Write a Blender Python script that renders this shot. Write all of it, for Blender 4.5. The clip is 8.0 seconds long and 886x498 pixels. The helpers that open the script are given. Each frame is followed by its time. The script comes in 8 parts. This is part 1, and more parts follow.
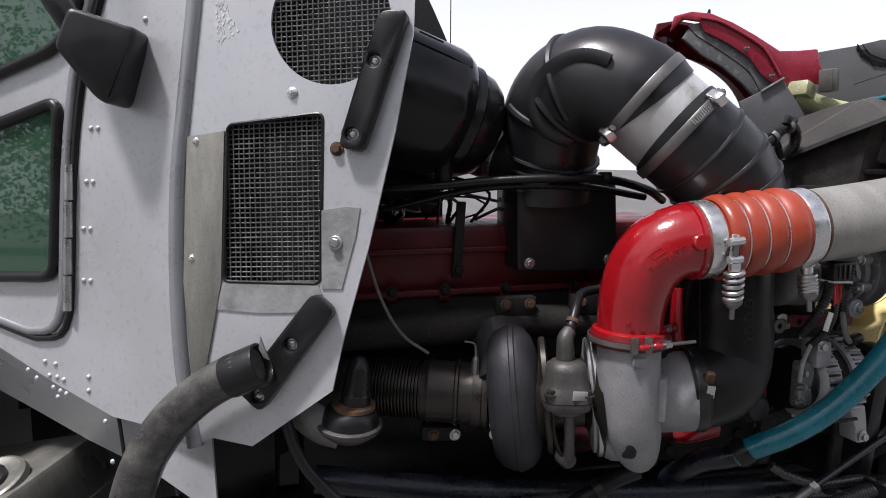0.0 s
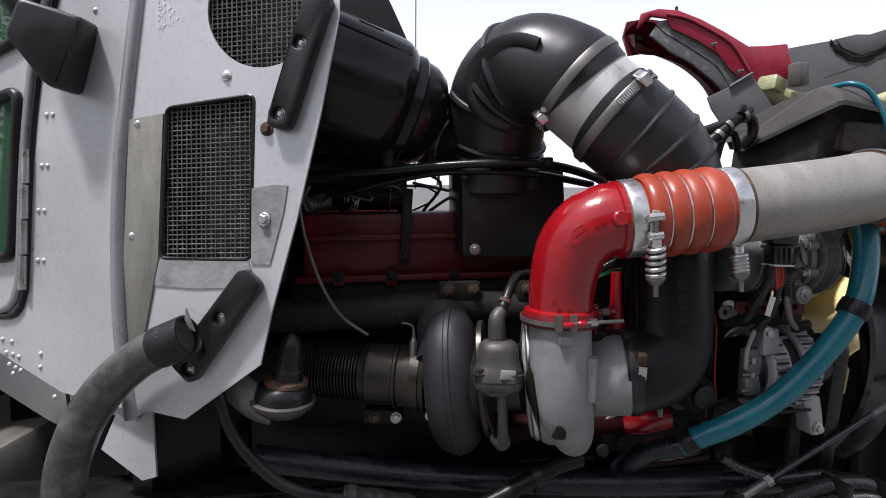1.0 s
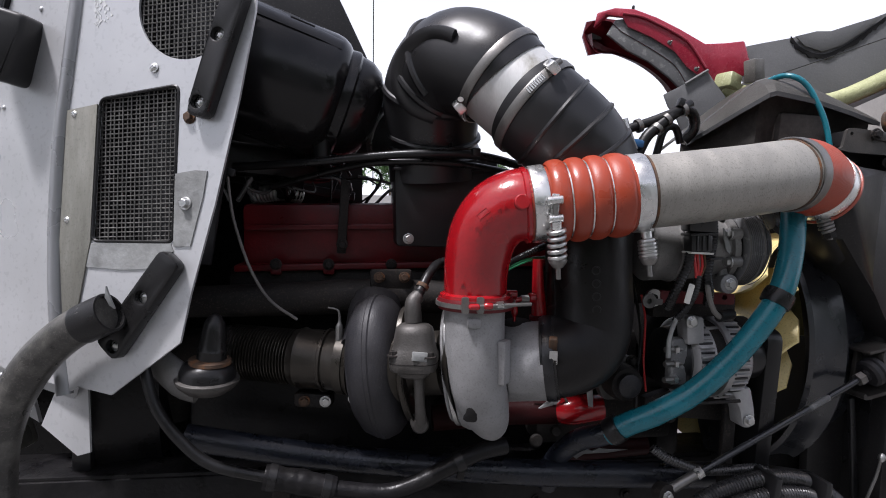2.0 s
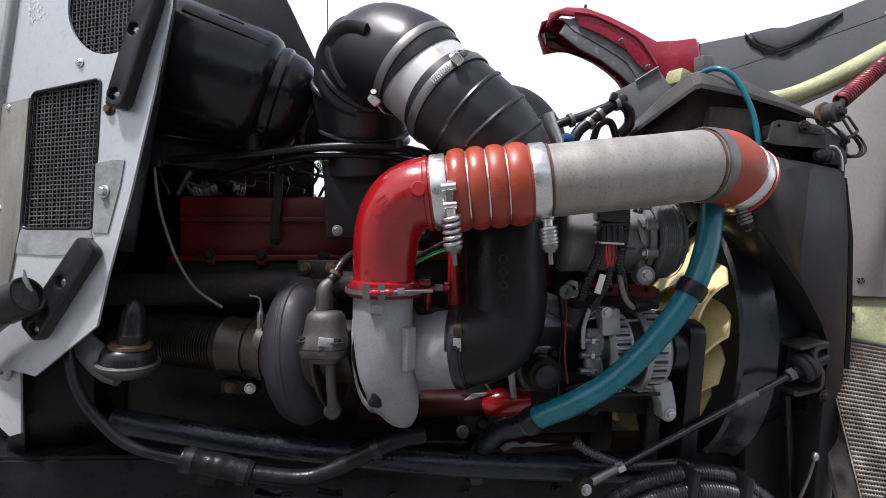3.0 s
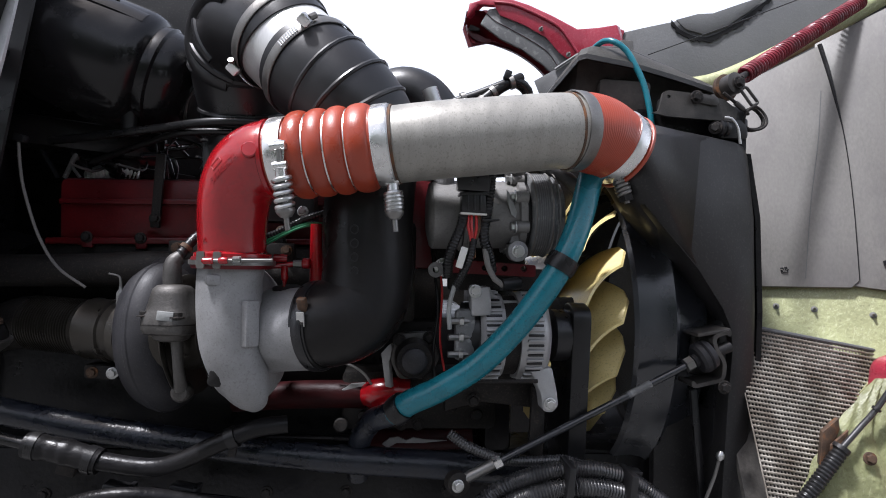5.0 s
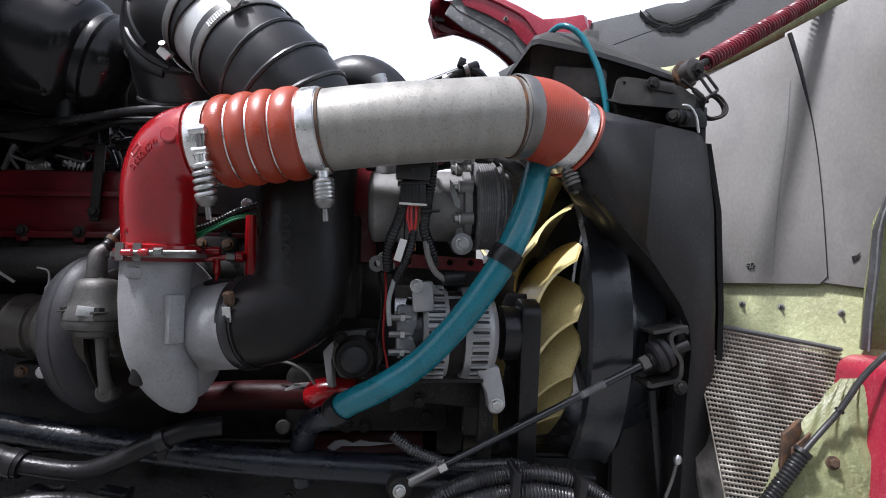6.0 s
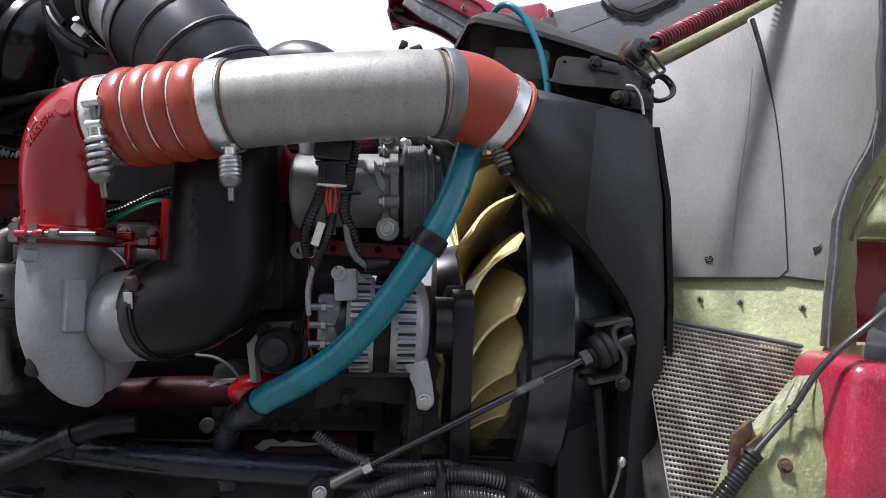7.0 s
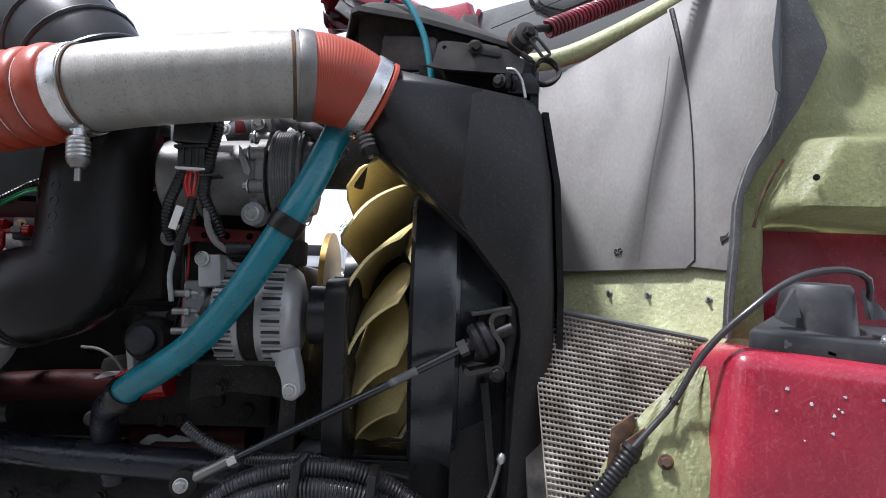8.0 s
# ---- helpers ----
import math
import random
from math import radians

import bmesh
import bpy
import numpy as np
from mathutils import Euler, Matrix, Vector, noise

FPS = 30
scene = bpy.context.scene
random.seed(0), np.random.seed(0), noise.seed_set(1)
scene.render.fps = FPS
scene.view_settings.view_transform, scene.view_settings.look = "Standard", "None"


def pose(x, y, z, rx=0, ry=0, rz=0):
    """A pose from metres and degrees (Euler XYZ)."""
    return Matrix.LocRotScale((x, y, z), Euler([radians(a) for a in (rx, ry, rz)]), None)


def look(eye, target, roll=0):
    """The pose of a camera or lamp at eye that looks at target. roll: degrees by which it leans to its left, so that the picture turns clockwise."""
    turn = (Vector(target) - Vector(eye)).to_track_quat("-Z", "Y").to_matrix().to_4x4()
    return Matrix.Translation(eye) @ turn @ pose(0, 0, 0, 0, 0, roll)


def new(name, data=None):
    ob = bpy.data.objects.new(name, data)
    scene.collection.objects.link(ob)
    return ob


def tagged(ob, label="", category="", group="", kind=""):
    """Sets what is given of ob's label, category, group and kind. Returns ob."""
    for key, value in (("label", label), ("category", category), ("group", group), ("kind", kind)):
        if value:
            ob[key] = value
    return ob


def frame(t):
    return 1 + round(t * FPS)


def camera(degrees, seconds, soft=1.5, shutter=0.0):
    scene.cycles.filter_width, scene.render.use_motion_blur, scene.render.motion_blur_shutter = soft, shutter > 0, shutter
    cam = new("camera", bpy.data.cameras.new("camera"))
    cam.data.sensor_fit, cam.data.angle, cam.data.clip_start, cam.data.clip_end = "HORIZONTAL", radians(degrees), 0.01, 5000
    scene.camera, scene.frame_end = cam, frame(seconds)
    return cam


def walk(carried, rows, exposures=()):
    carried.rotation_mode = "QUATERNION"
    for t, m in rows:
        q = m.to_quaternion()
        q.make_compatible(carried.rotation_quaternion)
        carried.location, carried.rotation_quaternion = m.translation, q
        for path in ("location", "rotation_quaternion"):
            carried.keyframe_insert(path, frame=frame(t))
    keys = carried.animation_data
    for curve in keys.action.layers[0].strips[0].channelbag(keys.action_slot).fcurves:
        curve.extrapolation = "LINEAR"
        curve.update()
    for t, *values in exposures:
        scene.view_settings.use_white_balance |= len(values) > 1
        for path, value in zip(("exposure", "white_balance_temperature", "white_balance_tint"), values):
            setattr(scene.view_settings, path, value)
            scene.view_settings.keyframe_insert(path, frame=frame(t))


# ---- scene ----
# the camera's path: seconds, place, yaw (to the left of +y), pitch up, roll
cam = camera(74.0, 8.0, soft=1.0)
PATH = [
    (0, -0.1921, -0.1548, 1.5283, -14.736, -6.581, 0.816),
    (0.5, -0.1283, -0.1805, 1.5026, -13.325, -5.670, 0.778),
    (1, -0.0635, -0.2046, 1.4741, -12.067, -4.644, 0.790),
    (1.5, 0.0065, -0.2313, 1.4532, -10.853, -3.926, 0.855),
    (3, 0.2547, -0.2981, 1.4091, -7.019, -2.420, 1.199),
    (3.5, 0.3236, -0.3027, 1.3922, -6.271, -1.836, 1.217),
    (4, 0.3909, -0.2991, 1.3723, -5.392, -1.197, 1.258),
    (4.5, 0.4529, -0.2873, 1.3432, -4.663, 0.028, 1.290),
    (6, 0.5884, -0.2387, 1.3118, -4.625, 1.177, 1.378),
    (6.5, 0.6393, -0.2166, 1.3023, -4.419, 1.413, 1.482),
    (7, 0.6994, -0.1991, 1.2793, -4.011, 2.445, 1.559),
    (7.5, 0.7845, -0.1883, 1.2513, -3.069, 3.871, 1.674),
    (8, 0.9121, -0.1848, 1.2313, -1.021, 5.026, 1.494),
]


def heading(x, y, z, yaw, pitch, roll):
    a, b = radians(yaw), radians(pitch)
    ahead = Vector((-math.sin(a) * math.cos(b), math.cos(a) * math.cos(b), math.sin(b)))
    return look((x, y, z), Vector((x, y, z)) + ahead, roll)


# stops of exposure on the way
EXPOSURES = [(0.0, 0.13, 6100, 16), (1.5, 0.25, 6050, 16), (3.0, 0.47, 6000, 15), (6.0, 0.66, 5850, 13), (8.0, 0.71, 5800, 13)]
walk(cam, [(row[0], heading(*row[1:])) for row in PATH], EXPOSURES)

# ---- sky and sun ----
SUN_FROM = Vector((-0.37, -0.16, 0.91)).normalized()
world = bpy.data.worlds.new("sky")
scene.world = world
world.use_nodes = True
wn, wl = world.node_tree.nodes, world.node_tree.links
sky = wn.new("ShaderNodeTexSky")
sky.sky_type, sky.sun_disc = "NISHITA", False
sky.sun_elevation = math.asin(SUN_FROM.z)
sky.sun_rotation = math.atan2(SUN_FROM.x, SUN_FROM.y)
sky.dust_density, sky.air_density, sky.ozone_density = 6.0, 1.0, 0.4
haze = wn.new("ShaderNodeMix")
haze.data_type = "RGBA"
haze.inputs[7].default_value = (14.5, 14.6, 15.0, 1)
# thin cloud and haze, thickest towards the horizon
up = wn.new("ShaderNodeSeparateXYZ")
wl.new(wn.new("ShaderNodeTexCoord").outputs["Generated"], up.inputs[0])
thick = wn.new("ShaderNodeMapRange")
thick.interpolation_type = "SMOOTHSTEP"
thick.inputs[1].default_value, thick.inputs[2].default_value = 0.05, 0.85
thick.inputs[3].default_value, thick.inputs[4].default_value = 0.92, 0.22
wl.new(up.outputs[2], thick.inputs[0])
wl.new(thick.outputs[0], haze.inputs[0])
wl.new(sky.outputs[0], haze.inputs[6])
wl.new(haze.outputs[2], wn["Background"].inputs[0])
wn["Background"].inputs[1].default_value = 0.075
sun = new("sun", bpy.data.lights.new("sun", "SUN"))
sun.data.energy, sun.data.angle, sun.data.color = 4.6, radians(6), (1.0, 0.965, 0.92)
sun.matrix_world = look(SUN_FROM * 20, (0, 0, 0))


# ---- materials ----
def material(name, colour, rough=0.5, metal=0.0, spread=0.25, scale=30.0, bump=0.15, fine=400.0, coat=0.0,
             stain=None, stain_amount=0.0, stain_scale=8.0, stretch=(1, 1, 1), spec=0.5, edge=0.5, rough_spread=0.12,
             specks=0.0, speck=(0.20, 0.19, 0.17), speck_scale=320.0, fibres=0.0, fibre_colour=(0.6, 0.6, 0.45)):
    """A painted, cast, rubber or plastic surface: tone varies at two scales, with an optional second colour in patches."""
    m = bpy.data.materials.new(name)
    m.use_nodes = True
    n, l = m.node_tree.nodes, m.node_tree.links
    b = n["Principled BSDF"]
    b.inputs["Metallic"].default_value = metal
    b.inputs["Specular IOR Level"].default_value = spec
    b.inputs["Coat Weight"].default_value = coat
    b.inputs["Coat Roughness"].default_value = 0.12
    co = n.new("ShaderNodeTexCoord")
    mp = n.new("ShaderNodeMapping")
    mp.inputs["Scale"].default_value = stretch
    l.new(co.outputs["Object"], mp.inputs[0])
    big, small = n.new("ShaderNodeTexNoise"), n.new("ShaderNodeTexNoise")
    big.inputs["Scale"].default_value, big.inputs["Detail"].default_value = scale, 5
    small.inputs["Scale"].default_value, small.inputs["Detail"].default_value = fine, 3
    l.new(mp.outputs[0], big.inputs[0]), l.new(mp.outputs[0], small.inputs[0])
    ramp = n.new("ShaderNodeValToRGB")
    c = Vector(colour)
    ramp.color_ramp.elements[0].position, ramp.color_ramp.elements[1].position = 0.3, 0.72
    ramp.color_ramp.elements[0].color = (*(c * (1 - spread)), 1)
    ramp.color_ramp.elements[1].color = (*(c * (1 + spread)), 1)
    l.new(big.outputs[0], ramp.inputs[0])
    out = ramp.outputs[0]
    mix = n.new("ShaderNodeMix")
    mix.data_type, mix.blend_type = "RGBA", "OVERLAY"
    mix.inputs[0].default_value = spread * 0.8
    l.new(out, mix.inputs[6]), l.new(small.outputs[0], mix.inputs[7])
    out = mix.outputs[2]
    if stain:
        patch = n.new("ShaderNodeTexNoise")
        patch.inputs["Scale"].default_value, patch.inputs["Detail"].default_value = stain_scale, 9
        patch.inputs["Roughness"].default_value = 0.65
        l.new(mp.outputs[0], patch.inputs[0])
        cut = n.new("ShaderNodeValToRGB")
        at = 1 - stain_amount
        cut.color_ramp.elements[0].position = max(0.0, 0.25 + 0.5 * at - edge * 0.12)
        cut.color_ramp.elements[1].position = min(1.0, 0.25 + 0.5 * at + edge * 0.12)
        l.new(patch.outputs[0], cut.inputs[0])
        worn = n.new("ShaderNodeMix")
        worn.data_type = "RGBA"
        worn.inputs[7].default_value = (*stain, 1)
        l.new(cut.outputs[0], worn.inputs[0]), l.new(out, worn.inputs[6])
        out = worn.outputs[2]
    if specks:
        dots = n.new("ShaderNodeTexNoise")
        dots.inputs["Scale"].default_value, dots.inputs["Detail"].default_value = speck_scale, 4
        l.new(co.outputs["Object"], dots.inputs[0])
        pick = n.new("ShaderNodeMapRange")
        pick.inputs[1].default_value, pick.inputs[2].default_value = 0.57, 0.65
        pick.inputs[3].default_value, pick.inputs[4].default_value = 0.0, specks
        l.new(dots.outputs[0], pick.inputs[0])
        dust = n.new("ShaderNodeMix")
        dust.data_type = "RGBA"
        dust.inputs[7].default_value = (*speck, 1)
        l.new(pick.outputs[0], dust.inputs[0]), l.new(out, dust.inputs[6])
        out = dust.outputs[2]
    for k in range(3 if fibres else 0):
        turned = n.new("ShaderNodeMapping")
        turned.inputs["Rotation"].default_value = (0.3 * k, 0.5 + 1.05 * k, 0.4 * k)
        l.new(co.outputs["Object"], turned.inputs[0])
        drawn = n.new("ShaderNodeMapping")
        drawn.inputs["Scale"].default_value = (40, 300, 300)
        l.new(turned.outputs[0], drawn.inputs[0])
        strands = n.new("ShaderNodeTexNoise")
        strands.inputs["Scale"].default_value, strands.inputs["Detail"].default_value = 1.0, 2
        strands.inputs["Distortion"].default_value = 0.6
        l.new(drawn.outputs[0], strands.inputs[0])
        pick = n.new("ShaderNodeMapRange")
        pick.inputs[1].default_value, pick.inputs[2].default_value = 0.60, 0.70
        pick.inputs[3].default_value, pick.inputs[4].default_value = 0.0, fibres
        l.new(strands.outputs[0], pick.inputs[0])
        weave = n.new("ShaderNodeMix")
        weave.data_type = "RGBA"
        weave.inputs[7].default_value = (*fibre_colour, 1)
        l.new(pick.outputs[0], weave.inputs[0]), l.new(out, weave.inputs[6])
        out = weave.outputs[2]
    l.new(out, b.inputs["Base Color"])
    rr = n.new("ShaderNodeMapRange")
    rr.inputs[3].default_value, rr.inputs[4].default_value = max(0.03, rough - rough_spread), min(1, rough + rough_spread)
    rr.inputs[1].default_value, rr.inputs[2].default_value = 0.3, 0.7
    l.new(big.outputs[0], rr.inputs[0]), l.new(rr.outputs[0], b.inputs["Roughness"])
    if bump:
        bp = n.new("ShaderNodeBump")
        bp.inputs["Strength"].default_value, bp.inputs["Distance"].default_value = bump, 0.0015
        l.new(small.outputs[0], bp.inputs["Height"]), l.new(bp.outputs[0], b.inputs["Normal"])
    return m


GREY_PAINT = material("grey_paint", (0.53, 0.535, 0.545), 0.36, 0.45, 0.06, 6, 0.03, 900, stain=(0.46, 0.465, 0.47), stain_amount=0.28, stain_scale=5, edge=2.5, specks=0.2, speck=(0.26, 0.265, 0.27), speck_scale=120)
POST_PAINT = material("post_paint", (0.27, 0.275, 0.285), 0.32, 0.4, 0.08, 10, 0.03, 700)
BARE_ALU = material("bare_aluminium_sheet", (0.60, 0.60, 0.585), 0.45, 0.5, 0.15, 9, 0.06, 500, stretch=(1, 1, 0.25), stain=(0.28, 0.27, 0.23), stain_amount=0.3, stain_scale=14)
TRIM_ALU = material("grimy_aluminium_strip", (0.34, 0.335, 0.30), 0.38, 0.55, 0.2, 9, 0.06, 500, stretch=(1, 1, 0.18), stain=(0.11, 0.105, 0.08), stain_amount=0.42, stain_scale=16, edge=2, specks=0.25, speck=(0.10, 0.095, 0.08))
STEEL = material("steel", (0.50, 0.50, 0.49), 0.33, 0.95, 0.15, 40, 0.06, 600)
BRIGHT = material("bright_zinc", (0.66, 0.66, 0.65), 0.28, 0.9, 0.12, 60, 0.05, 500)
RUST = material("rusty_steel", (0.075, 0.045, 0.028), 0.8, 0.2, 0.45, 60, 0.4, 500, stain=(0.15, 0.065, 0.025), stain_amount=0.35, stain_scale=60)
RUBBER = material("black_rubber", (0.0065, 0.0065, 0.0075), 0.33, 0, 0.25, 20, 0.15, 500, stain=(0.018, 0.017, 0.016), stain_amount=0.26, stain_scale=12, edge=3, spec=0.34)
DUCT_RUBBER = material("duct_rubber", (0.0075, 0.0075, 0.009), 0.38, 0, 0.2, 12, 0.06, 350, stain=(0.019, 0.018, 0.018), stain_amount=0.28, stain_scale=9, edge=3)
PLASTIC = material("black_plastic", (0.006, 0.006, 0.007), 0.38, 0, 0.2, 15, 0.08, 700, stain=(0.018, 0.017, 0.017), stain_amount=0.25, stain_scale=10, edge=3, spec=0.45)
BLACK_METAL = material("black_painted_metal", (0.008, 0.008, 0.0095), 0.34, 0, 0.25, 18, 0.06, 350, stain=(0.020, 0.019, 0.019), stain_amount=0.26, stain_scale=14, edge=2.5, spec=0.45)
DARK_METAL = material("sooty_metal", (0.0115, 0.0108, 0.0108), 0.66, 0.1, 0.4, 25, 0.35, 300, stain=(0.025, 0.021, 0.018), stain_amount=0.3, stain_scale=16, edge=2, spec=0.25, specks=0.22, speck=(0.12, 0.09, 0.07))
# greasy parts, and near black put in for shade in gaps and recesses
GREASE_SHADE = material("grease_and_shade_black", (0.0080, 0.0076, 0.0084), 0.34, 0, 0.4, 25, 0.6, 130, stain=(0.014, 0.013, 0.012), stain_amount=0.25, stain_scale=12, edge=2, spec=0.20)
CAST_IRON = material("cast_iron", (0.015, 0.016, 0.021), 0.52, 0.15, 0.25, 30, 0.25, 420, stain=(0.030, 0.027, 0.026), stain_amount=0.22, stain_scale=10, edge=4, spec=0.35, specks=0.05)
CAST_ALU = material("cast_aluminium", (0.285, 0.285, 0.29), 0.58, 0.25, 0.2, 25, 0.22, 420, stain=(0.15, 0.147, 0.143), stain_amount=0.34, stain_scale=12, edge=3, specks=0.25, speck=(0.07, 0.067, 0.063))
ALU_PIPE = material("aged_aluminium_pipe", (0.285, 0.274, 0.248), 0.46, 0.3, 0.14, 14, 0.2, 260, stretch=(4, 1, 1), stain=(0.10, 0.095, 0.08), stain_amount=0.12, stain_scale=120, edge=0.6, specks=0.32, speck=(0.085, 0.078, 0.062), speck_scale=330)
RED_GLOSS = material("red_engine_enamel", (0.32, 0.005, 0.009), 0.22, 0, 0.2, 16, 0.2, 220, coat=0.45, stain=(0.20, 0.005, 0.008), stain_amount=0.3, stain_scale=12, edge=3, rough_spread=0.08, specks=0.3, speck=(0.16, 0.01, 0.012), speck_scale=150)
CLEANER_BLACK = material("air_cleaner_enamel", (0.006, 0.006, 0.007), 0.20, 0, 0.25, 14, 0.05, 300, stain=(0.016, 0.015, 0.015), stain_amount=0.3, stain_scale=9, edge=3, spec=0.30)
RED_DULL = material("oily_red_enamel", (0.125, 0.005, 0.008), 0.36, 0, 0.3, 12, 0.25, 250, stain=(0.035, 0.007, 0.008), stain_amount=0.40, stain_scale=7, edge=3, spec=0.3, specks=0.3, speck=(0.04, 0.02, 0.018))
# oily engine red with deep shade put into its colour
OILY_SHADE_RED = material("oily_red_in_shade", (0.035, 0.003, 0.004), 0.5, 0, 0.3, 14, 0.3, 220, stain=(0.010, 0.005, 0.005), stain_amount=0.5, stain_scale=12, edge=2.5, spec=0.12)
ORANGE = material("orange_silicone", (0.335, 0.043, 0.015), 0.38, 0, 0.14, 18, 0.15, 500, stain=(0.25, 0.045, 0.024), stain_amount=0.35, stain_scale=14, edge=3, specks=0.2, speck=(0.25, 0.06, 0.04))
TEAL = material("teal_silicone_hose", (0.011, 0.155, 0.200), 0.27, 0, 0.2, 18, 0.08, 500, stain=(0.008, 0.095, 0.125), stain_amount=0.28, stain_scale=16, edge=3, specks=0.4, speck=(0.02, 0.035, 0.045))
YELLOW = material("yellow_fan_plastic", (0.80, 0.70, 0.38), 0.42, 0, 0.18, 14, 0.15, 300, stain=(0.62, 0.44, 0.10), stain_amount=0.34, stain_scale=10, edge=3, specks=0.4, speck=(0.30, 0.25, 0.12))
FIBRE = material("raw_yellow_fibreglass", (0.43, 0.45, 0.235), 0.46, 0, 0.22, 10, 0.7, 130, stain=(0.22, 0.22, 0.12), stain_amount=0.36, stain_scale=9, edge=3, specks=0.3, speck=(0.17, 0.16, 0.09), speck_scale=200, fibres=0.4, fibre_colour=(0.55, 0.57, 0.36))
LINER = material("grey_hood_liner", (0.200, 0.191, 0.172), 0.62, 0, 0.34, 7, 0.25, 260, stretch=(1, 1, 0.40), stain=(0.088, 0.082, 0.083), stain_amount=0.50, stain_scale=7, edge=2.0, specks=0.22, speck=(0.13, 0.125, 0.115), speck_scale=240)
SCOOP = material("dirty_dark_moulding", (0.098, 0.093, 0.085), 0.42, 0, 0.35, 12, 0.35, 200, stain=(0.14, 0.132, 0.118), stain_amount=0.34, stain_scale=10, edge=2.5, specks=0.3)
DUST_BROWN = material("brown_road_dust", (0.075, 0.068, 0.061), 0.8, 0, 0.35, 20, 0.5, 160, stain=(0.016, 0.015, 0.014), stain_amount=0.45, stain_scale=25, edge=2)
DUST = material("grey_road_dust", (0.15, 0.142, 0.128), 0.8, 0, 0.35, 20, 0.4, 200, stain=(0.06, 0.055, 0.05), stain_amount=0.4, stain_scale=12, edge=2)
GLUE = material("grey_glue_residue", (0.22, 0.225, 0.22), 0.6, 0.1, 0.25, 20, 0.5, 150, stain=(0.33, 0.34, 0.34), stain_amount=0.3, stain_scale=25, edge=1)
# dark grey pieces, and the far liner with its shade put into the colour
LINER_DARK = material("dark_grey_liner", (0.075, 0.078, 0.082), 0.6, 0, 0.25, 9, 0.3, 200, stain=(0.12, 0.12, 0.12), stain_amount=0.34, stain_scale=5, edge=4, specks=0.12, speck=(0.2, 0.2, 0.19), speck_scale=320)
RED_PAINT = material("red_hood_paint", (0.30, 0.012, 0.034), 0.30, 0, 0.22, 12, 0.15, 260, coat=0.25, stain=(0.22, 0.02, 0.035), stain_amount=0.3, stain_scale=9, edge=3.5, specks=0.10, speck=(0.42, 0.16, 0.17), speck_scale=260, fibres=0.14, fibre_colour=(0.50, 0.16, 0.18))
SPRING_RED = material("weathered_red_spring", (0.19, 0.010, 0.022), 0.38, 0, 0.25, 20, 0.1, 300, stain=(0.05, 0.012, 0.014), stain_amount=0.35, stain_scale=30, edge=2)
# the hood red again, darkened so its colour carries the arch's shade
ARCH_SHADE_RED = material("red_paint_darkened_for_shade", (0.11, 0.008, 0.014), 0.4, 0, 0.2, 10, 0.12, 260)
BRACKET_BLACK = material("worn_black_steel", (0.040, 0.038, 0.037), 0.42, 0.3, 0.3, 20, 0.15, 300, stain=(0.085, 0.075, 0.065), stain_amount=0.3, stain_scale=20, edge=2)
GRIMY = material("grimy_black_paint", (0.009, 0.011, 0.017), 0.28, 0, 0.35, 25, 0.6, 140, stain=(0.013, 0.013, 0.015), stain_amount=0.3, stain_scale=18, edge=1.5, spec=0.40)
WIRE = material("black_wire", (0.10, 0.098, 0.092), 0.4, 0.4, 0.3, 60, 0.1, 500)
COPPER = material("red_cable", (0.40, 0.02, 0.02), 0.4, 0, 0.1, 50, 0.05, 500)
WHITE = material("dirty_white_plastic", (0.62, 0.61, 0.57), 0.5, 0, 0.12, 40, 0.05, 500)
GREEN = material("green_cable", (0.03, 0.28, 0.12), 0.4, 0, 0.1, 50, 0.05, 500)
BRASS = material("brass", (0.45, 0.30, 0.10), 0.4, 0.9, 0.2, 60, 0.1, 500)
GRILLE = material("plated_grille", (0.40, 0.375, 0.33), 0.45, 0.3, 0.35, 30, 0.1, 400, stain=(0.13, 0.10, 0.075), stain_amount=0.45, stain_scale=24, edge=1.5)
ASPHALT = material("worn_concrete", (0.155, 0.153, 0.148), 0.9, 0, 0.25, 3, 0.5, 120, stain=(0.085, 0.082, 0.078), stain_amount=0.35, stain_scale=1.5, edge=3)
BARK = material("bark", (0.10, 0.075, 0.05), 0.9, 0, 0.35, 8, 0.5, 60)
LEAF = material("leaf", (0.06, 0.125, 0.03), 0.55, 0, 0.4, 4, 0.0, 60)
TRUCK_WHITE = material("white_truck_paint", (0.72, 0.73, 0.74), 0.3, 0, 0.05, 3, 0.0, 60)
SOOTY_ALU = material("sooty_cast_aluminium", (0.095, 0.090, 0.085), 0.48, 0.4, 0.3, 30, 0.3, 380, stain=(0.04, 0.036, 0.032), stain_amount=0.4, stain_scale=22, edge=2.5, specks=0.25, speck=(0.03, 0.027, 0.024))
AC_ALU = material("dusty_cast_aluminium", (0.235, 0.23, 0.222), 0.55, 0.3, 0.25, 25, 0.2, 420, stain=(0.07, 0.067, 0.063), stain_amount=0.38, stain_scale=16, edge=3, specks=0.25, speck=(0.05, 0.047, 0.043))
CLEAN_ALU = material("clean_cast_aluminium", (0.38, 0.38, 0.385), 0.45, 0.4, 0.15, 25, 0.15, 420, stain=(0.25, 0.245, 0.24), stain_amount=0.3, stain_scale=20, edge=3)
SNORKEL = material("scuffed_pipe", (0.042, 0.040, 0.037), 0.36, 0.1, 0.3, 16, 0.15, 260, stain=(0.14, 0.135, 0.12), stain_amount=0.26, stain_scale=22, edge=1.2, spec=0.5, rough_spread=0.16, specks=0.2, speck=(0.2, 0.19, 0.17))
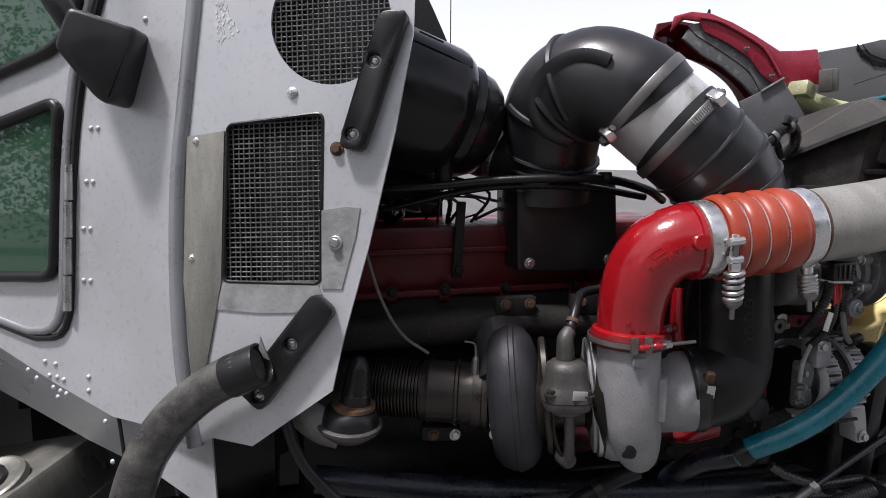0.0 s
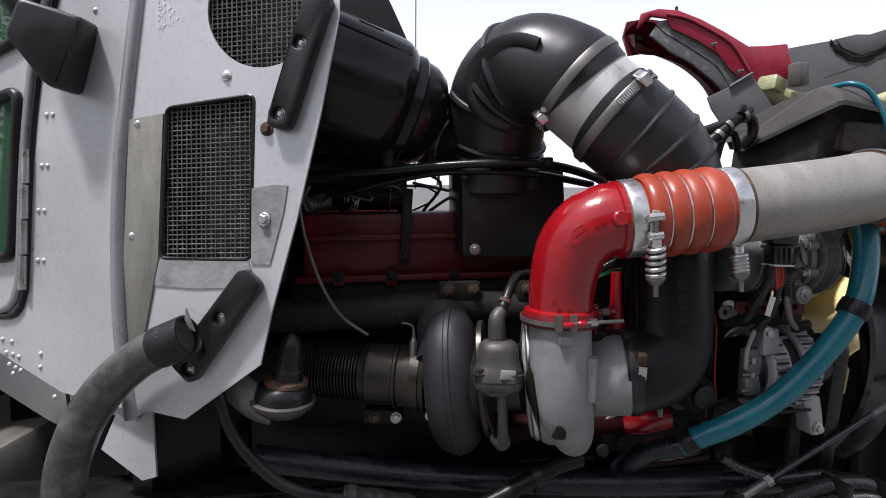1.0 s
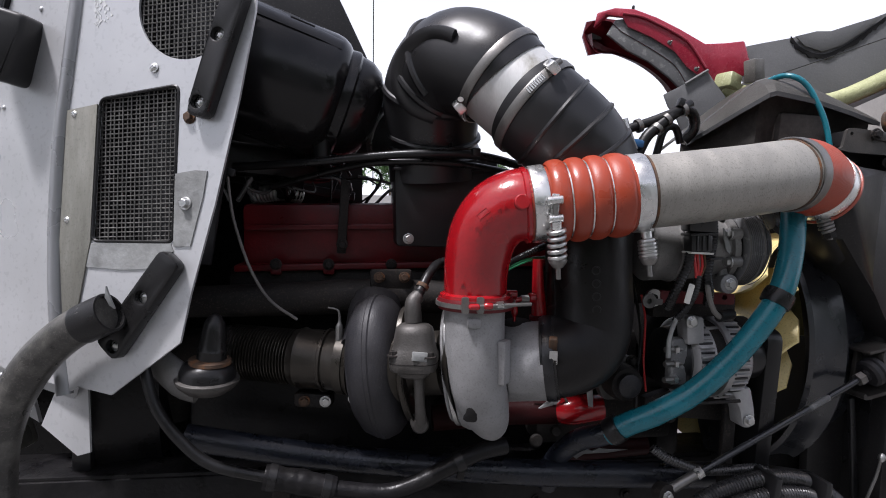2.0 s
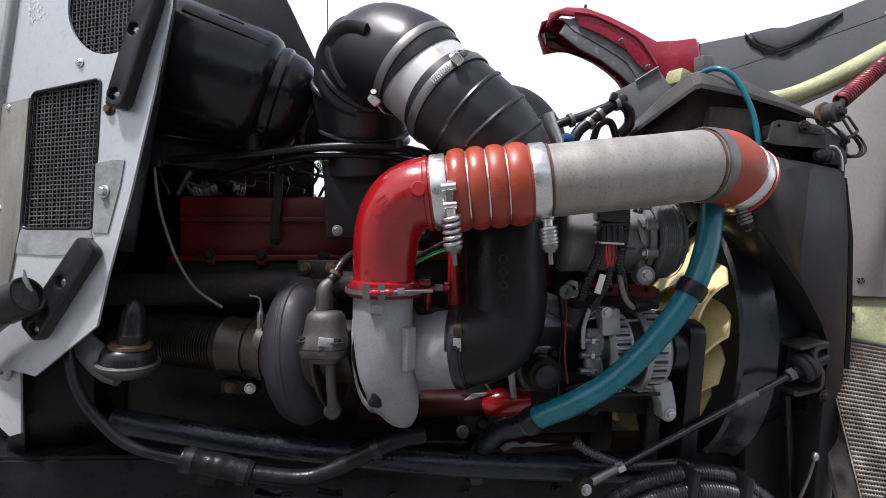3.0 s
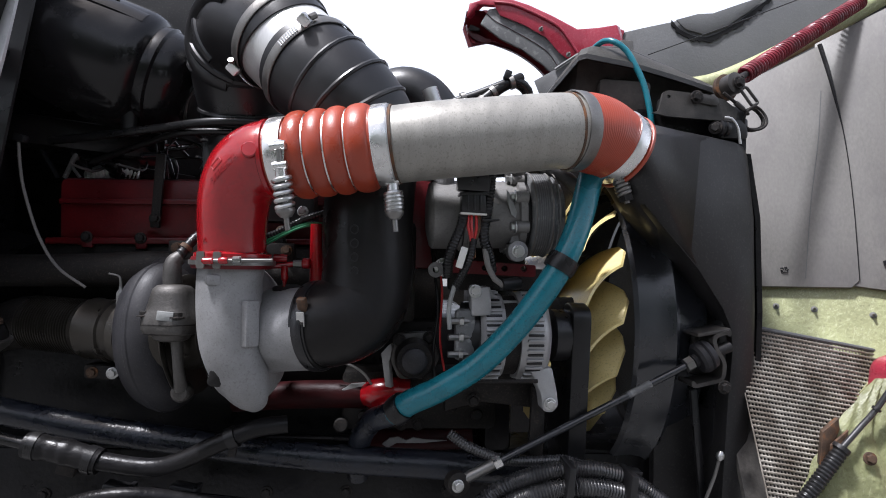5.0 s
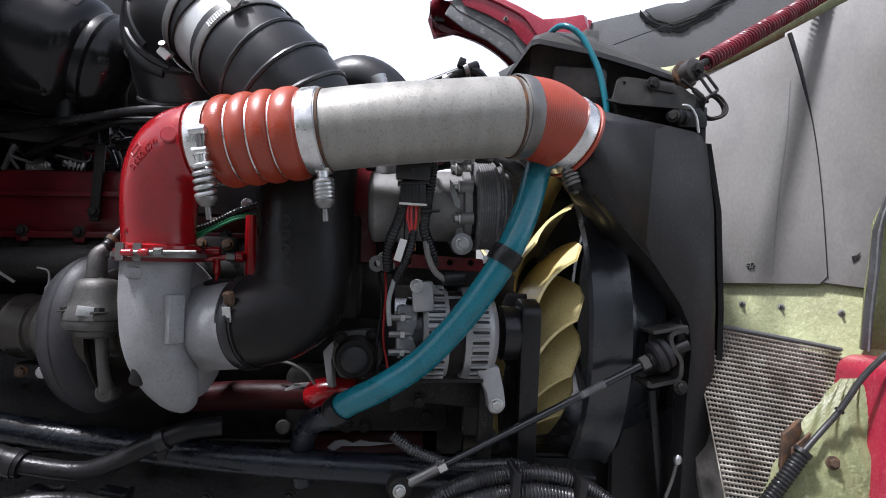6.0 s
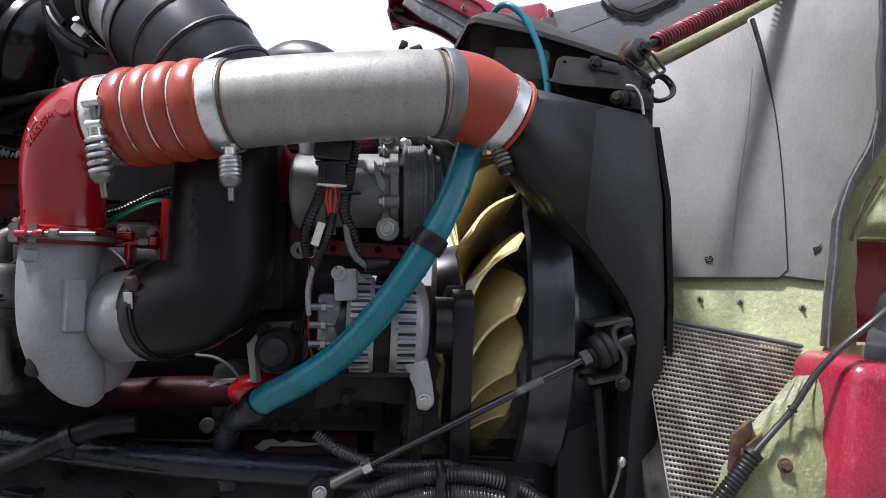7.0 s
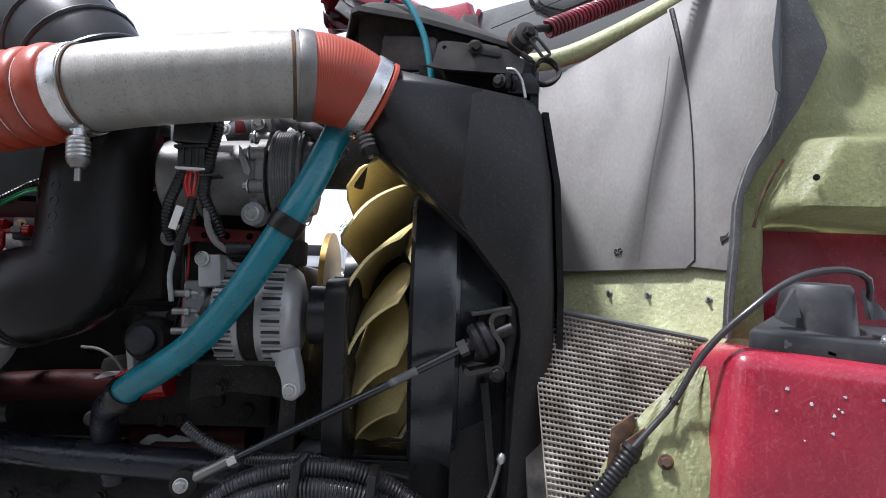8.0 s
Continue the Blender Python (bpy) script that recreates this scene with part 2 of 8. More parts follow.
BELLOWS = material("smoked_steel", (0.052, 0.047, 0.040), 0.36, 0.65, 0.3, 30, 0.1, 400, stain=(0.035, 0.03, 0.025), stain_amount=0.4, stain_scale=14, edge=2.5)
MUD = material("scuffed_grey_plastic", (0.15, 0.153, 0.155), 0.55, 0, 0.3, 14, 0.2, 220, stain=(0.075, 0.075, 0.075), stain_amount=0.4, stain_scale=14, edge=2, specks=0.4, speck=(0.33, 0.33, 0.32), speck_scale=90)
DULL_STEEL = material("dull_steel", (0.27, 0.265, 0.255), 0.42, 0.8, 0.25, 40, 0.1, 500, stain=(0.07, 0.06, 0.05), stain_amount=0.3, stain_scale=20, edge=2)
STRIP_RUBBER = material("dark_rubber_strip", (0.040, 0.040, 0.042), 0.55, 0, 0.3, 12, 0.2, 240, stain=(0.085, 0.083, 0.08), stain_amount=0.3, stain_scale=12, edge=2.5, specks=0.25)
MOULDED = material("oily_moulded_plastic", (0.0055, 0.0052, 0.0055), 0.34, 0, 0.3, 9, 0.45, 60, stain=(0.015, 0.013, 0.012), stain_amount=0.35, stain_scale=14, edge=2, spec=0.24, rough_spread=0.18)
WET_BLACK = material("glossy_black_paint", (0.013, 0.015, 0.020), 0.26, 0, 0.25, 16, 0.12, 180, stain=(0.022, 0.022, 0.024), stain_amount=0.3, stain_scale=14, edge=2.5, spec=0.75)
CONDUIT = material("grey_black_conduit", (0.020, 0.020, 0.023), 0.30, 0, 0.25, 16, 0.06, 300, stain=(0.045, 0.043, 0.041), stain_amount=0.35, stain_scale=18, edge=2.5, spec=0.7)
FLAKE = material("pale_flakes", (0.55, 0.56, 0.56), 0.6, 0, 0.15, 40, 0.1, 300)
FOIL = material("heat_foil", (0.72, 0.72, 0.71), 0.4, 0.35, 0.2, 60, 0.5, 160)


def glass(name, colour, rough=0.02):
    m = bpy.data.materials.new(name)
    m.use_nodes = True
    b = m.node_tree.nodes["Principled BSDF"]
    b.inputs["Base Color"].default_value = (*colour, 1)
    b.inputs["Roughness"].default_value = rough
    b.inputs["Transmission Weight"].default_value = 0.5
    b.inputs["IOR"].default_value = 1.5
    b.inputs["Specular IOR Level"].default_value = 0.9
    return m


DUSTY_BLACK = material("dusty_black_paint", (0.0095, 0.0090, 0.0095), 0.45, 0, 0.25, 10, 0.08, 300, stain=(0.017, 0.016, 0.016), stain_amount=0.30, stain_scale=6, edge=3, spec=0.36, specks=0.12, speck=(0.12, 0.11, 0.10), speck_scale=260)
GLASS = glass("tinted_glass", (0.05, 0.12, 0.07))


# ---- shaping tools ----
def pillow(outline, depth, inset, bm=None, steps=4):
    """A rounded slab: the outline in the middle, drawn in towards its front edge. depth: from front to back."""
    bm = bm or bmesh.new()
    pts = [Vector(q) for q in outline]
    mid, d = sum(pts, Vector()) / len(pts), Vector(depth)
    size = max((q - mid).length for q in pts)
    rings = []
    for k in range(steps + 1):
        w = k / steps * math.pi / 2
        f = 1 - inset / size * (1 - math.sin(w))
        rings.append([bm.verts.new(mid + (q - mid) * f + d.normalized() * inset * (1 - math.cos(w))) for q in pts])
    rings.append([bm.verts.new(q + d) for q in pts])
    for a, b in zip(rings, rings[1:]):
        for i in range(len(pts)):
            bm.faces.new((a[i], a[(i + 1) % len(pts)], b[(i + 1) % len(pts)], b[i]))
    bm.faces.new(rings[0]), bm.faces.new(rings[-1][::-1])
    return bm


def thing(name, label, category, base=(0, 0, 0), group="", kind=""):
    ob = new(name)
    ob.empty_display_size = 0.02
    ob.location = base
    return tagged(ob, label, category, group, kind)


def finish(bm, name, mats, angle=38):
    me = bpy.data.meshes.new(name)
    bmesh.ops.recalc_face_normals(bm, faces=bm.faces[:])
    for f in bm.faces:
        f.smooth = True
    bm.to_mesh(me)
    bm.free()
    for m in mats if isinstance(mats, (list, tuple)) else [mats]:
        me.materials.append(m)
    me.set_sharp_from_angle(angle=radians(angle))
    return me


def world_place(ob):
    p = Vector((0, 0, 0))
    while ob:
        p += ob.location
        ob = ob.parent
    return p


def part(name, bm, mats, parent, label="", angle=38, kind=""):
    """Links a bmesh, given in world places, as one mesh under a thing or a part."""
    me = bm if isinstance(bm, bpy.types.Mesh) else finish(bm, name, mats, angle)
    ob = new(name, me)
    if parent:
        ob.parent = parent
        ob.location = -world_place(parent)
    return tagged(ob, label, kind=kind)


def placed(name, me, m, parent, label=""):
    """A piece on shared mesh data, at the pose m in the world."""
    ob = new(name, me)
    ob.parent = parent
    ob.matrix_basis = Matrix.Translation(-world_place(parent)) @ m
    return tagged(ob, label)


def basis(axis, hint=(0, 0, 1)):
    a = Vector(axis).normalized()
    h = Vector(hint)
    if abs(a.dot(h.normalized())) > 0.95:
        h = Vector((1, 0, 0))
    u = (h - a * h.dot(a)).normalized()
    return a, u, a.cross(u)


def along(origin, axis, hint=(0, 0, 1)):
    """A pose whose z looks along axis."""
    a, u, v = basis(axis, hint)
    return Matrix.Translation(Vector(origin)) @ Matrix((u, v, a)).transposed().to_4x4()


def spline(points, step=0.008):
    """A smooth line through the points (Catmull-Rom), with any further values of the points carried along."""
    p = [np.array(q, float) for q in points]
    p = [2 * p[0] - p[1]] + p + [2 * p[-1] - p[-2]]
    out = []
    for i in range(1, len(p) - 2):
        a, b, c, d = p[i - 1:i + 3]
        n = max(2, int(np.linalg.norm((c - b)[:3]) / step))
        for k in range(n):
            t = k / n
            out.append(0.5 * (2 * b + (c - a) * t + (2 * a - 5 * b + 4 * c - d) * t * t + (3 * b - a - 3 * c + d) * t ** 3))
    out.append(p[-2])
    return out


def sweep(bm, line, radius=None, seg=16, cap=True, wave=None, flat=1.0, hint=(0, 0, 1)):
    """A tube along a line of points (x, y, z[, r]). wave: a function of the length run, which scales the radius."""
    pts = [Vector(q[:3]) for q in line]
    rad = [radius if radius is not None else float(q[3]) for q in line]
    run, rings, u = 0.0, [], None
    for i, q in enumerate(pts):
        a = (pts[min(i + 1, len(pts) - 1)] - pts[max(i - 1, 0)]).normalized()
        if u is None:
            _, u, v = basis(a, hint)
        else:
            u = (u - a * u.dot(a)).normalized()
            v = a.cross(u)
        run += (q - pts[i - 1]).length if i else 0
        r = rad[i] * (wave(run) if wave else 1)
        rings.append([bm.verts.new(q + u * (r * math.cos(2 * math.pi * k / seg)) + v * (r * flat * math.sin(2 * math.pi * k / seg))) for k in range(seg)])
    for a, b in zip(rings, rings[1:]):
        for k in range(seg):
            bm.faces.new((a[k], a[(k + 1) % seg], b[(k + 1) % seg], b[k]))
    if cap:
        bm.faces.new(rings[0][::-1]), bm.faces.new(rings[-1])
    return bm


def tube(points, radius=None, seg=16, step=0.008, cap=True, wave=None, flat=1.0, bm=None):
    return sweep(bm or bmesh.new(), spline(points, step), radius, seg, cap, wave, flat)


def corrugated(points, radius, pitch=0.006, depth=0.16, seg=14, bm=None):
    return tube(points, radius, seg, pitch / 4, True, lambda s: 1 - depth * (0.5 + 0.5 * math.cos(2 * math.pi * s / pitch)), bm=bm)


def lathe(profile, origin, axis, seg=32, bm=None, cap=True, squash=None):
    """Turns a profile of (way along the axis, radius) about the axis."""
    bm = bm or bmesh.new()
    a, u, v = basis(axis)
    o = Vector(origin)
    rings = []
    for s, r in profile:
        ring = []
        for k in range(seg):
            w = 2 * math.pi * k / seg
            rr = r * (squash(w, s) if squash else 1)
            ring.append(bm.verts.new(o + a * s + (u * math.cos(w) + v * math.sin(w)) * max(rr, 1e-4)))
        rings.append(ring)
    for p, q in zip(rings, rings[1:]):
        for k in range(seg):
            bm.faces.new((p[k], p[(k + 1) % seg], q[(k + 1) % seg], q[k]))
    if cap:
        bm.faces.new(rings[0][::-1]), bm.faces.new(rings[-1])
    return bm


def box(centre, size, turn=(0, 0, 0), bevel=0.0, bm=None, seg=2):
    bm = bm or bmesh.new()
    m = pose(*centre, *turn) @ Matrix.Diagonal((*size, 1))
    made = bmesh.ops.create_cube(bm, size=1.0, matrix=m)["verts"]
    if bevel:
        edges = list({e for v in made for e in v.link_edges})
        bmesh.ops.bevel(bm, geom=edges, offset=bevel, segments=seg, affect="EDGES", profile=0.5)
    return bm


def plate(outline, depth, holes=(), bevel=0.0, bm=None):
    """A sheet from an outline of places, with holes, pushed back by the vector depth."""
    bm = bm or bmesh.new()
    edges = []
    for loop in (outline, *holes):
        vs = [bm.verts.new(q) for q in loop]
        edges += [bm.edges.new((vs[i], vs[(i + 1) % len(vs)])) for i in range(len(vs))]
    made = bmesh.ops.triangle_fill(bm, edges=edges, use_beauty=True, use_dissolve=False)["geom"]
    faces = [f for f in made if isinstance(f, bmesh.types.BMFace)]
    more = bmesh.ops.extrude_face_region(bm, geom=faces)["geom"]
    bmesh.ops.translate(bm, verts=[g for g in more if isinstance(g, bmesh.types.BMVert)], vec=Vector(depth))
    if bevel:
        sharp = [e for e in bm.edges if len(e.link_faces) == 2 and e.calc_face_angle(0) > 0.9]
        bmesh.ops.bevel(bm, geom=sharp, offset=bevel, segments=2, affect="EDGES", profile=0.5)
    return bm


def rounded(corners, r, n=4):
    """An outline with rounded corners, in any number of dimensions."""
    out, p = [], [Vector(c) for c in corners]
    for i, c in enumerate(p):
        a, b = p[i - 1], p[(i + 1) % len(p)]
        s, e = c + (a - c).normalized() * r, c + (b - c).normalized() * r
        out += [(s * (1 - t) + c * t) * (1 - t) + (c * (1 - t) + e * t) * t for t in (k / n for k in range(n + 1))]
    return out


def spring(bm, start, axis, radius, length, turns, wire, seg=8):
    a, u, v = basis(axis)
    o = Vector(start)
    n = int(turns * 16)
    return sweep(bm, [o + a * (length * k / n) + (u * math.cos(k * math.pi / 8) + v * math.sin(k * math.pi / 8)) * radius for k in range(n + 1)], wire, seg)


def bolt_mesh(name, r=0.008, h=0.006, washer=1.45, mat=None, cross=False):
    """A hexagon bolt head on a washer, or a domed cross-head screw, looking along z."""
    bm = bmesh.new()
    lathe([(0, r * washer), (h * 0.22, r * washer), (h * 0.28, r * washer * 0.9)], (0, 0, 0), (0, 0, 1), 20, bm)
    if cross:
        lathe([(h * 0.2, r * 1.05), (h * 0.55, r), (h * 0.9, r * 0.65), (h, r * 0.3)], (0, 0, 0), (0, 0, 1), 20, bm)
        for k in (0, 90):
            box((0, 0, h * 0.97), (r * 1.1, r * 0.22, h * 0.25), (0, 0, k + 20), 0, bm)
    else:
        lathe([(h * 0.25, r), (h * 0.92, r), (h, r * 0.85)], (0, 0, 0), (0, 0, 1), 6, bm)
    return finish(bm, name, mat or STEEL, 25)


BOLT = bolt_mesh("bolt", 0.0065, 0.008)
BOLT_RUSTY = bolt_mesh("bolt_rusty", 0.0065, 0.008, mat=RUST)
BOLT_DARK = bolt_mesh("bolt_dark", 0.007, 0.008, mat=DARK_METAL)
SCREW = bolt_mesh("screw", 0.0048, 0.0045, 1.5, BRIGHT, True)
SCREW_BIG = bolt_mesh("screw_big", 0.0055, 0.004, 1.5, STEEL, True)
RIVET = finish(lathe([(0, 0.0042), (0.0012, 0.0040), (0.0026, 0.0026), (0.0032, 0.0008)], (0, 0, 0), (0, 0, 1), 12), "rivet", GREY_PAINT, 60)

STUD = finish(lathe([(0, 0.0055), (0.0012, 0.0055), (0.0014, 0.0038), (0.004, 0.0038), (0.0042, 0.0022), (0.011, 0.0020), (0.012, 0.0010)], (0, 0, 0), (0, 0, 1), 10), "stud", DULL_STEEL, 30)


def fix(name, me, at, axis, parent, label="", spin=0.0):
    return placed(name, me, along(at, axis) @ pose(0, 0, 0, 0, 0, spin), parent, label)


def band(origin, axis, radius, width, parent, name="clamp_band", mat=None, label="", thick=0.0014):
    """A flat metal band round a hose."""
    h = width / 2
    bm = lathe([(-h, radius), (-h, radius + thick), (-h * 0.8, radius + thick * 1.5), (h * 0.8, radius + thick * 1.5), (h, radius + thick), (h, radius)],
               origin, axis, 48, cap=False)
    return part(name, bm, mat or STEEL, parent, label)


# ---- ground and distance ----
def ground():
    bm = bmesh.new()
    xs, ys = [-900, -60, -8, -2, 2, 8, 60, 900], [-900, -60, -8, 0, 4, 12, 22, 60, 900]
    rise = lambda y: 0.0 if y < 12 else 2.1 if y > 20 else 2.1 * (y - 12) / 8
    grid = [[bm.verts.new((x, y, rise(y))) for x in xs] for y in ys]
    for a, b in zip(grid, grid[1:]):
        for i in range(len(xs) - 1):
            bm.faces.new((a[i], a[i + 1], b[i + 1], b[i]))
    return part("ground", bm, ASPHALT, None, "grey worn concrete yard under the truck", kind="structure")


ground()


def tree(x, y, base, height, seed, low=0.3):
    rng = random.Random(seed)
    t = thing("tree", "leafy green broadleaf tree beside the yard", "tree", (x, y, base), "trees round the yard")
    bm = bmesh.new()
    top = Vector((x + rng.uniform(-0.4, 0.4), y, base + height * 0.8))
    tube([(x, y, base - 0.1, 0.16), (x + 0.1, y, base + height * 0.4, 0.11), (*top, 0.03)], None, 8, 0.6, bm=bm)
    tips = []
    for k in range(9 if low > 0.2 else 14):
        h = rng.uniform(low, 0.75)
        s = Vector((x, y, base + height * h))
        e = s + Vector((rng.uniform(-1, 1), rng.uniform(-1, 1), rng.uniform(0.2, 0.9))) * height * 0.22
        tube([(*s, 0.05), (*((s + e) / 2 + Vector((0, 0, 0.1))), 0.035), (*e, 0.01)], None, 5, 0.6, bm=bm)
        tips += [e, (s + e) / 2]
    tips.append(top)
    part("trunk", bm, BARK, t)
    verts, faces = [], []
    for tip in tips:
        for k in range(130 if low > 0.2 else 240):
            c = tip + Vector((rng.gauss(0, 1), rng.gauss(0, 1), rng.gauss(0, 0.8))) * height * 0.075
            d, e = Vector((rng.gauss(0, 1), rng.gauss(0, 1), rng.gauss(0, 1))).normalized(), Vector((rng.gauss(0, 1), rng.gauss(0, 1), rng.gauss(0, 1))).normalized()
            s = rng.uniform(0.09, 0.17)
            i = len(verts)
            verts += [c - d * s, c + e * s * 0.5, c + d * s, c - e * s * 0.5]
            faces.append((i, i + 1, i + 2, i + 3))
    me = bpy.data.meshes.new("crown")
    me.from_pydata([tuple(v) for v in verts], [], faces)
    me.materials.append(LEAF)
    part("crown", me, LEAF, t)


# unseen trees behind the camera, added to dim the low sky light
for k in range(5):
    tree(-19 + 4.2 * k + (k * 37 % 5) * 0.3, -15.5 - (k * 53 % 7) * 0.4, 0.0, 7.4 + (k * 29 % 5) * 0.6, k, 0.1)
for k in range(7):
    tree(-27 - (k * 41 % 5) * 0.9, -12 + 4.0 * k, 0.0, 10.5 + (k * 23 % 5) * 0.8, 70 + k, 0.06)
# nearer unseen row, added to cut the fill light from in front
for k in range(11):
    tree(-9 + 2.6 * k + (k * 37 % 5) * 0.25, -10.5 - (k * 53 % 7) * 0.35, 0.0, 6.0 + (k * 29 % 5) * 0.5, 20 + k, 0.06)
for k in range(9):
    tree(-12 + 3.1 * k, 46 + (k * 31 % 5), 2.1, 4.4 + (k * 17 % 4) * 0.4, 40 + k)


def far_truck(x, y, base, width, tall):
    t = thing("far_truck", "white box truck parked across the yard", "truck", (x, y, base), "parked trucks")
    part("cab", box((x, y, base + tall * 0.42), (width, 1.8, tall * 0.55), bevel=0.12), TRUCK_WHITE, t)
    part("cargo_box", box((x, y + 3.2, base + tall * 0.62), (width * 1.05, 4.2, tall * 0.75), bevel=0.05), TRUCK_WHITE, t)
    part("windscreen", box((x, y - 0.9, base + tall * 0.52), (width * 0.85, 0.06, tall * 0.2), bevel=0.02), PLASTIC, t)
    part("bumper", box((x, y - 0.95, base + tall * 0.17), (width, 0.12, 0.25), bevel=0.03), DARK_METAL, t)
    for s in (-1, 1):
        part("wheel", lathe([(-0.13, 0.38), (-0.1, 0.45), (0.1, 0.45), (0.13, 0.38)], (x + s * width * 0.42, y, base + 0.45), (1, 0, 0), 20), RUBBER, t)


far_truck(-4.6, 28, 2.1, 1.9, 2.5)
far_truck(-7.4, 30, 2.1, 2.1, 2.7)
far_truck(-10.4, 29, 2.1, 2.0, 2.5)


# ---- cab ----
def cab_at(x, z, out=0.0):
    """A place on the front quarter of the cab, out metres proud of its skin."""
    return Vector((x, 0.582 - 0.433 * x + 0.085 * (z - 1.65), z)) + CAB_OUT * out


def door_at(x, z, out=0.0):
    return Vector((x, 0.723 - 0.62 * (0.325 + x) + 0.05 * (z - 1.55), z)) + DOOR_OUT * out


CAB_OUT = Vector((-0.433, -1, 0.085)).normalized()
DOOR_OUT = Vector((-0.62, -1, 0.05)).normalized()


def ring_of(f, x, z, rx, rz, n=40, out=0.0):
    return [f(x + rx * math.cos(2 * math.pi * k / n), z + rz * math.sin(2 * math.pi * k / n), out) for k in range(n)]


def wires(f, inside, x0, x1, z0, z1, pitch, r, out, slant=0.0):
    """A woven wire screen in a hole of the cab's skin."""
    bm = bmesh.new()
    bars = []
    n = int((x1 - x0) / pitch)
    for i in range(n + 1):
        x = x0 + (x1 - x0) * i / n
        bars.append([(x, z0 + (z1 - z0) * k / 40) for k in range(41)])
    n = int((z1 - z0) / pitch)
    for i in range(n + 1):
        z = z0 + (z1 - z0) * i / n
        bars.append([(x0 + (x1 - x0) * k / 40, z + slant * (x1 - x0) * k / 40) for k in range(41)])
    for j, bar in enumerate(bars):
        keep = [q for q in bar if inside(*q)]
        if len(keep) > 2:
            a, b = keep[0], keep[-1]
            sweep(bm, [f(*a, out + (0.0008 if j % 2 else -0.0008)), f(*b, out + (-0.0008 if j % 2 else 0.0008))], r, 5, False)
    return bm


cab = thing("truck_cab", "light grey painted truck cab with riveted skin and mesh vents", "truck cab", (-0.4, 0.8, 1.1))
POST = [(-0.300, 1.86), (-0.310, 1.765), (-0.319, 1.691), (-0.328, 1.615), (-0.337, 1.539), (-0.341, 1.462), (-0.342, 1.385), (-0.340, 1.308), (-0.333, 1.23), (-0.322, 1.16)]
EDGE = [(-0.299, 1.174), (-0.245, 1.167), (-0.140, 1.250), (-0.125, 1.320), (-0.091, 1.447), (-0.058, 1.593), (-0.036, 1.714), (-0.034, 1.756), (-0.022, 1.90)]
VENT = [(-0.270, 1.599), (-0.147, 1.615), (-0.153, 1.391), (-0.280, 1.389)]
skin = [cab_at(x, z) for x, z in [(-0.29, 1.90)] + POST + EDGE]
hole_1 = [cab_at(*q) for q in rounded(VENT, 0.010)]
hole_2 = ring_of(cab_at, -0.136, 1.731, 0.075, 0.080)
part("front_quarter_panel", plate(skin, -CAB_OUT * 0.004, (hole_1, hole_2)), GREY_PAINT, cab, angle=30)
part("vent_screen", wires(cab_at, lambda x, z: True, -0.279, -0.149, 1.388, 1.613, 0.0066, 0.0011, -0.006, 0.05), WIRE, cab, "black woven wire screen")
part("vent_screen", wires(cab_at, lambda x, z: ((x + 0.136) / 0.076) ** 2 + ((z - 1.731) / 0.081) ** 2 < 1, -0.214, -0.058, 1.648, 1.814, 0.0066, 0.0011, -0.006, 0.05), WIRE, cab, "round black woven wire screen")
part("vent_rim", sweep(bmesh.new(), hole_1 + hole_1[:1], 0.0024, 6, False), RUBBER, cab, "black rubber rim")
# black sheet stands in for the darkness behind the mesh
part("vent_backing", plate([cab_at(x, z, -0.05) for x, z in [(-0.30, 1.88), (-0.31, 1.36), (-0.13, 1.36), (-0.05, 1.88)]], -CAB_OUT * 0.004), BLACK_METAL, cab, "black sheet for the unlit space behind the vents")
bm = bmesh.new()
sweep(bm, spline([(*cab_at(x, z, -0.002), 0.0115) for x, z in POST], 0.02), None, 14, True)
part("corner_post", bm, POST_PAINT, cab, "darker rounded seam trim of the cab corner")
for x, z, me in [(-0.185, 1.641, SCREW), (-0.311, 1.577, SCREW), (-0.320, 1.419, SCREW)]:
    fix("screw", me, cab_at(x, z, 0.001), CAB_OUT, cab, "bright cross-head screw", 31 * z)
fix("bolt", BOLT_RUSTY, cab_at(-0.130, 1.568, 0), CAB_OUT, cab, "rusty hexagon bolt")
strip = part("trim_strip", plate([cab_at(x, z, 0.0032) for x, z in [(-0.323, 1.583), (-0.273, 1.591), (-0.281, 1.388), (-0.305, 1.262), (-0.324, 1.262), (-0.332, 1.386)]], -CAB_OUT * 0.003, bevel=0.0006), TRIM_ALU, cab, "scratched grimy aluminium strip")
part("sealant_patch", plate([cab_at(x, z, 0.002) for x, z in [(-0.280, 1.386), (-0.155, 1.389), (-0.151, 1.378), (-0.164, 1.372), (-0.173, 1.353), (-0.23, 1.349), (-0.289, 1.351)]], -CAB_OUT * 0.002), GLUE, cab, "grey glue residue below the vent")
part("sealant_patch", plate([cab_at(x, z, 0.002) for x, z in [(-0.150, 1.488), (-0.12, 1.493), (-0.102, 1.492), (-0.108, 1.455), (-0.126, 1.386), (-0.151, 1.385)]], -CAB_OUT * 0.002), GLUE, cab, "grey glue residue beside the vent")
fix("bolt", BOLT, cab_at(-0.133, 1.446, 0.002), CAB_OUT, cab, "zinc bolt", 12)


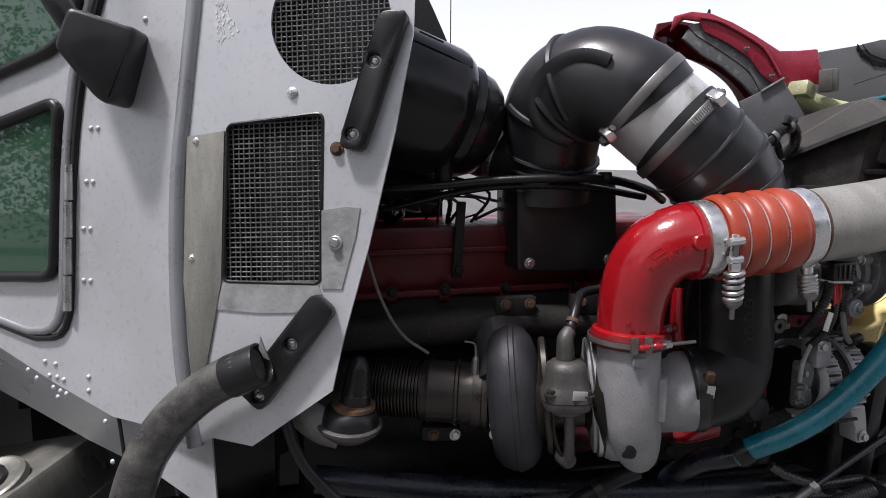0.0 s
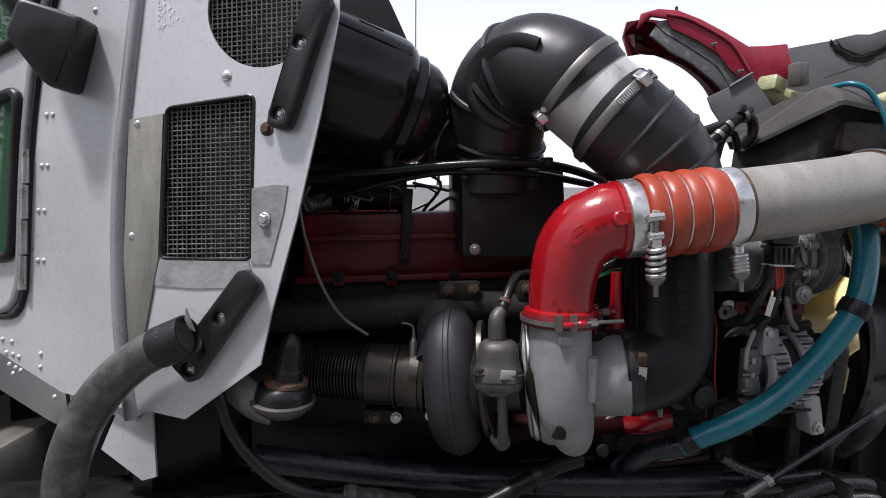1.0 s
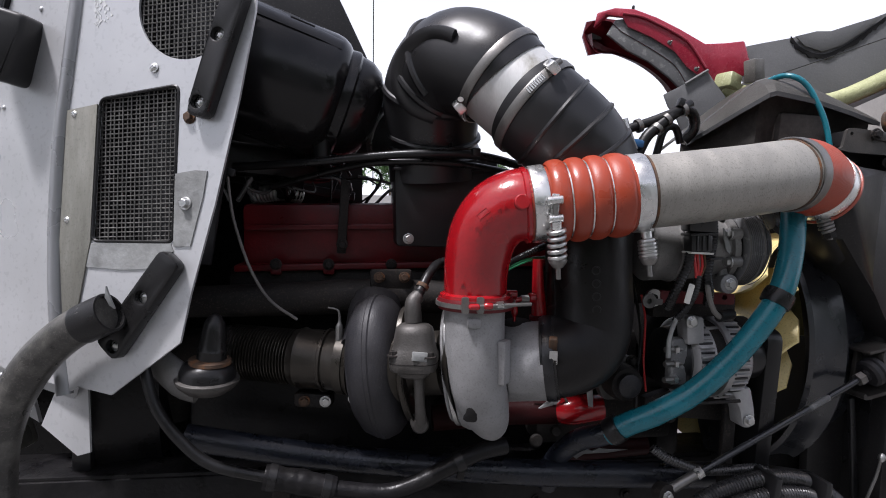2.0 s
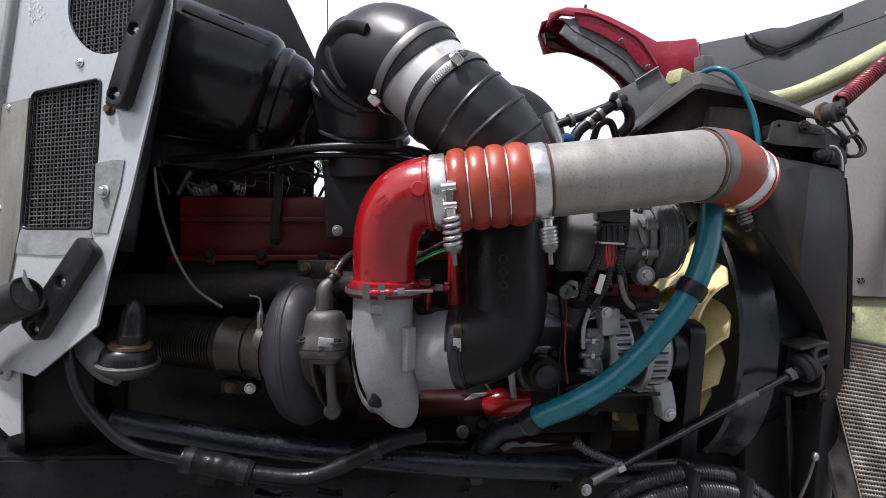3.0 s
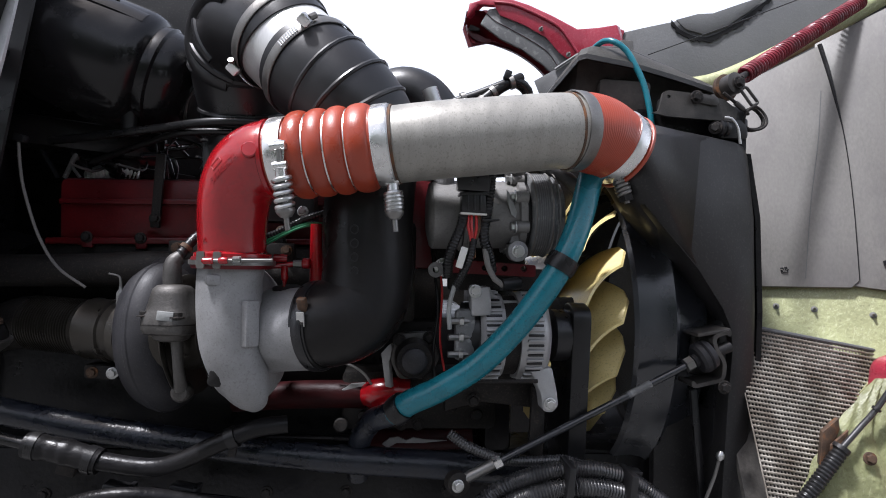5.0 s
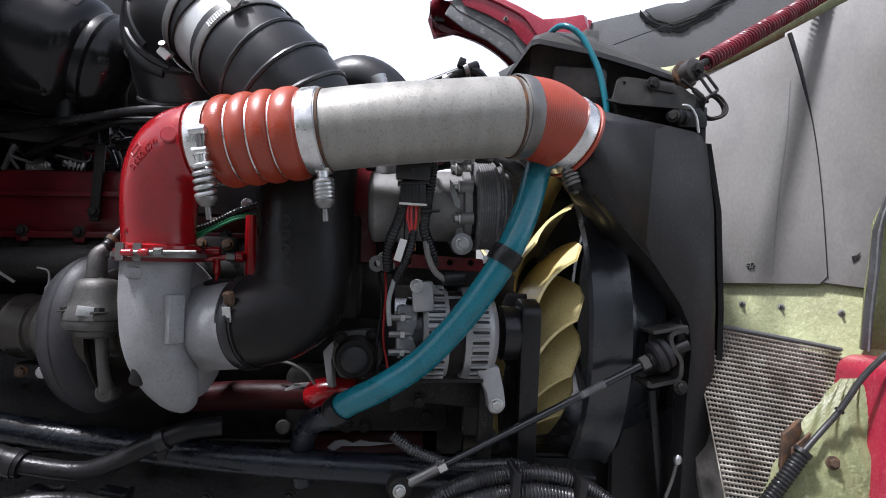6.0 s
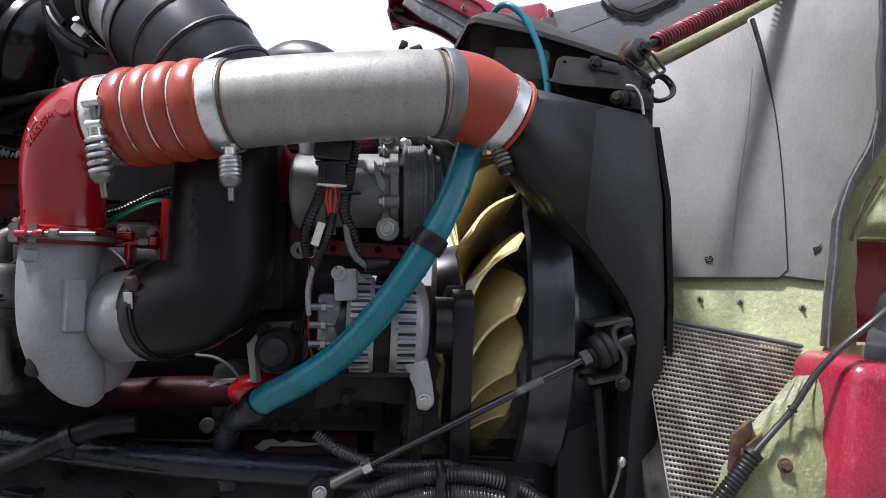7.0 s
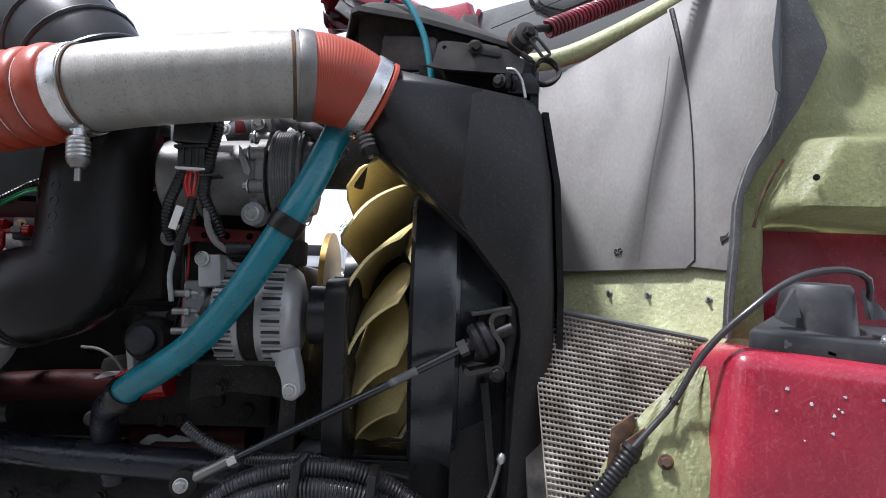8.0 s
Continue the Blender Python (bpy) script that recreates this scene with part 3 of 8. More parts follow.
def bumper(corners, screws):
    b = part("rubber_bumper", plate(rounded([cab_at(x, z, 0.020) for x, z in corners], 0.012, 3), -CAB_OUT * 0.020, [ring_of(cab_at, x, z, 0.0088, 0.0088, 20, 0.020) for x, z in screws], 0.003), RUBBER, cab, "black moulded rubber hood rest")
    for x, z in screws:
        part("screw_well", lathe([(0.0, 0.0078), (0.010, 0.0088), (0.0105, 0.0075), (0.001, 0.006)], cab_at(x, z, 0.0008), CAB_OUT, 20), PLASTIC, b)
        fix("screw", SCREW_BIG, cab_at(x, z, 0.0105), CAB_OUT, b, "steel cross-head screw", 40 * x)


bumper([(-0.072, 1.738), (-0.037, 1.738), (-0.094, 1.562), (-0.124, 1.568)], [(-0.079, 1.677), (-0.107, 1.585)])
bumper([(-0.157, 1.382), (-0.130, 1.359), (-0.226, 1.219), (-0.256, 1.247)], [(-0.186, 1.312), (-0.229, 1.241)])

# door side of the cab
body = [(-0.30, 1.88), (-0.313, 1.765), (-0.33, 1.615), (-0.342, 1.462), (-0.340, 1.308), (-0.325, 1.165), (-0.355, 1.165), (-0.45, 1.173), (-0.542, 1.21), (-0.64, 1.256), (-1.3, 1.50), (-1.3, 1.88)]
part("door_panel", plate([door_at(x, z) for x, z in body], -DOOR_OUT * 0.01), GREY_PAINT, cab, "flat grey riveted door side", 30)
part("skirt", plate([door_at(x, z, o) for x, z, o in [(-0.32, 1.17, -0.008), (-0.45, 1.18, -0.008), (-0.542, 1.215, -0.008), (-0.66, 1.27, -0.008), (-1.3, 1.52, -0.008), (-1.3, 1.36, -0.066), (-0.647, 1.136, -0.058), (-0.537, 1.104, -0.048), (-0.44, 1.078, -0.044), (-0.428, 1.15, -0.018), (-0.34, 1.14, -0.018)]], -DOOR_OUT * 0.006), GREY_PAINT, cab, "grey lower skirt")
SEAM = [(-0.44, 1.79), (-0.475, 1.676), (-0.496, 1.538), (-0.508, 1.37), (-0.514, 1.318), (-0.530, 1.288), (-0.56, 1.280), (-0.60, 1.285), (-0.80, 1.34)]
part("door_seal", tube([door_at(x, z, 0.001) for x, z in SEAM], 0.0055, 10, 0.012), RUBBER, cab, "black door gap seal")
part("door_trim", tube([door_at(x - 0.012, z + 0.010, 0.003) for x, z in SEAM], 0.007, 12, 0.012, flat=0.6), POST_PAINT, cab, "grey raised door edge")
for i in range(4):
    a, b = Vector(door_at(-0.4985 - 0.0035 * i * 0.9, 1.545 - 0.055 * i, 0.008)), Vector(door_at(-0.5005 - 0.0035 * i * 0.9, 1.493 - 0.055 * i, 0.008))
    part("hinge_knuckle", sweep(bmesh.new(), [a, b], 0.0062, 12), STEEL, cab)


def window(name, corners, label):
    w = part(name, sweep(bmesh.new(), (lambda o: o + o[:1])(rounded([door_at(x, z, 0.004) for x, z in corners], 0.024, 5)), 0.0085, 10, False), RUBBER, cab, label)
    part("pane", plate(rounded([door_at(x, z, 0.001) for x, z in corners], 0.022, 5), -DOOR_OUT * 0.004), GLASS, w, "green tinted glass")
    # black sheet close behind the glass stands in for the unlit cab
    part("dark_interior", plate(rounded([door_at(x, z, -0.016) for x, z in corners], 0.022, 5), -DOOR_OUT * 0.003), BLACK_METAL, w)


window("side_window", [(-0.515, 1.638), (-0.534, 1.376), (-0.80, 1.36), (-0.80, 1.55)], "small door window with black rubber frame")
window("door_window", [(-0.475, 1.84), (-0.478, 1.752), (-0.518, 1.712), (-0.80, 1.62), (-0.80, 1.84)], "upper door window with black rubber frame")
for x, z in [(-0.380, 1.745), (-0.457, 1.597), (-0.468, 1.520), (-0.475, 1.451), (-0.478, 1.374), (-0.487, 1.228), (-0.488, 1.207),
             (-0.590, 1.226), (-0.560, 1.243), (-0.542, 1.241), (-0.553, 1.222), (-0.540, 1.221), (-0.529, 1.218), (-0.547, 1.204), (-0.535, 1.200), (-0.525, 1.197), (-0.575, 1.215),
             (-0.462, 1.164), (-0.453, 1.104), (-0.540, 1.19)]:
    fix("rivet", RIVET, door_at(x, z, 0.0), DOOR_OUT, cab)
for x, z in [(-0.468, 1.597), (-0.4785, 1.520), (-0.4860, 1.451), (-0.4890, 1.374)]:
    fix("rivet", RIVET, door_at(x, z, 0.0), DOOR_OUT, cab)
part("lower_bracket", plate([cab_at(x, z, -0.045) for x, z in [(-0.405, 1.094), (-0.368, 1.18), (-0.325, 1.18), (-0.318, 1.062), (-0.340, 1.054)]], -CAB_OUT * 0.004), GREY_PAINT, cab, "grey folded sheet bracket")
# added black box that shuts out the bright ground below the cab
part("under_cab_blocker", box((-0.50, 1.70, 1.06), (0.6, 1.0, 0.03), bevel=0.004), GREASE_SHADE, cab, "added dark box hiding bright ground under the cab")
part("back_wall", box((-0.75, 1.55, 1.40), (0.02, 1.2, 1.0)), GREY_PAINT, cab)
part("cab_roof", plate([door_at(-0.30, 1.97, -0.03), door_at(-1.3, 1.97, -0.03), (-1.3, 2.1, 1.97), (-0.30, 2.1, 1.97)], (0, 0, 0.04), bevel=0.01), GREY_PAINT, cab)

rng = random.Random(12)
bm = bmesh.new()
for k in range(70):
    fx, fz, r = -0.282 + 0.032 * rng.random() * rng.random(), 1.705 + 0.085 * rng.random(), rng.uniform(0.0008, 0.0032)
    plate([cab_at(fx + r * rng.uniform(0.4, 1.3) * math.cos(w), fz + r * rng.uniform(0.6, 1.7) * math.sin(w), 0.0007) for w in (q * math.pi / 4 for q in range(8))], -CAB_OUT * 0.0005, bm=bm)
part("peeling_paint", bm, FLAKE, cab, "small flakes of peeling pale paint", kind="stuff")
part("skirt_gap", sweep(bmesh.new(), [door_at(-0.447, 1.172, -0.0065), door_at(-0.437, 1.09, -0.0065)], 0.0028, 6), RUBBER, cab)

# mirror
mirror = thing("side_mirror", "black plastic convex mirror housing on a black arm", "mirror", (-0.43, 0.76, 1.63))
bm = bmesh.new()
outline = [(-0.463, 1.745), (-0.384, 1.724), (-0.388, 1.698), (-0.412, 1.628), (-0.424, 1.622), (-0.438, 1.632), (-0.482, 1.694)]
pillow(rounded([(x, 0.722, z) for x, z in outline], 0.008, 3), (0.010, 0.055, 0.0), 0.009, bm)
part("housing", bm, PLASTIC, mirror)
part("mirror_arm", tube([(-0.462, 0.750, 1.722), (-0.474, 0.748, 1.742), (-0.492, 0.750, 1.775), (-0.505, 0.760, 1.82), (-0.51, 0.80, 1.90), (-0.52, 0.87, 1.94)], 0.0165, 16), PLASTIC, mirror)

# step box under the door
step = thing("step_box", "grey metal step box with a filler cap under the door", "step", (-0.66, 0.80, 0.98))
part("body", box((-0.70, 0.95, 0.97), (0.30, 0.26, 0.10), (8, -14, -28), 0.012), TRIM_ALU, step)
part("cap", lathe([(0, 0.03), (0.01, 0.03), (0.014, 0.022)], (-0.66, 0.875, 1.045), (-0.2, -0.3, 1), 24), PLASTIC, step)
part("pressed_ring", lathe([(-0.006, 0.058), (0.004, 0.055), (0.006, 0.050), (0.003, 0.044), (0.002, 0.030)], (-0.66, 0.875, 1.045), (-0.2, -0.3, 1), 36), TRIM_ALU, step, "pressed ring round the filler cap")

# breather pipe below the cab corner
snorkel = thing("intake_snorkel", "scuffed dark grey bent pipe below the cab corner", "pipe", (-0.4, 0.655, 1.05))
SN = [(-0.236, 0.603, 1.292, 0.027), (-0.262, 0.612, 1.281, 0.0265), (-0.30, 0.628, 1.257, 0.0265), (-0.338, 0.642, 1.222, 0.027), (-0.366, 0.651, 1.184, 0.0275), (-0.384, 0.656, 1.150, 0.0275), (-0.401, 0.659, 1.095, 0.0275), (-0.408, 0.66, 1.02, 0.0275)]
part("bent_pipe", tube(SN, None, 24, 0.008), SNORKEL, snorkel)
SD = Vector((0.048, -0.017, 0.023)).normalized()
part("end_sleeve", lathe([(-0.05, 0.0272), (-0.046, 0.0279), (-0.004, 0.0279), (-0.002, 0.0274), (-0.002, 0.0245), (-0.004, 0.024), (-0.045, 0.023)], (-0.226, 0.600, 1.297), SD, 32), RUBBER, snorkel, "dark sleeve at the pipe end")
part("bore", lathe([(-0.03, 0.022), (-0.026, 0.0242)], (-0.226, 0.600, 1.297), SD, 24), GREASE_SHADE, snorkel)
part("torn_lip", plate([(-0.231, 0.592, 1.318), (-0.229, 0.590, 1.333), (-0.225, 0.590, 1.320), (-0.219, 0.592, 1.302), (-0.226, 0.594, 1.306)], (0.001, 0.003, 0)), GLUE, snorkel, "torn grey flap at the pipe end")



# ---- engine ----
engine = thing("engine_block", "oily dark red diesel engine block and valve cover", "engine", (0.25, 1.0, 0.85))
part("valve_cover", box((0.24, 0.96, 1.400), (0.66, 0.30, 0.115), (0, -1.2, 0), 0.012), RED_DULL, engine, "dark red valve cover")
part("valve_cover_lip", box((0.24, 0.955, 1.345), (0.68, 0.33, 0.012), (0, -1.2, 0), 0.003), RED_DULL, engine)
part("cover_rib", box((0.24, 0.806, 1.415), (0.65, 0.010, 0.010), (0, -1.2, 0), 0.003), RED_DULL, engine)
part("cylinder_head", box((0.24, 0.97, 1.275), (0.70, 0.34, 0.13), (0, 0, 0), 0.01), DARK_METAL, engine)
# near black instead of engine red paints in the shade down here
part("crankcase", box((0.24, 1.0, 1.05), (0.84, 0.40, 0.34), (0, 0, 0), 0.02), GREASE_SHADE, engine, "crankcase coloured near black for the shade below")
part("front_cover", box((0.685, 0.90, 1.115), (0.05, 0.34, 0.34), (0, 0, 0), 0.015), GREASE_SHADE, engine)
part("flywheel_housing", lathe([(0, 0.24), (0.12, 0.27), (0.16, 0.20)], (-0.22, 1.02, 1.10), (-1, 0, 0), 40), GREASE_SHADE, engine)
part("cover_bracket", box((0.085, 0.795, 1.43), (0.016, 0.008, 0.13), (0, 3, 0), 0.002), DARK_METAL, engine)
fix("bolt", BOLT_DARK, (0.083, 0.79, 1.381), (0, -1, 0), engine)
for x in (-0.03, 0.06, 0.17, 0.30):
    fix("bolt", BOLT_DARK, (x, 0.79, 1.346), (0, -1, 0), engine)
    part("lug", box((x, 0.795, 1.338), (0.02, 0.012, 0.022), bevel=0.004), RED_DULL, engine)

part("accessory_bracket", box((0.535, 0.715, 1.395), (0.07, 0.07, 0.18), (0, 0, 0), 0.008), RED_DULL, engine, "dark red casting behind the compressor")
# added dark block that covers the sky behind the compressor
part("sky_gap_block", box((0.640, 0.70, 1.37), (0.15, 0.06, 0.16), (0, 0, 0), 0.008), DARK_METAL, engine)
part("slotted_bar", plate(rounded([(0.585, 0.602, 1.322), (0.715, 0.602, 1.316), (0.715, 0.602, 1.298), (0.585, 0.602, 1.302)], 0.004, 3), (0, 0.012, 0), [[(x + 0.0048 * math.cos(w), 0.602, 1.310 + 0.0048 * math.sin(w)) for w in (k * math.pi / 6 for k in range(12))] for x in (0.607, 0.637, 0.667, 0.697)]), RED_DULL, engine, "red bar with a row of holes")
for x, z in ((0.52, 1.47), (0.60, 1.476), (0.70, 1.472)):
    fix("bolt", BOLT, (x, 0.674, z), (0, -1, 0), engine)
part("thermostat_housing", tube([(0.60, 0.72, 1.47, 0.03), (0.66, 0.71, 1.49, 0.03), (0.74, 0.70, 1.488, 0.026)], None, 20, 0.01), CAST_IRON, engine)

manifold = thing("exhaust_manifold", "sooty cast exhaust manifold bolted to the head", "manifold", (0.15, 0.75, 1.27))
part("log", tube([(-0.20, 0.76, 1.285, 0.026), (0.0, 0.755, 1.29, 0.028), (0.13, 0.75, 1.295, 0.030), (0.36, 0.75, 1.29, 0.027)], None, 18, 0.03), DARK_METAL, manifold)
part("collector", tube([(0.14, 0.74, 1.28, 0.045), (0.135, 0.70, 1.25, 0.045), (0.13, 0.67, 1.22, 0.05)], None, 18, 0.01), CAST_IRON, manifold)
for x in (0.165, 0.30):
    part("flange", box((x, 0.735, 1.325), (0.07, 0.02, 0.035), bevel=0.004), DARK_METAL, manifold)
    fix("bolt", BOLT_RUSTY, (x - 0.020, 0.724, 1.330), (0, -1, 0.1), manifold)
    fix("bolt", BOLT_RUSTY, (x + 0.022, 0.724, 1.330), (0, -1, 0.1), manifold)

shield = thing("heat_shield_box", "matt black square cover bolted over the manifold", "cover", (0.255, 0.75, 1.38))
part("cover", plate(rounded([(0.170, 0.752, 1.532), (0.352, 0.752, 1.534), (0.364, 0.752, 1.378), (0.175, 0.752, 1.381)], 0.008, 3), (0, 0.10, 0), bevel=0.004), PLASTIC, shield)
part("top_fold", box((0.260, 0.762, 1.514), (0.184, 0.028, 0.005), (0, 0, 0), 0.002), PLASTIC, shield)
for x, z in [(0.196, 1.394), (0.343, 1.398)]:
    fix("bolt", BOLT, (x, 0.751, z), (0, -1, 0), shield)

# turbocharger
TA = Vector((0.231, -0.093, 0.028)).normalized()
TURB, COMP, INLET = Vector((0.150, 0.680, 1.193)), Vector((0.303, 0.616, 1.209)), Vector((0.381, 0.588, 1.221))
turbo = thing("turbocharger", "grey cast turbocharger with dark turbine housing", "turbocharger", (0.22, 0.62, 1.08))


def oval(q, grow=0.0, at=0.0, upto=9.0):
    """The radius of an oval volute, which grows round the axis."""
    return lambda w, s: (1 + grow * (0.5 + 0.5 * math.cos(w - at))) / math.sqrt(math.cos(w) ** 2 + (math.sin(w) / q) ** 2) if s < upto else 1.0


part("turbine_housing", lathe([(-0.044, 0.058), (-0.038, 0.090), (-0.027, 0.105), (-0.011, 0.112), (0.007, 0.112), (0.020, 0.106), (0.030, 0.094), (0.037, 0.074), (0.040, 0.048)], TURB, TA, 56,
                              squash=oval(0.72, 0.04, 2.2)), CAST_IRON, turbo, "heat-darkened cast iron turbine housing")
part("casting_rib", lathe([(-0.005, 0.112), (-0.003, 0.1142), (0.003, 0.1142), (0.005, 0.112)], TURB, TA, 56, cap=False, squash=oval(0.72, 0.04, 2.2)), CAST_IRON, turbo)
part("centre_housing", lathe([(0.03, 0.070), (0.045, 0.060), (0.06, 0.050), (0.10, 0.050), (0.115, 0.065), (0.125, 0.085)], TURB, TA, 36), BELLOWS, turbo, "smoked grey bearing housing")
part("clamp_ring", lathe([(0.040, 0.086), (0.043, 0.092), (0.050, 0.092), (0.053, 0.084)], TURB, TA, 48, squash=oval(0.72)), BELLOWS, turbo, "steel V-band ring")
part("clamp_ring", lathe([(-0.052, 0.091), (-0.049, 0.096), (-0.043, 0.096), (-0.040, 0.089)], COMP, TA, 48, squash=oval(0.66)), STEEL, turbo, "bright clamp ring")
part("back_plate", lathe([(-0.060, 0.065), (-0.056, 0.089), (-0.050, 0.091)], COMP, TA, 48, squash=oval(0.66)), CAST_ALU, turbo)
part("compressor_housing", lathe([(-0.042, 0.062), (-0.040, 0.094), (-0.030, 0.099), (-0.012, 0.100), (0.004, 0.095), (0.015, 0.084), (0.022, 0.070), (0.025, 0.0605), (0.040, 0.0595), (0.094, 0.0595)], COMP, TA, 56,
                                 squash=oval(0.70, 0.03, 2.9, 0.029)), CAST_ALU, turbo, "grey cast aluminium compressor housing")
part("outlet_neck", tube([(0.312, 0.590, 1.108, 0.014), (0.304, 0.578, 1.128, 0.028), (0.290, 0.568, 1.162, 0.038), (0.279, 0.565, 1.20, 0.0420), (0.275, 0.565, 1.245, 0.0435), (0.274, 0.568, 1.29, 0.0440), (0.276, 0.572, 1.316, 0.0450)], None, 28, 0.008), CAST_ALU, turbo)
bm = box((0.309, 0.537, 1.230), (0.016, 0.022, 0.062), (0, 0, -38), 0.002, seg=2)
part("casting_pad", bm, CAST_ALU, turbo, "sharp cast pad")
part("oil_stain", lathe([(-0.0020, 0.002), (-0.0012, 0.012), (0.0, 0.0150)], (0.268, 0.536, 1.158), (0.25, 1, 0.25), 20, squash=lambda w, s: 0.9 + 0.25 * math.sin(2 * w + 0.4) + 0.1 * math.sin(5 * w)), GREASE_SHADE, turbo, "patch of black oil")
part("top_boss", lathe([(-0.004, 0.017), (0.003, 0.017), (0.005, 0.014)], (0.349, 0.598, 1.272), (0, -0.25, 1), 24, squash=lambda w, s: 1.0 + 0.35 * math.cos(w) ** 2), DARK_METAL, turbo)
part("cast_boss", box((0.264, 0.5255, 1.288), (0.020, 0.010, 0.015), (0, 4, 8), 0.004), CAST_ALU, turbo, "rounded cast boss")

actuator = thing("turbo_actuator", "grey cast pneumatic actuator with a lever and round knob", "actuator", (0.186, 0.57, 1.22))
def lobes(w, s):
    """Four bolt ears round the flange, fading to a rounded square above."""
    e = max(0.0, math.cos(2 * (w - 0.5))) ** 2 + max(0.0, -math.cos(2 * (w - 0.5))) ** 2
    return 1 + (0.17 * e if 0.011 < s < 0.040 else 0.10 * e if s < 0.058 else 0.03 * e)


part("canister", lathe([(0, 0.014), (0.003, 0.021), (0.009, 0.024), (0.012, 0.032), (0.018, 0.0345), (0.034, 0.0350), (0.042, 0.0325), (0.052, 0.0300), (0.066, 0.0290), (0.074, 0.0270), (0.079, 0.021), (0.081, 0.010)],
                       (0.190, 0.588, 1.197), (0, 0.06, 1), 48, squash=lobes), SOOTY_ALU, actuator)
part("flange_seam", lathe([(0.0232, 0.0340), (0.0236, 0.0352), (0.0248, 0.0352), (0.0252, 0.0340)], (0.190, 0.588, 1.197), (0, 0.06, 1), 48, cap=False, squash=lambda w, s: lobes(w, 0.02)), DARK_METAL, actuator)
for k in range(4):
    w = 0.5 + k * math.pi / 2
    fix("bolt", BOLT_DARK, (0.190 + 0.036 * math.sin(w), 0.590 - 0.036 * math.cos(w), 1.233), (0, 0.06, 1), actuator)
part("label_plate", box((0.193, 0.5535, 1.236), (0.022, 0.003, 0.013), (-4, 6, 0), 0.001), GLUE, actuator, "small worn white sticker")
part("inlet_elbow", tube([(0.188, 0.592, 1.279, 0.013), (0.187, 0.592, 1.296, 0.0125), (0.188, 0.594, 1.309, 0.0115), (0.196, 0.598, 1.317, 0.010)], None, 14, 0.004), SOOTY_ALU, actuator)
part("braided_line", tube([(0.190, 0.593, 1.310, 0.008), (0.202, 0.602, 1.330, 0.0075), (0.214, 0.615, 1.348, 0.007), (0.235, 0.64, 1.362, 0.007), (0.28, 0.66, 1.365, 0.007)], None, 12, 0.003, wave=lambda s: 1 + 0.08 * math.sin(s * 900)), RUBBER, actuator)
part("cable_tie", lathe([(-0.003, 0.007), (-0.003, 0.0095), (0.003, 0.0095), (0.003, 0.007)], (0.202, 0.602, 1.330), (0.5, 0.4, 0.8), 14), RUST, actuator)
part("lever", tube([(0.196, 0.590, 1.215, 0.009), (0.199, 0.592, 1.160, 0.0075), (0.202, 0.598, 1.126, 0.0095)], None, 12, 0.008), SOOTY_ALU, actuator)
part("lever_strap", tube([(0.172, 0.598, 1.205), (0.176, 0.598, 1.170), (0.188, 0.600, 1.135), (0.200, 0.602, 1.118)], 0.0022, 8, 0.006, flat=3.2), BELLOWS, actuator, "curved flat steel strap")
part("knob", lathe([(0, 0.011), (0.004, 0.0135), (0.024, 0.0135), (0.028, 0.0105), (0.029, 0.004)], (0.201, 0.620, 1.121), (0, -1, 0.05), 24), SOOTY_ALU, actuator)

exhaust = thing("exhaust_bellows", "dark corrugated steel exhaust bellows with a heavy flange", "exhaust pipe", (0.0, 0.70, 1.15))
EA = Vector((0.238, -0.085, -0.007)).normalized()
E0 = TURB + EA * -0.045
part("outlet_pipe", lathe([(-0.104, 0.046), (-0.096, 0.048), (-0.092, 0.050), (-0.086, 0.048), (-0.052, 0.048), (-0.050, 0.0515), (-0.046, 0.0515), (-0.044, 0.048), (-0.012, 0.049), (0.0, 0.058)], E0, EA, 40), BELLOWS, exhaust)
part("clamp_band", lathe([(-0.024, 0.049), (-0.024, 0.0530), (-0.010, 0.0530), (-0.010, 0.049)], E0, EA, 40, cap=False), BELLOWS, exhaust, "smoked steel band clamp")
for k in (-1, 1):
    fix("bolt", BOLT, E0 + EA * -0.017 + Vector((0.012, -0.056, -0.036 + 0.008 * k)), (-0.2, -1, -0.1), exhaust)
bm = bmesh.new()
lathe([(-0.098 - 0.0013 * k, 0.0455 if k % 4 in (0, 1) else 0.0390) for k in range(0, 92)], E0, EA, 36, bm)
part("bellows", bm, BELLOWS, exhaust)
part("tail_pipe", tube([tuple(E0 + EA * -0.205) + (0.043,), tuple(E0 + EA * -0.235) + (0.043,), (-0.19, 0.84, 1.17, 0.043), (-0.23, 0.90, 1.07, 0.043)], None, 24, 0.02), DARK_METAL, exhaust)
part("lug", box((0.040, 0.725, 1.128), (0.062, 0.03, 0.024), (0, 0, -14), 0.005), DARK_METAL, exhaust)
fix("bolt", BOLT, (0.058, 0.706, 1.128), (0.1, -1, 0), exhaust)
fix("bolt", BOLT_RUSTY, (0.024, 0.712, 1.128), (0.1, -1, 0), exhaust)
part("sensor", tube([(0.080, 0.675, 1.236, 0.006), (0.080, 0.675, 1.258, 0.006), (0.0805, 0.675, 1.264, 0.003), (0.078, 0.675, 1.283, 0.0016), (0.062, 0.675, 1.288, 0.0016)], None, 8, 0.003), DULL_STEEL, exhaust)

mount = thing("cab_mount", "dark rubber cab mount on a grey cast arm", "mount", (-0.14, 0.70, 1.05))
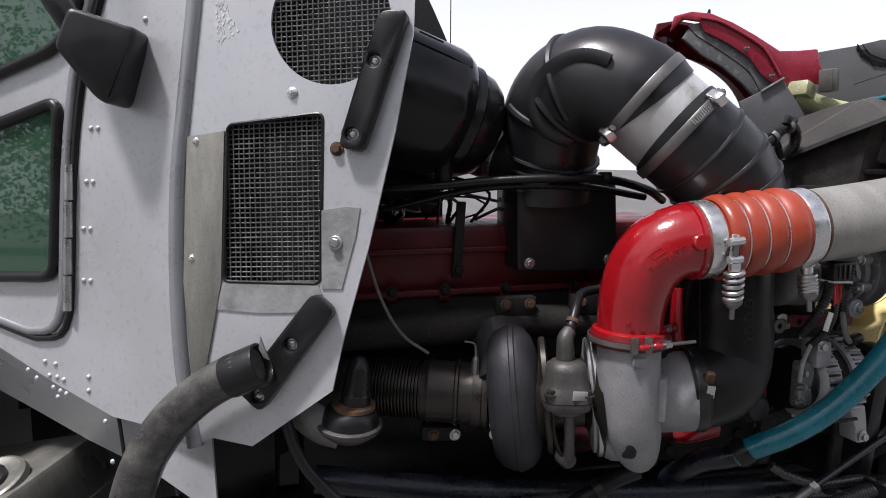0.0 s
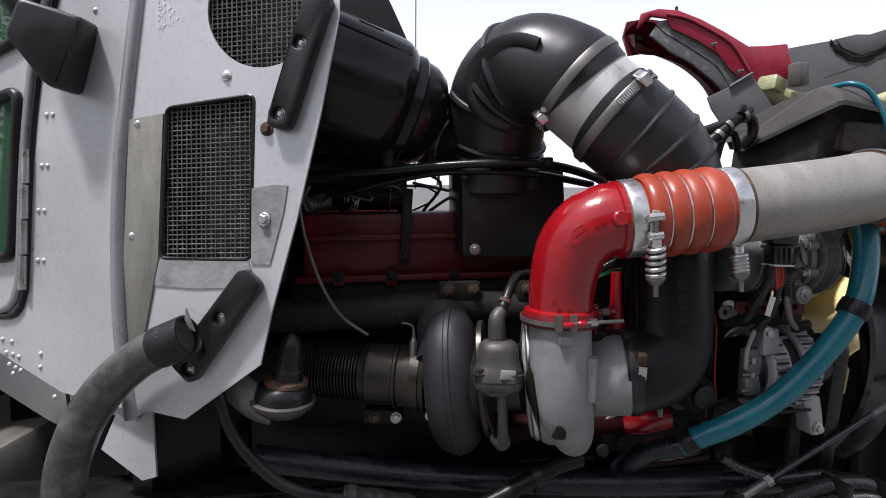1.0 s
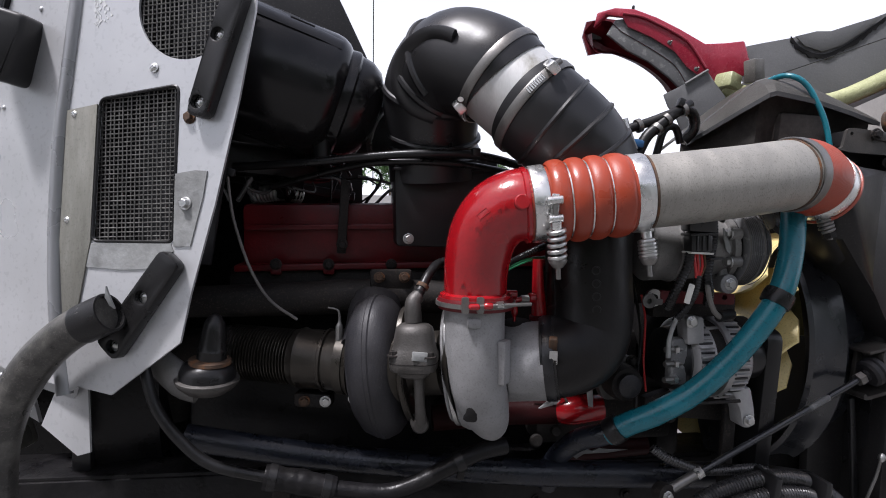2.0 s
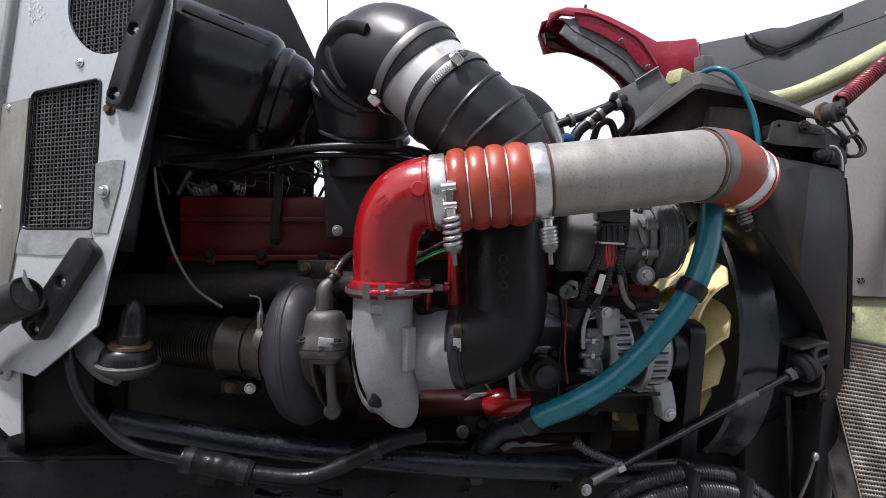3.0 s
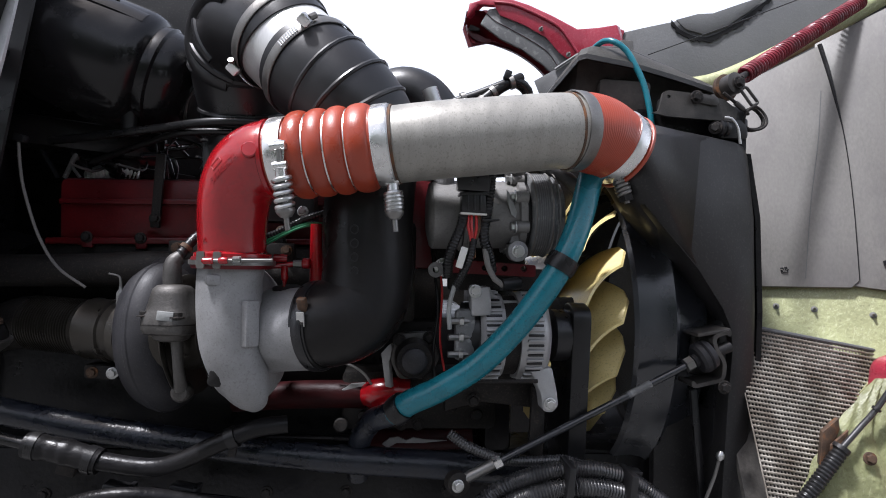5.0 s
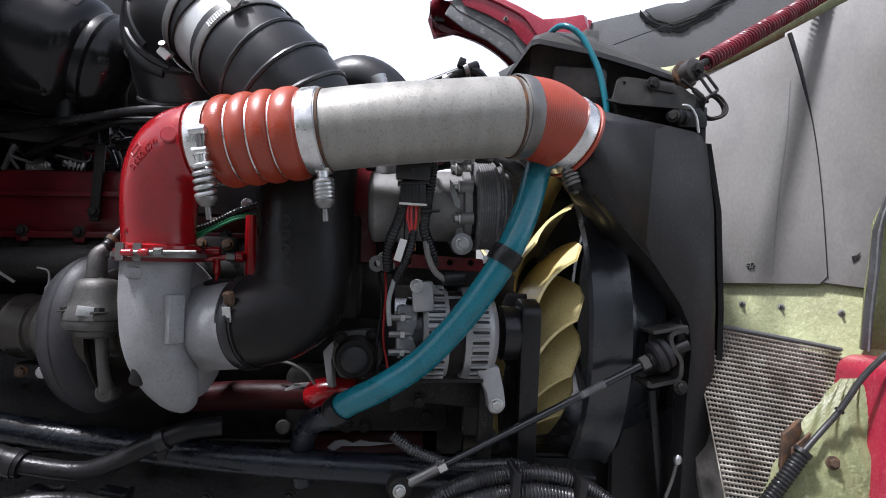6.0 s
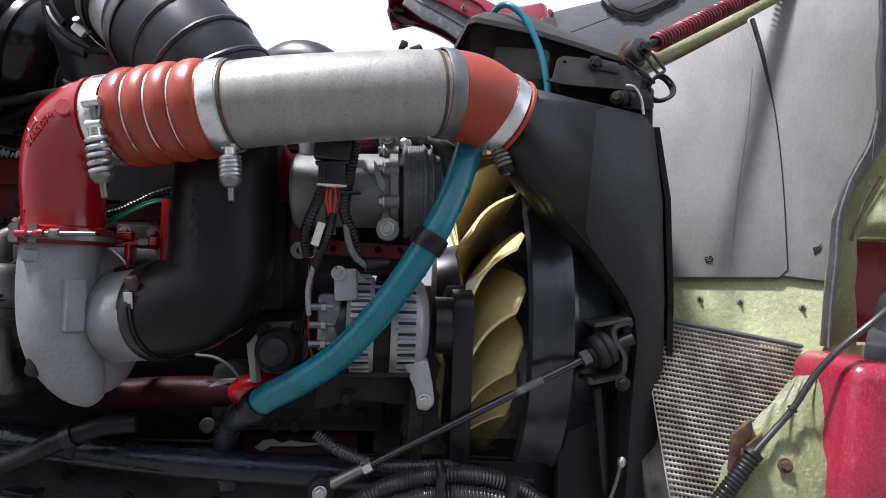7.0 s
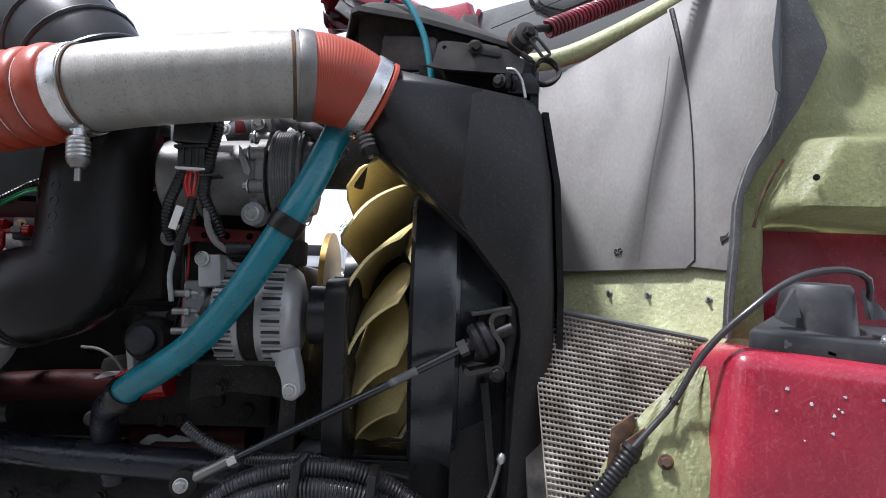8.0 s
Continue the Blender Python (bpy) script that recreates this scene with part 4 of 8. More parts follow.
part("arm", tube([(-0.25, 0.735, 1.245, 0.020), (-0.20, 0.69, 1.213, 0.024), (-0.155, 0.66, 1.184, 0.028), (-0.125, 0.652, 1.172, 0.026)], None, 16, 0.01, flat=0.6), AC_ALU, mount, "grey cast arm")
part("saucer", lathe([(-0.022, 0.018), (-0.018, 0.030), (-0.008, 0.042), (-0.002, 0.046), (0.002, 0.046), (0.004, 0.042)], (-0.113, 0.650, 1.186), (0.05, -0.08, 1), 40), SOOTY_ALU, mount, "grimy cast rim")
part("cup", lathe([(0.002, 0.041), (0.012, 0.040), (0.022, 0.036), (0.028, 0.028), (0.030, 0.020)], (-0.113, 0.650, 1.186), (0.05, -0.08, 1), 36), RUBBER, mount, "black rubber cushion")
part("rust_ring", lathe([(0.024, 0.024), (0.026, 0.031), (0.031, 0.030), (0.034, 0.020)], (-0.110, 0.649, 1.186), (0.06, -0.08, 1), 32), RUST, mount, "rusty washer")
part("rubber_cone", lathe([(0.030, 0.022), (0.042, 0.0205), (0.046, 0.0215), (0.050, 0.0195), (0.070, 0.018), (0.086, 0.015), (0.096, 0.009), (0.100, 0.003)], (-0.109, 0.648, 1.186), (0.10, -0.06, 1), 24), RUBBER, mount)

# ---- charge air pipe ----
charge = thing("charge_air_pipe", "grey aluminium charge air pipe with orange silicone couplers", "pipe", (0.5, 0.52, 1.42))
elbow = thing("red_elbow", "glossy red cast elbow standing on the turbocharger", "pipe elbow", (0.272, 0.56, 1.30))
EL = [(0.276, 0.572, 1.318, 0.0455), (0.275, 0.569, 1.350, 0.0460), (0.277, 0.564, 1.382, 0.0475), (0.284, 0.556, 1.414, 0.049), (0.300, 0.545, 1.439, 0.050), (0.322, 0.536, 1.451, 0.0505), (0.340, 0.532, 1.4525, 0.0505)]
part("elbow_tube", tube(EL, None, 40, 0.005), RED_GLOSS, elbow)
PA = Vector((0.500 - 0.340, 0.506 - 0.532, 1.4725 - 1.4525)).normalized()
part("bead", lathe([(-0.006, 0.049), (-0.003, 0.0535), (0.002, 0.0535), (0.004, 0.049)], (0.335, 0.533, 1.4518), PA, 44), RED_GLOSS, elbow)
part("boss", lathe([(0, 0.011), (0.006, 0.0105), (0.0075, 0.009)], (0.3165, 0.4885, 1.4545), (-0.05, -1, 0.15), 24), RED_GLOSS, elbow)

ELBOW_LINE = spline(EL, 0.003)


def elbow_front(x, z):
    """The near surface of the elbow above a place of its side view."""
    near = [q[1] - math.sqrt(q[3] ** 2 - (q[0] - x) ** 2 - (q[2] - z) ** 2) for q in ELBOW_LINE if (q[0] - x) ** 2 + (q[2] - z) ** 2 < q[3] ** 2]
    return min(near) if near else 0.545


def raised_text(name, words, start, end, size, surface, mat, parent, lift=0.0014):
    """Cast lettering, laid on a curved surface between two places of its side view."""
    curve = bpy.data.curves.new(name, "FONT")
    curve.body, curve.size, curve.extrude, curve.resolution_u = words, size, 0.5, 2
    holder = bpy.data.objects.new(name, curve)
    scene.collection.objects.link(holder)
    bpy.context.view_layer.update()
    me = bpy.data.meshes.new_from_object(holder.evaluated_get(bpy.context.evaluated_depsgraph_get()))
    bpy.data.objects.remove(holder)
    wide = max(v.co.x for v in me.vertices)
    a, b = Vector(start), Vector(end)
    d = (b - a).normalized()
    up = Vector((-d.y, d.x))
    k = (b - a).length / wide
    for v in me.vertices:
        q = a + d * v.co.x * k + up * v.co.y
        v.co = (q.x, surface(q.x, q.y) - (lift if v.co.z > 0 else -0.001), q.y)
    me.materials.append(mat)
    return part(name, me, mat, parent)


raised_text("casting_number", "3682674", (0.264, 1.413), (0.301, 1.447), 0.0115, elbow_front, RED_GLOSS, elbow)
raised_text("casting_letter", "A", (0.246, 1.338), (0.252, 1.338), 0.009, elbow_front, RED_GLOSS, elbow)
for k in range(4):
    q0, q1 = [((0.2655, 1.431), (0.277, 1.442)), ((0.277, 1.442), (0.2725, 1.447)), ((0.2725, 1.447), (0.261, 1.436)), ((0.261, 1.436), (0.2655, 1.431))][k]
    part("casting_mark", sweep(bmesh.new(), [Vector((x, elbow_front(x, z), z)) for x, z in (q0, q1)], 0.0009, 6), RED_GLOSS, elbow)
part("foot_flange", lathe([(0, 0.0455), (0.002, 0.052), (0.008, 0.052), (0.011, 0.046)], (0.276, 0.572, 1.315), (0, 0, 1), 44), RED_GLOSS, elbow)
vband = thing("v_band_clamp", "red painted V-band clamp with a bright T-bolt", "clamp", (0.272, 0.56, 1.29))
part("ring", lathe([(-0.010, 0.047), (-0.011, 0.0540), (-0.006, 0.0562), (0.000, 0.0562), (0.005, 0.0540), (0.005, 0.047)], (0.276, 0.572, 1.3135), (0, 0, 1), 48), RED_DULL, vband)
part("band_edge", lathe([(-0.0025, 0.0566), (-0.0025, 0.0580), (0.0040, 0.0580), (0.0040, 0.0566)], (0.276, 0.572, 1.3100), (0, 0, 1), 48, cap=False), DULL_STEEL, vband, "bare steel strap")
part("t_bolt", sweep(bmesh.new(), [(0.262, 0.511, 1.3135), (0.342, 0.515, 1.3155)], 0.0026, 10), DULL_STEEL, vband)
part("nut", lathe([(0, 0.0055), (0.010, 0.0055)], (0.292, 0.5125, 1.3143), (1, 0.04, 0.02), 6), STEEL, vband)
for x in (0.2495, 0.2705):
    part("strap_loop", plate(rounded([(x - 0.005, 0.5145, 1.3030), (x + 0.005, 0.5145, 1.3030), (x + 0.005, 0.5145, 1.3255), (x - 0.005, 0.5145, 1.3255)], 0.003, 3), (0, 0.004, 0)), DULL_STEEL, vband, "folded bare steel strap loop")
part("barrel", lathe([(0, 0.002), (0.002, 0.0042), (0.013, 0.0046), (0.015, 0.003)], (0.253, 0.5105, 1.3130), (1, 0, 0), 14), RED_GLOSS, vband, "red painted barrel nut")
part("barrel", lathe([(0, 0.003), (0.002, 0.0046), (0.009, 0.0050), (0.012, 0.004)], (0.274, 0.5105, 1.3138), (1, 0, 0.03), 14), RED_GLOSS, vband, "red painted barrel nut")


def on_axis(x):
    return Vector((0.340, 0.532, 1.4525)) + PA * ((x - 0.340) / PA.x)


part("hose_end", sweep(bmesh.new(), [on_axis(0.338), on_axis(0.368)], 0.0505, 44), ORANGE, charge)
prof = []
for c in (0.3775, 0.4035, 0.4295, 0.4580):
    w = 0.0128 if c < 0.45 else 0.0150
    prof += [((c - 0.34 + w * math.sin(a)) / PA.x, 0.0505 + 0.0085 * math.cos(a) ** 0.8) for a in (k * math.pi / 12 for k in range(-6, 7)) if math.cos(a) > -0.01 and (abs(a) < 1.57)]
hump = part("hump_hose", lathe([(0.030, 0.0505)] + prof + [(0.165, 0.0505)], on_axis(0.340), PA, 48), ORANGE, charge, "orange silicone hose with four humps")
for x in (0.3903, 0.4165, 0.4435):
    part("wire_ring", lathe([(-0.0010, 0.0515), (-0.0010, 0.0540), (0.0010, 0.0540), (0.0010, 0.0515)], on_axis(x), PA, 48), BRIGHT, hump, "steel hump ring")
part("gasket_lip", sweep(bmesh.new(), [on_axis(0.3405), on_axis(0.347)], 0.0512, 44), LINER, charge, "pale hose lip")
part("main_tube", tube([tuple(on_axis(0.490)) + (0.0510,), (0.56, 0.501, 1.4800, 0.0512), (0.65, 0.507, 1.4915, 0.0515), (0.70, 0.515, 1.4990, 0.0518), (0.735, 0.524, 1.5035, 0.0520), (0.758, 0.533, 1.5050, 0.0520)], None, 48, 0.012), ALU_PIPE, charge, "weathered aluminium tube")
part("tube_lip", sweep(bmesh.new(), [on_axis(0.4985), on_axis(0.5015)], 0.0528, 44), RUST, charge)
part("weld_bead", lathe([(-0.002, 0.0515), (-0.001, 0.0535), (0.002, 0.0535), (0.003, 0.0515)], (0.7340, 0.5240, 1.5035), Vector((1, 0.25, 0.08)), 48), RUST, charge, "brown weld bead")
part("boot", tube([(0.744, 0.528, 1.5045, 0.0535), (0.764, 0.536, 1.5060, 0.0550), (0.784, 0.544, 1.5040, 0.0556), (0.803, 0.553, 1.4980, 0.0550), (0.830, 0.565, 1.4870, 0.0525)], None, 44, 0.0008, wave=lambda s: 1 + 0.0035 * math.sin(s * 2000)), ORANGE, charge, "bent orange silicone boot")
BA = Vector((0.85, 0.36, -0.38)).normalized()


def t_clamp(at, axis, width, radius, spin, length=0.040, start=None, way=None):
    """A spring-loaded T-bolt clamp: band, bridge, bolt, spring and nut. spin: where round the hose the bolt stands."""
    c = thing("t_bolt_clamp", "bright steel T-bolt hose clamp with a coil spring", "clamp", at, "hose clamps")
    band(at, axis, radius, width, c, "band", BRIGHT)
    a, u, v = basis(axis)
    out = (u * math.cos(spin) + v * math.sin(spin)).normalized()
    tang = a.cross(out)
    if tang.z > 0:
        tang = -tang
    p = Vector(at) + out * (radius + 0.009)
    if start:
        p, tang = Vector(start), Vector(way).normalized()
    part("bolt", sweep(bmesh.new(), [p - tang * 0.016, p + tang * (length + 0.040)], 0.0036, 10), DULL_STEEL, c)
    for s, w in ((-0.012, 0.46), (0.012, 0.42)):
        part("bridge", sweep(bmesh.new(), [p + tang * s - a * width * w, p + tang * s + a * width * w], 0.0055, 12), BRIGHT, c)
    part("loop", box(p - out * 0.004, (width * 0.5, 0.004, 0.040), (0, 4, 0), 0.0015), BRIGHT, c, "folded bright band loop")
    part("sleeve", sweep(bmesh.new(), [p + tang * 0.016, p + tang * 0.026], 0.0075, 14), BRIGHT, c)
    part("nut", lathe([(0, 0.0115), (0.003, 0.0125), (0.006, 0.0115), (0.012, 0.0070)], p + tang * (length + 0.012), tang, 20), DULL_STEEL, c)
    bm = bmesh.new()
    spring(bm, p + tang * 0.027, tang, 0.0102, length - 0.015, 4.6, 0.0031)
    part("coil_spring", bm, STEEL, c)
    return c


t_clamp(on_axis(0.3515), PA, 0.021, 0.0518, 1.72, 0.053, (0.356, 0.4680, 1.446), (0.12, 0.13, -1))
t_clamp(on_axis(0.4860), PA, 0.021, 0.0530, 2.75, 0.038, (0.4955, 0.495, 1.434), (0.09, -0.08, -1))
band(on_axis(0.4860), PA, 0.0512, 0.024, charge, "sleeve", STEEL)
band((0.7460, 0.5290, 1.5050), (1, 0.33, 0.05), 0.0538, 0.019, charge, "clamp_band", DULL_STEEL)
band((0.8205, 0.5608, 1.4912), BA, 0.0540, 0.019, charge, "clamp_band", BRIGHT)
part("boot_lip", lathe([(-0.004, 0.053), (-0.002, 0.0575), (0.002, 0.0575), (0.004, 0.053)], (0.8330, 0.5665, 1.4860), BA, 44), ORANGE, charge)
cn = thing("boot_clamp_screw", "grey steel spring screw of the boot clamp", "clamp", (0.82, 0.55, 1.43))
bm = bmesh.new()
spring(bm, (0.820, 0.546, 1.446), (0.30, -0.05, -1), 0.0090, 0.026, 4.5, 0.0028)
part("coil_spring", bm, DULL_STEEL, cn)
part("bolt", sweep(bmesh.new(), [(0.818, 0.546, 1.454), (0.832, 0.544, 1.408)], 0.0042, 10), DULL_STEEL, cn)
part("nut", lathe([(0, 0.0105), (0.009, 0.0105)], (0.829, 0.545, 1.420), (0.30, -0.05, -1), 6), DARK_METAL, cn)


# ---- air intake ----
canister = thing("air_cleaner", "large glossy black round air cleaner housing behind the cab panel", "air cleaner", (0.0, 0.86, 1.55))
CA = Vector((0.95, 0.12, -0.30)).normalized()
CE = Vector((0.060, 0.804, 1.634))
part("inlet_bend", tube([(-0.36, 1.02, 1.72, 0.070), (-0.26, 0.92, 1.715, 0.078), (-0.18, 0.84, 1.71, 0.088), (*(CE + CA * -0.16), 0.100), (*(CE + CA * -0.12), 0.104)], None, 56, 0.012), CLEANER_BLACK, canister, "black bend behind the grille panel")
part("drum", lathe([(-0.172, 0.095), (-0.168, 0.106), (-0.158, 0.109), (-0.020, 0.109), (-0.008, 0.107), (0.004, 0.101), (0.012, 0.092), (0.015, 0.084)], CE, CA, 64), CLEANER_BLACK, canister)
part("end_dome", lathe([(0.006, 0.092), (0.018, 0.0945), (0.026, 0.0945), (0.030, 0.090), (0.050, 0.087), (0.068, 0.076), (0.080, 0.058), (0.087, 0.036), (0.089, 0.012)], CE, CA, 56), CLEANER_BLACK, canister, "domed black end cap")
a, u, v = basis(CA)
so = (u * 0.70 - v * 0.71).normalized()
if so.y > 0:
    so = (u * 0.70 + v * 0.71).normalized()
part("edge_strip", sweep(bmesh.new(), [CE + CA * s + so * (0.1090 if s < -0.02 else 0.1065) for s in (-0.150, -0.09, -0.05, -0.010)], 0.0030, 10, flat=5.0, hint=so), CLEANER_BLACK, canister, "raised flat strip")
part("strip_slit", sweep(bmesh.new(), [CE + CA * s + so * 0.1095 + CA.cross(so) * -0.017 for s in (-0.100, -0.060)], 0.0016, 8), GREASE_SHADE, canister)
# added black blocks stand in for the shade beneath the drum
part("under_drum_block", box((-0.075, 0.870, 1.527), (0.27, 0.10, 0.055), (0, 3, 20), 0.012), GREASE_SHADE, canister, "added black block for the dark under the drum")
part("under_drum_block_foot", box((-0.02, 0.905, 1.490), (0.05, 0.05, 0.06), (0, 3, 20), 0.006), GREASE_SHADE, canister)
part("outlet", tube([(0.09, 0.86, 1.61, 0.055), (0.16, 0.83, 1.585, 0.055), (0.22, 0.78, 1.57, 0.058)], None, 28, 0.012), DUCT_RUBBER, canister)
band((0.172, 0.822, 1.581), Vector((0.05, -0.05, -0.03)), 0.0565, 0.016, canister, "clamp_band", STEEL)
part("drain_spout", tube([(0.048, 0.762, 1.575, 0.015), (0.049, 0.762, 1.52, 0.014)], None, 14, 0.01), RUBBER, canister)

duct = thing("intake_duct", "ribbed black rubber intake elbow with a silver joining tube", "duct", (0.3, 0.63, 1.5))
C1, C2 = Vector((0.322, 0.645, 1.652)), Vector((0.372, 0.616, 1.602))
DA = (C2 - C1).normalized()
part("upper_elbow", tube([(0.244, 0.800, 1.50, 0.078), (0.240, 0.790, 1.56, 0.080), (0.236, 0.752, 1.646, 0.085), (0.266, 0.697, 1.680, 0.086), (*(C1 - DA * 0.012), 0.082), (*(C1 + DA * 0.012), 0.079)], None, 48, 0.008), DUCT_RUBBER, duct, "ribbed upper rubber elbow")
part("joining_tube", sweep(bmesh.new(), [C1 - DA * 0.02, C2 + DA * 0.02], 0.0750, 48), BARE_ALU, duct, "bare metal joining tube")
part("lower_elbow", tube([(*(C2 - DA * 0.012), 0.0780), (*(C2 + DA * 0.010), 0.0780), (0.431, 0.600, 1.548, 0.077), (0.464, 0.602, 1.497, 0.073), (0.472, 0.610, 1.45, 0.066)], None, 44, 0.008), DUCT_RUBBER, duct, "lower rubber elbow")
def hoop_tail(at, axis, out, radius):
    """The slotted loose end of a worm-drive band: short cross bars along the girth."""
    bm = bmesh.new()
    side = Vector(axis).cross(out).normalized()
    side = side if side.z < 0 else -side
    for k in range(9):
        w = 0.20 + 0.045 * k
        o = (out * math.cos(w) + side * math.sin(w)).normalized()
        sweep(bm, [at + o * radius - axis * 0.005, at + o * radius + axis * 0.005 + side * 0.0012], 0.0013, 6)
    return bm


for p, q in ((C1, DA), (C2, DA)):
    c = thing("worm_clamp", "stainless worm-drive hose clamp on the rubber duct", "clamp", p, "duct clamps")
    band(p, q, 0.0815 if p is C1 else 0.0795, 0.015, c, "band", DULL_STEEL)
    a, u, v = basis(q)
    for w in ([2.5] if p is C1 else [0.85]):
        out = u * math.cos(w) + v * math.sin(w)
        part("screw_housing", box(p + out * 0.087, (0.018, 0.026, 0.014), (30, 40, 20), 0.003), BRIGHT, c)
        part("slotted_tail", hoop_tail(p, q, out, 0.0835 if p is C1 else 0.0815), BRIGHT, c, "bright slotted band end")
        part("screw", lathe([(0, 0.0048), (0.010, 0.0048)], p + out * 0.087 + a.cross(out) * -0.018, a.cross(out), 8), DULL_STEEL, c)
# raised ribs of the duct
line = spline([(0.240, 0.790, 1.56, 0.080), (0.236, 0.752, 1.646, 0.085), (0.266, 0.697, 1.680, 0.086), (*(C1 - DA * 0.012), 0.082)], 0.006)


def girth(src, i):
    """The axis of the duct at one of its places, the way out of its near upper side, and the way across."""
    d = (Vector(src[min(i + 1, len(src) - 1)][:3]) - Vector(src[max(i - 1, 0)][:3])).normalized()
    out = Vector((-0.15, -0.80, 0.58))
    out = (out - d * out.dot(d)).normalized()
    side = d.cross(out)
    return Vector(src[i][:3]), out, side if side.z > 0 else -side


def hoop(i, w0, w1, grow=0.006, width=0.010, source=None):
    """A raised strap over part of the duct's girth, from its near upper side."""
    src = source or line
    q, u, v = girth(src, i)
    pts = [q + (u * math.cos(w) + v * math.sin(w)) * (src[i][3] - 0.001) for w in (w0 + (w1 - w0) * k / 24 for k in range(25))]
    return sweep(bmesh.new(), pts, grow, 8, True, flat=width / grow * 0.6, hint=(pts[12] - q))


def strap(src, w0, w1, grow, wide):
    """A raised strap that runs along the duct."""
    pts, outs = [], []
    for i in range(2, len(src) - 2):
        q, u, v = girth(src, i)
        w = w0 + (w1 - w0) * i / len(src)
        outs.append(u * math.cos(w) + v * math.sin(w))
        pts.append(q + outs[-1] * src[i][3])
    return sweep(bmesh.new(), pts, grow, 10, True, flat=wide / grow, hint=outs[0])


for i, low, high in ((14, -1.5, 0.9), (19, -1.5, -0.3), (23, -1.3, 1.1)):
    part("rib", hoop(min(i, len(line) - 3), low, high, 0.0060, 0.012), DUCT_RUBBER, duct)
part("strap", strap(line[10:-3], -0.28, -0.52, 0.0065, 0.013), DUCT_RUBBER, duct)
leg = spline([(0.244, 0.800, 1.50, 0.078), (0.240, 0.790, 1.56, 0.080), (0.240, 0.752, 1.635, 0.084)], 0.006)
for i in (6, 10, 14):
    part("rib", hoop(i, -3.1, 3.1, 0.006, 0.008, leg), DUCT_RUBBER, duct)
lower = spline([(*(C2 + DA * 0.010), 0.0780), (0.431, 0.600, 1.548, 0.077), (0.464, 0.602, 1.497, 0.073), (0.472, 0.610, 1.45, 0.066)], 0.006)
for i in (4, 10, 15):
    part("rib", hoop(min(i, len(lower) - 3), -2.8, 2.8, 0.0045, 0.007, lower), DUCT_RUBBER, duct)

down = thing("inlet_downpipe", "moulded black plastic intake pipe down to the compressor", "duct", (0.45, 0.62, 1.2))
DP = [(0.472, 0.622, 1.50, 0.066), (0.464, 0.608, 1.42, 0.066), (0.461, 0.602, 1.355, 0.066), (0.463, 0.598, 1.30, 0.066), (0.457, 0.592, 1.258, 0.0655), (0.439, 0.583, 1.237, 0.064), (0.417, 0.579, 1.2285, 0.0625), (*(INLET + TA * 0.012), 0.0615)]
part("pipe", tube(DP, None, 44, 0.006), MOULDED, down)
part("mould_seam", sweep(bmesh.new(), [(q[0] - q[3] * 0.93, q[1] - q[3] * 0.30, q[2]) for q in spline(DP[:5], 0.01)], 0.0022, 6), PLASTIC, down)
part("hose_cuff", sweep(bmesh.new(), [INLET + TA * 0.005, INLET + TA * 0.027], 0.0625, 44), RUBBER, down)
wc = thing("worm_clamp", "steel worm-drive clamp on the compressor inlet", "clamp", INLET, "duct clamps")
band(INLET + TA * 0.016, TA, 0.0625, 0.015, wc, "band", BLACK_METAL)
part("screw_housing", box(INLET + Vector((-0.001, -0.060, 0.036)), (0.012, 0.010, 0.020), (24, 0, -18), 0.002), RUST, wc)
part("screw_scale", box(INLET + Vector((-0.002, -0.0655, 0.017)), (0.0115, 0.003, 0.020), (12, 0, -18), 0.0008), STEEL, wc)
for k in range(6):
    part("thread", box(INLET + Vector((-0.002, -0.0672 + 0.0007 * k, 0.010 + 0.0028 * k)), (0.0085, 0.0012, 0.0009), (12, 8, -18)), DARK_METAL, wc)

# cowl, and added dark sheets that close the bay behind
bulkhead = thing("bulkhead", "dark sheet metal bulkhead between engine bay and cab", "bulkhead", (-0.3, 1.2, 1.4))
# added near-black sheet that blocks the brightness behind the engine
part("bay_side", plate([(-0.33, 1.06, 1.95), (0.02, 1.06, 1.80), (0.125, 1.06, 1.60), (0.125, 1.06, 1.10), (-0.33, 1.06, 1.00)], (0, 0.01, 0)), GREASE_SHADE, bulkhead, "added dark sheet closing the far side of the bay")
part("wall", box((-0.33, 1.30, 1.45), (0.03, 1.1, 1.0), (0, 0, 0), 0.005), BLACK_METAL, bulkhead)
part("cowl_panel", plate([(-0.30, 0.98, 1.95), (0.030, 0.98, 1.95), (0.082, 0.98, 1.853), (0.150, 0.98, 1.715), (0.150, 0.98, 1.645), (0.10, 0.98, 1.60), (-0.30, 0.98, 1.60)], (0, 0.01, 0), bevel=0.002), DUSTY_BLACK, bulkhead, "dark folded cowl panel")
part("floor_pan", box((-0.10, 1.16, 1.50), (0.42, 0.28, 0.02), (0, 8, 0), 0.003), GREASE_SHADE, bulkhead)

# ---- air conditioning compressor ----
ac = thing("ac_compressor", "dusty grey air conditioning compressor with a grooved grey pulley", "compressor", (0.63, 0.61, 1.34))
AO, AX = Vector((0.548, 0.612, 1.388)), Vector((1, 0.03, 0.03)).normalized()
part("body", lathe([(0, 0.030), (0.004, 0.047), (0.008, 0.051), (0.046, 0.051), (0.048, 0.054), (0.056, 0.054), (0.058, 0.050), (0.105, 0.051), (0.131, 0.051), (0.133, 0.0565), (0.143, 0.0565), (0.145, 0.040)], AO, AX, 44), AC_ALU, ac)
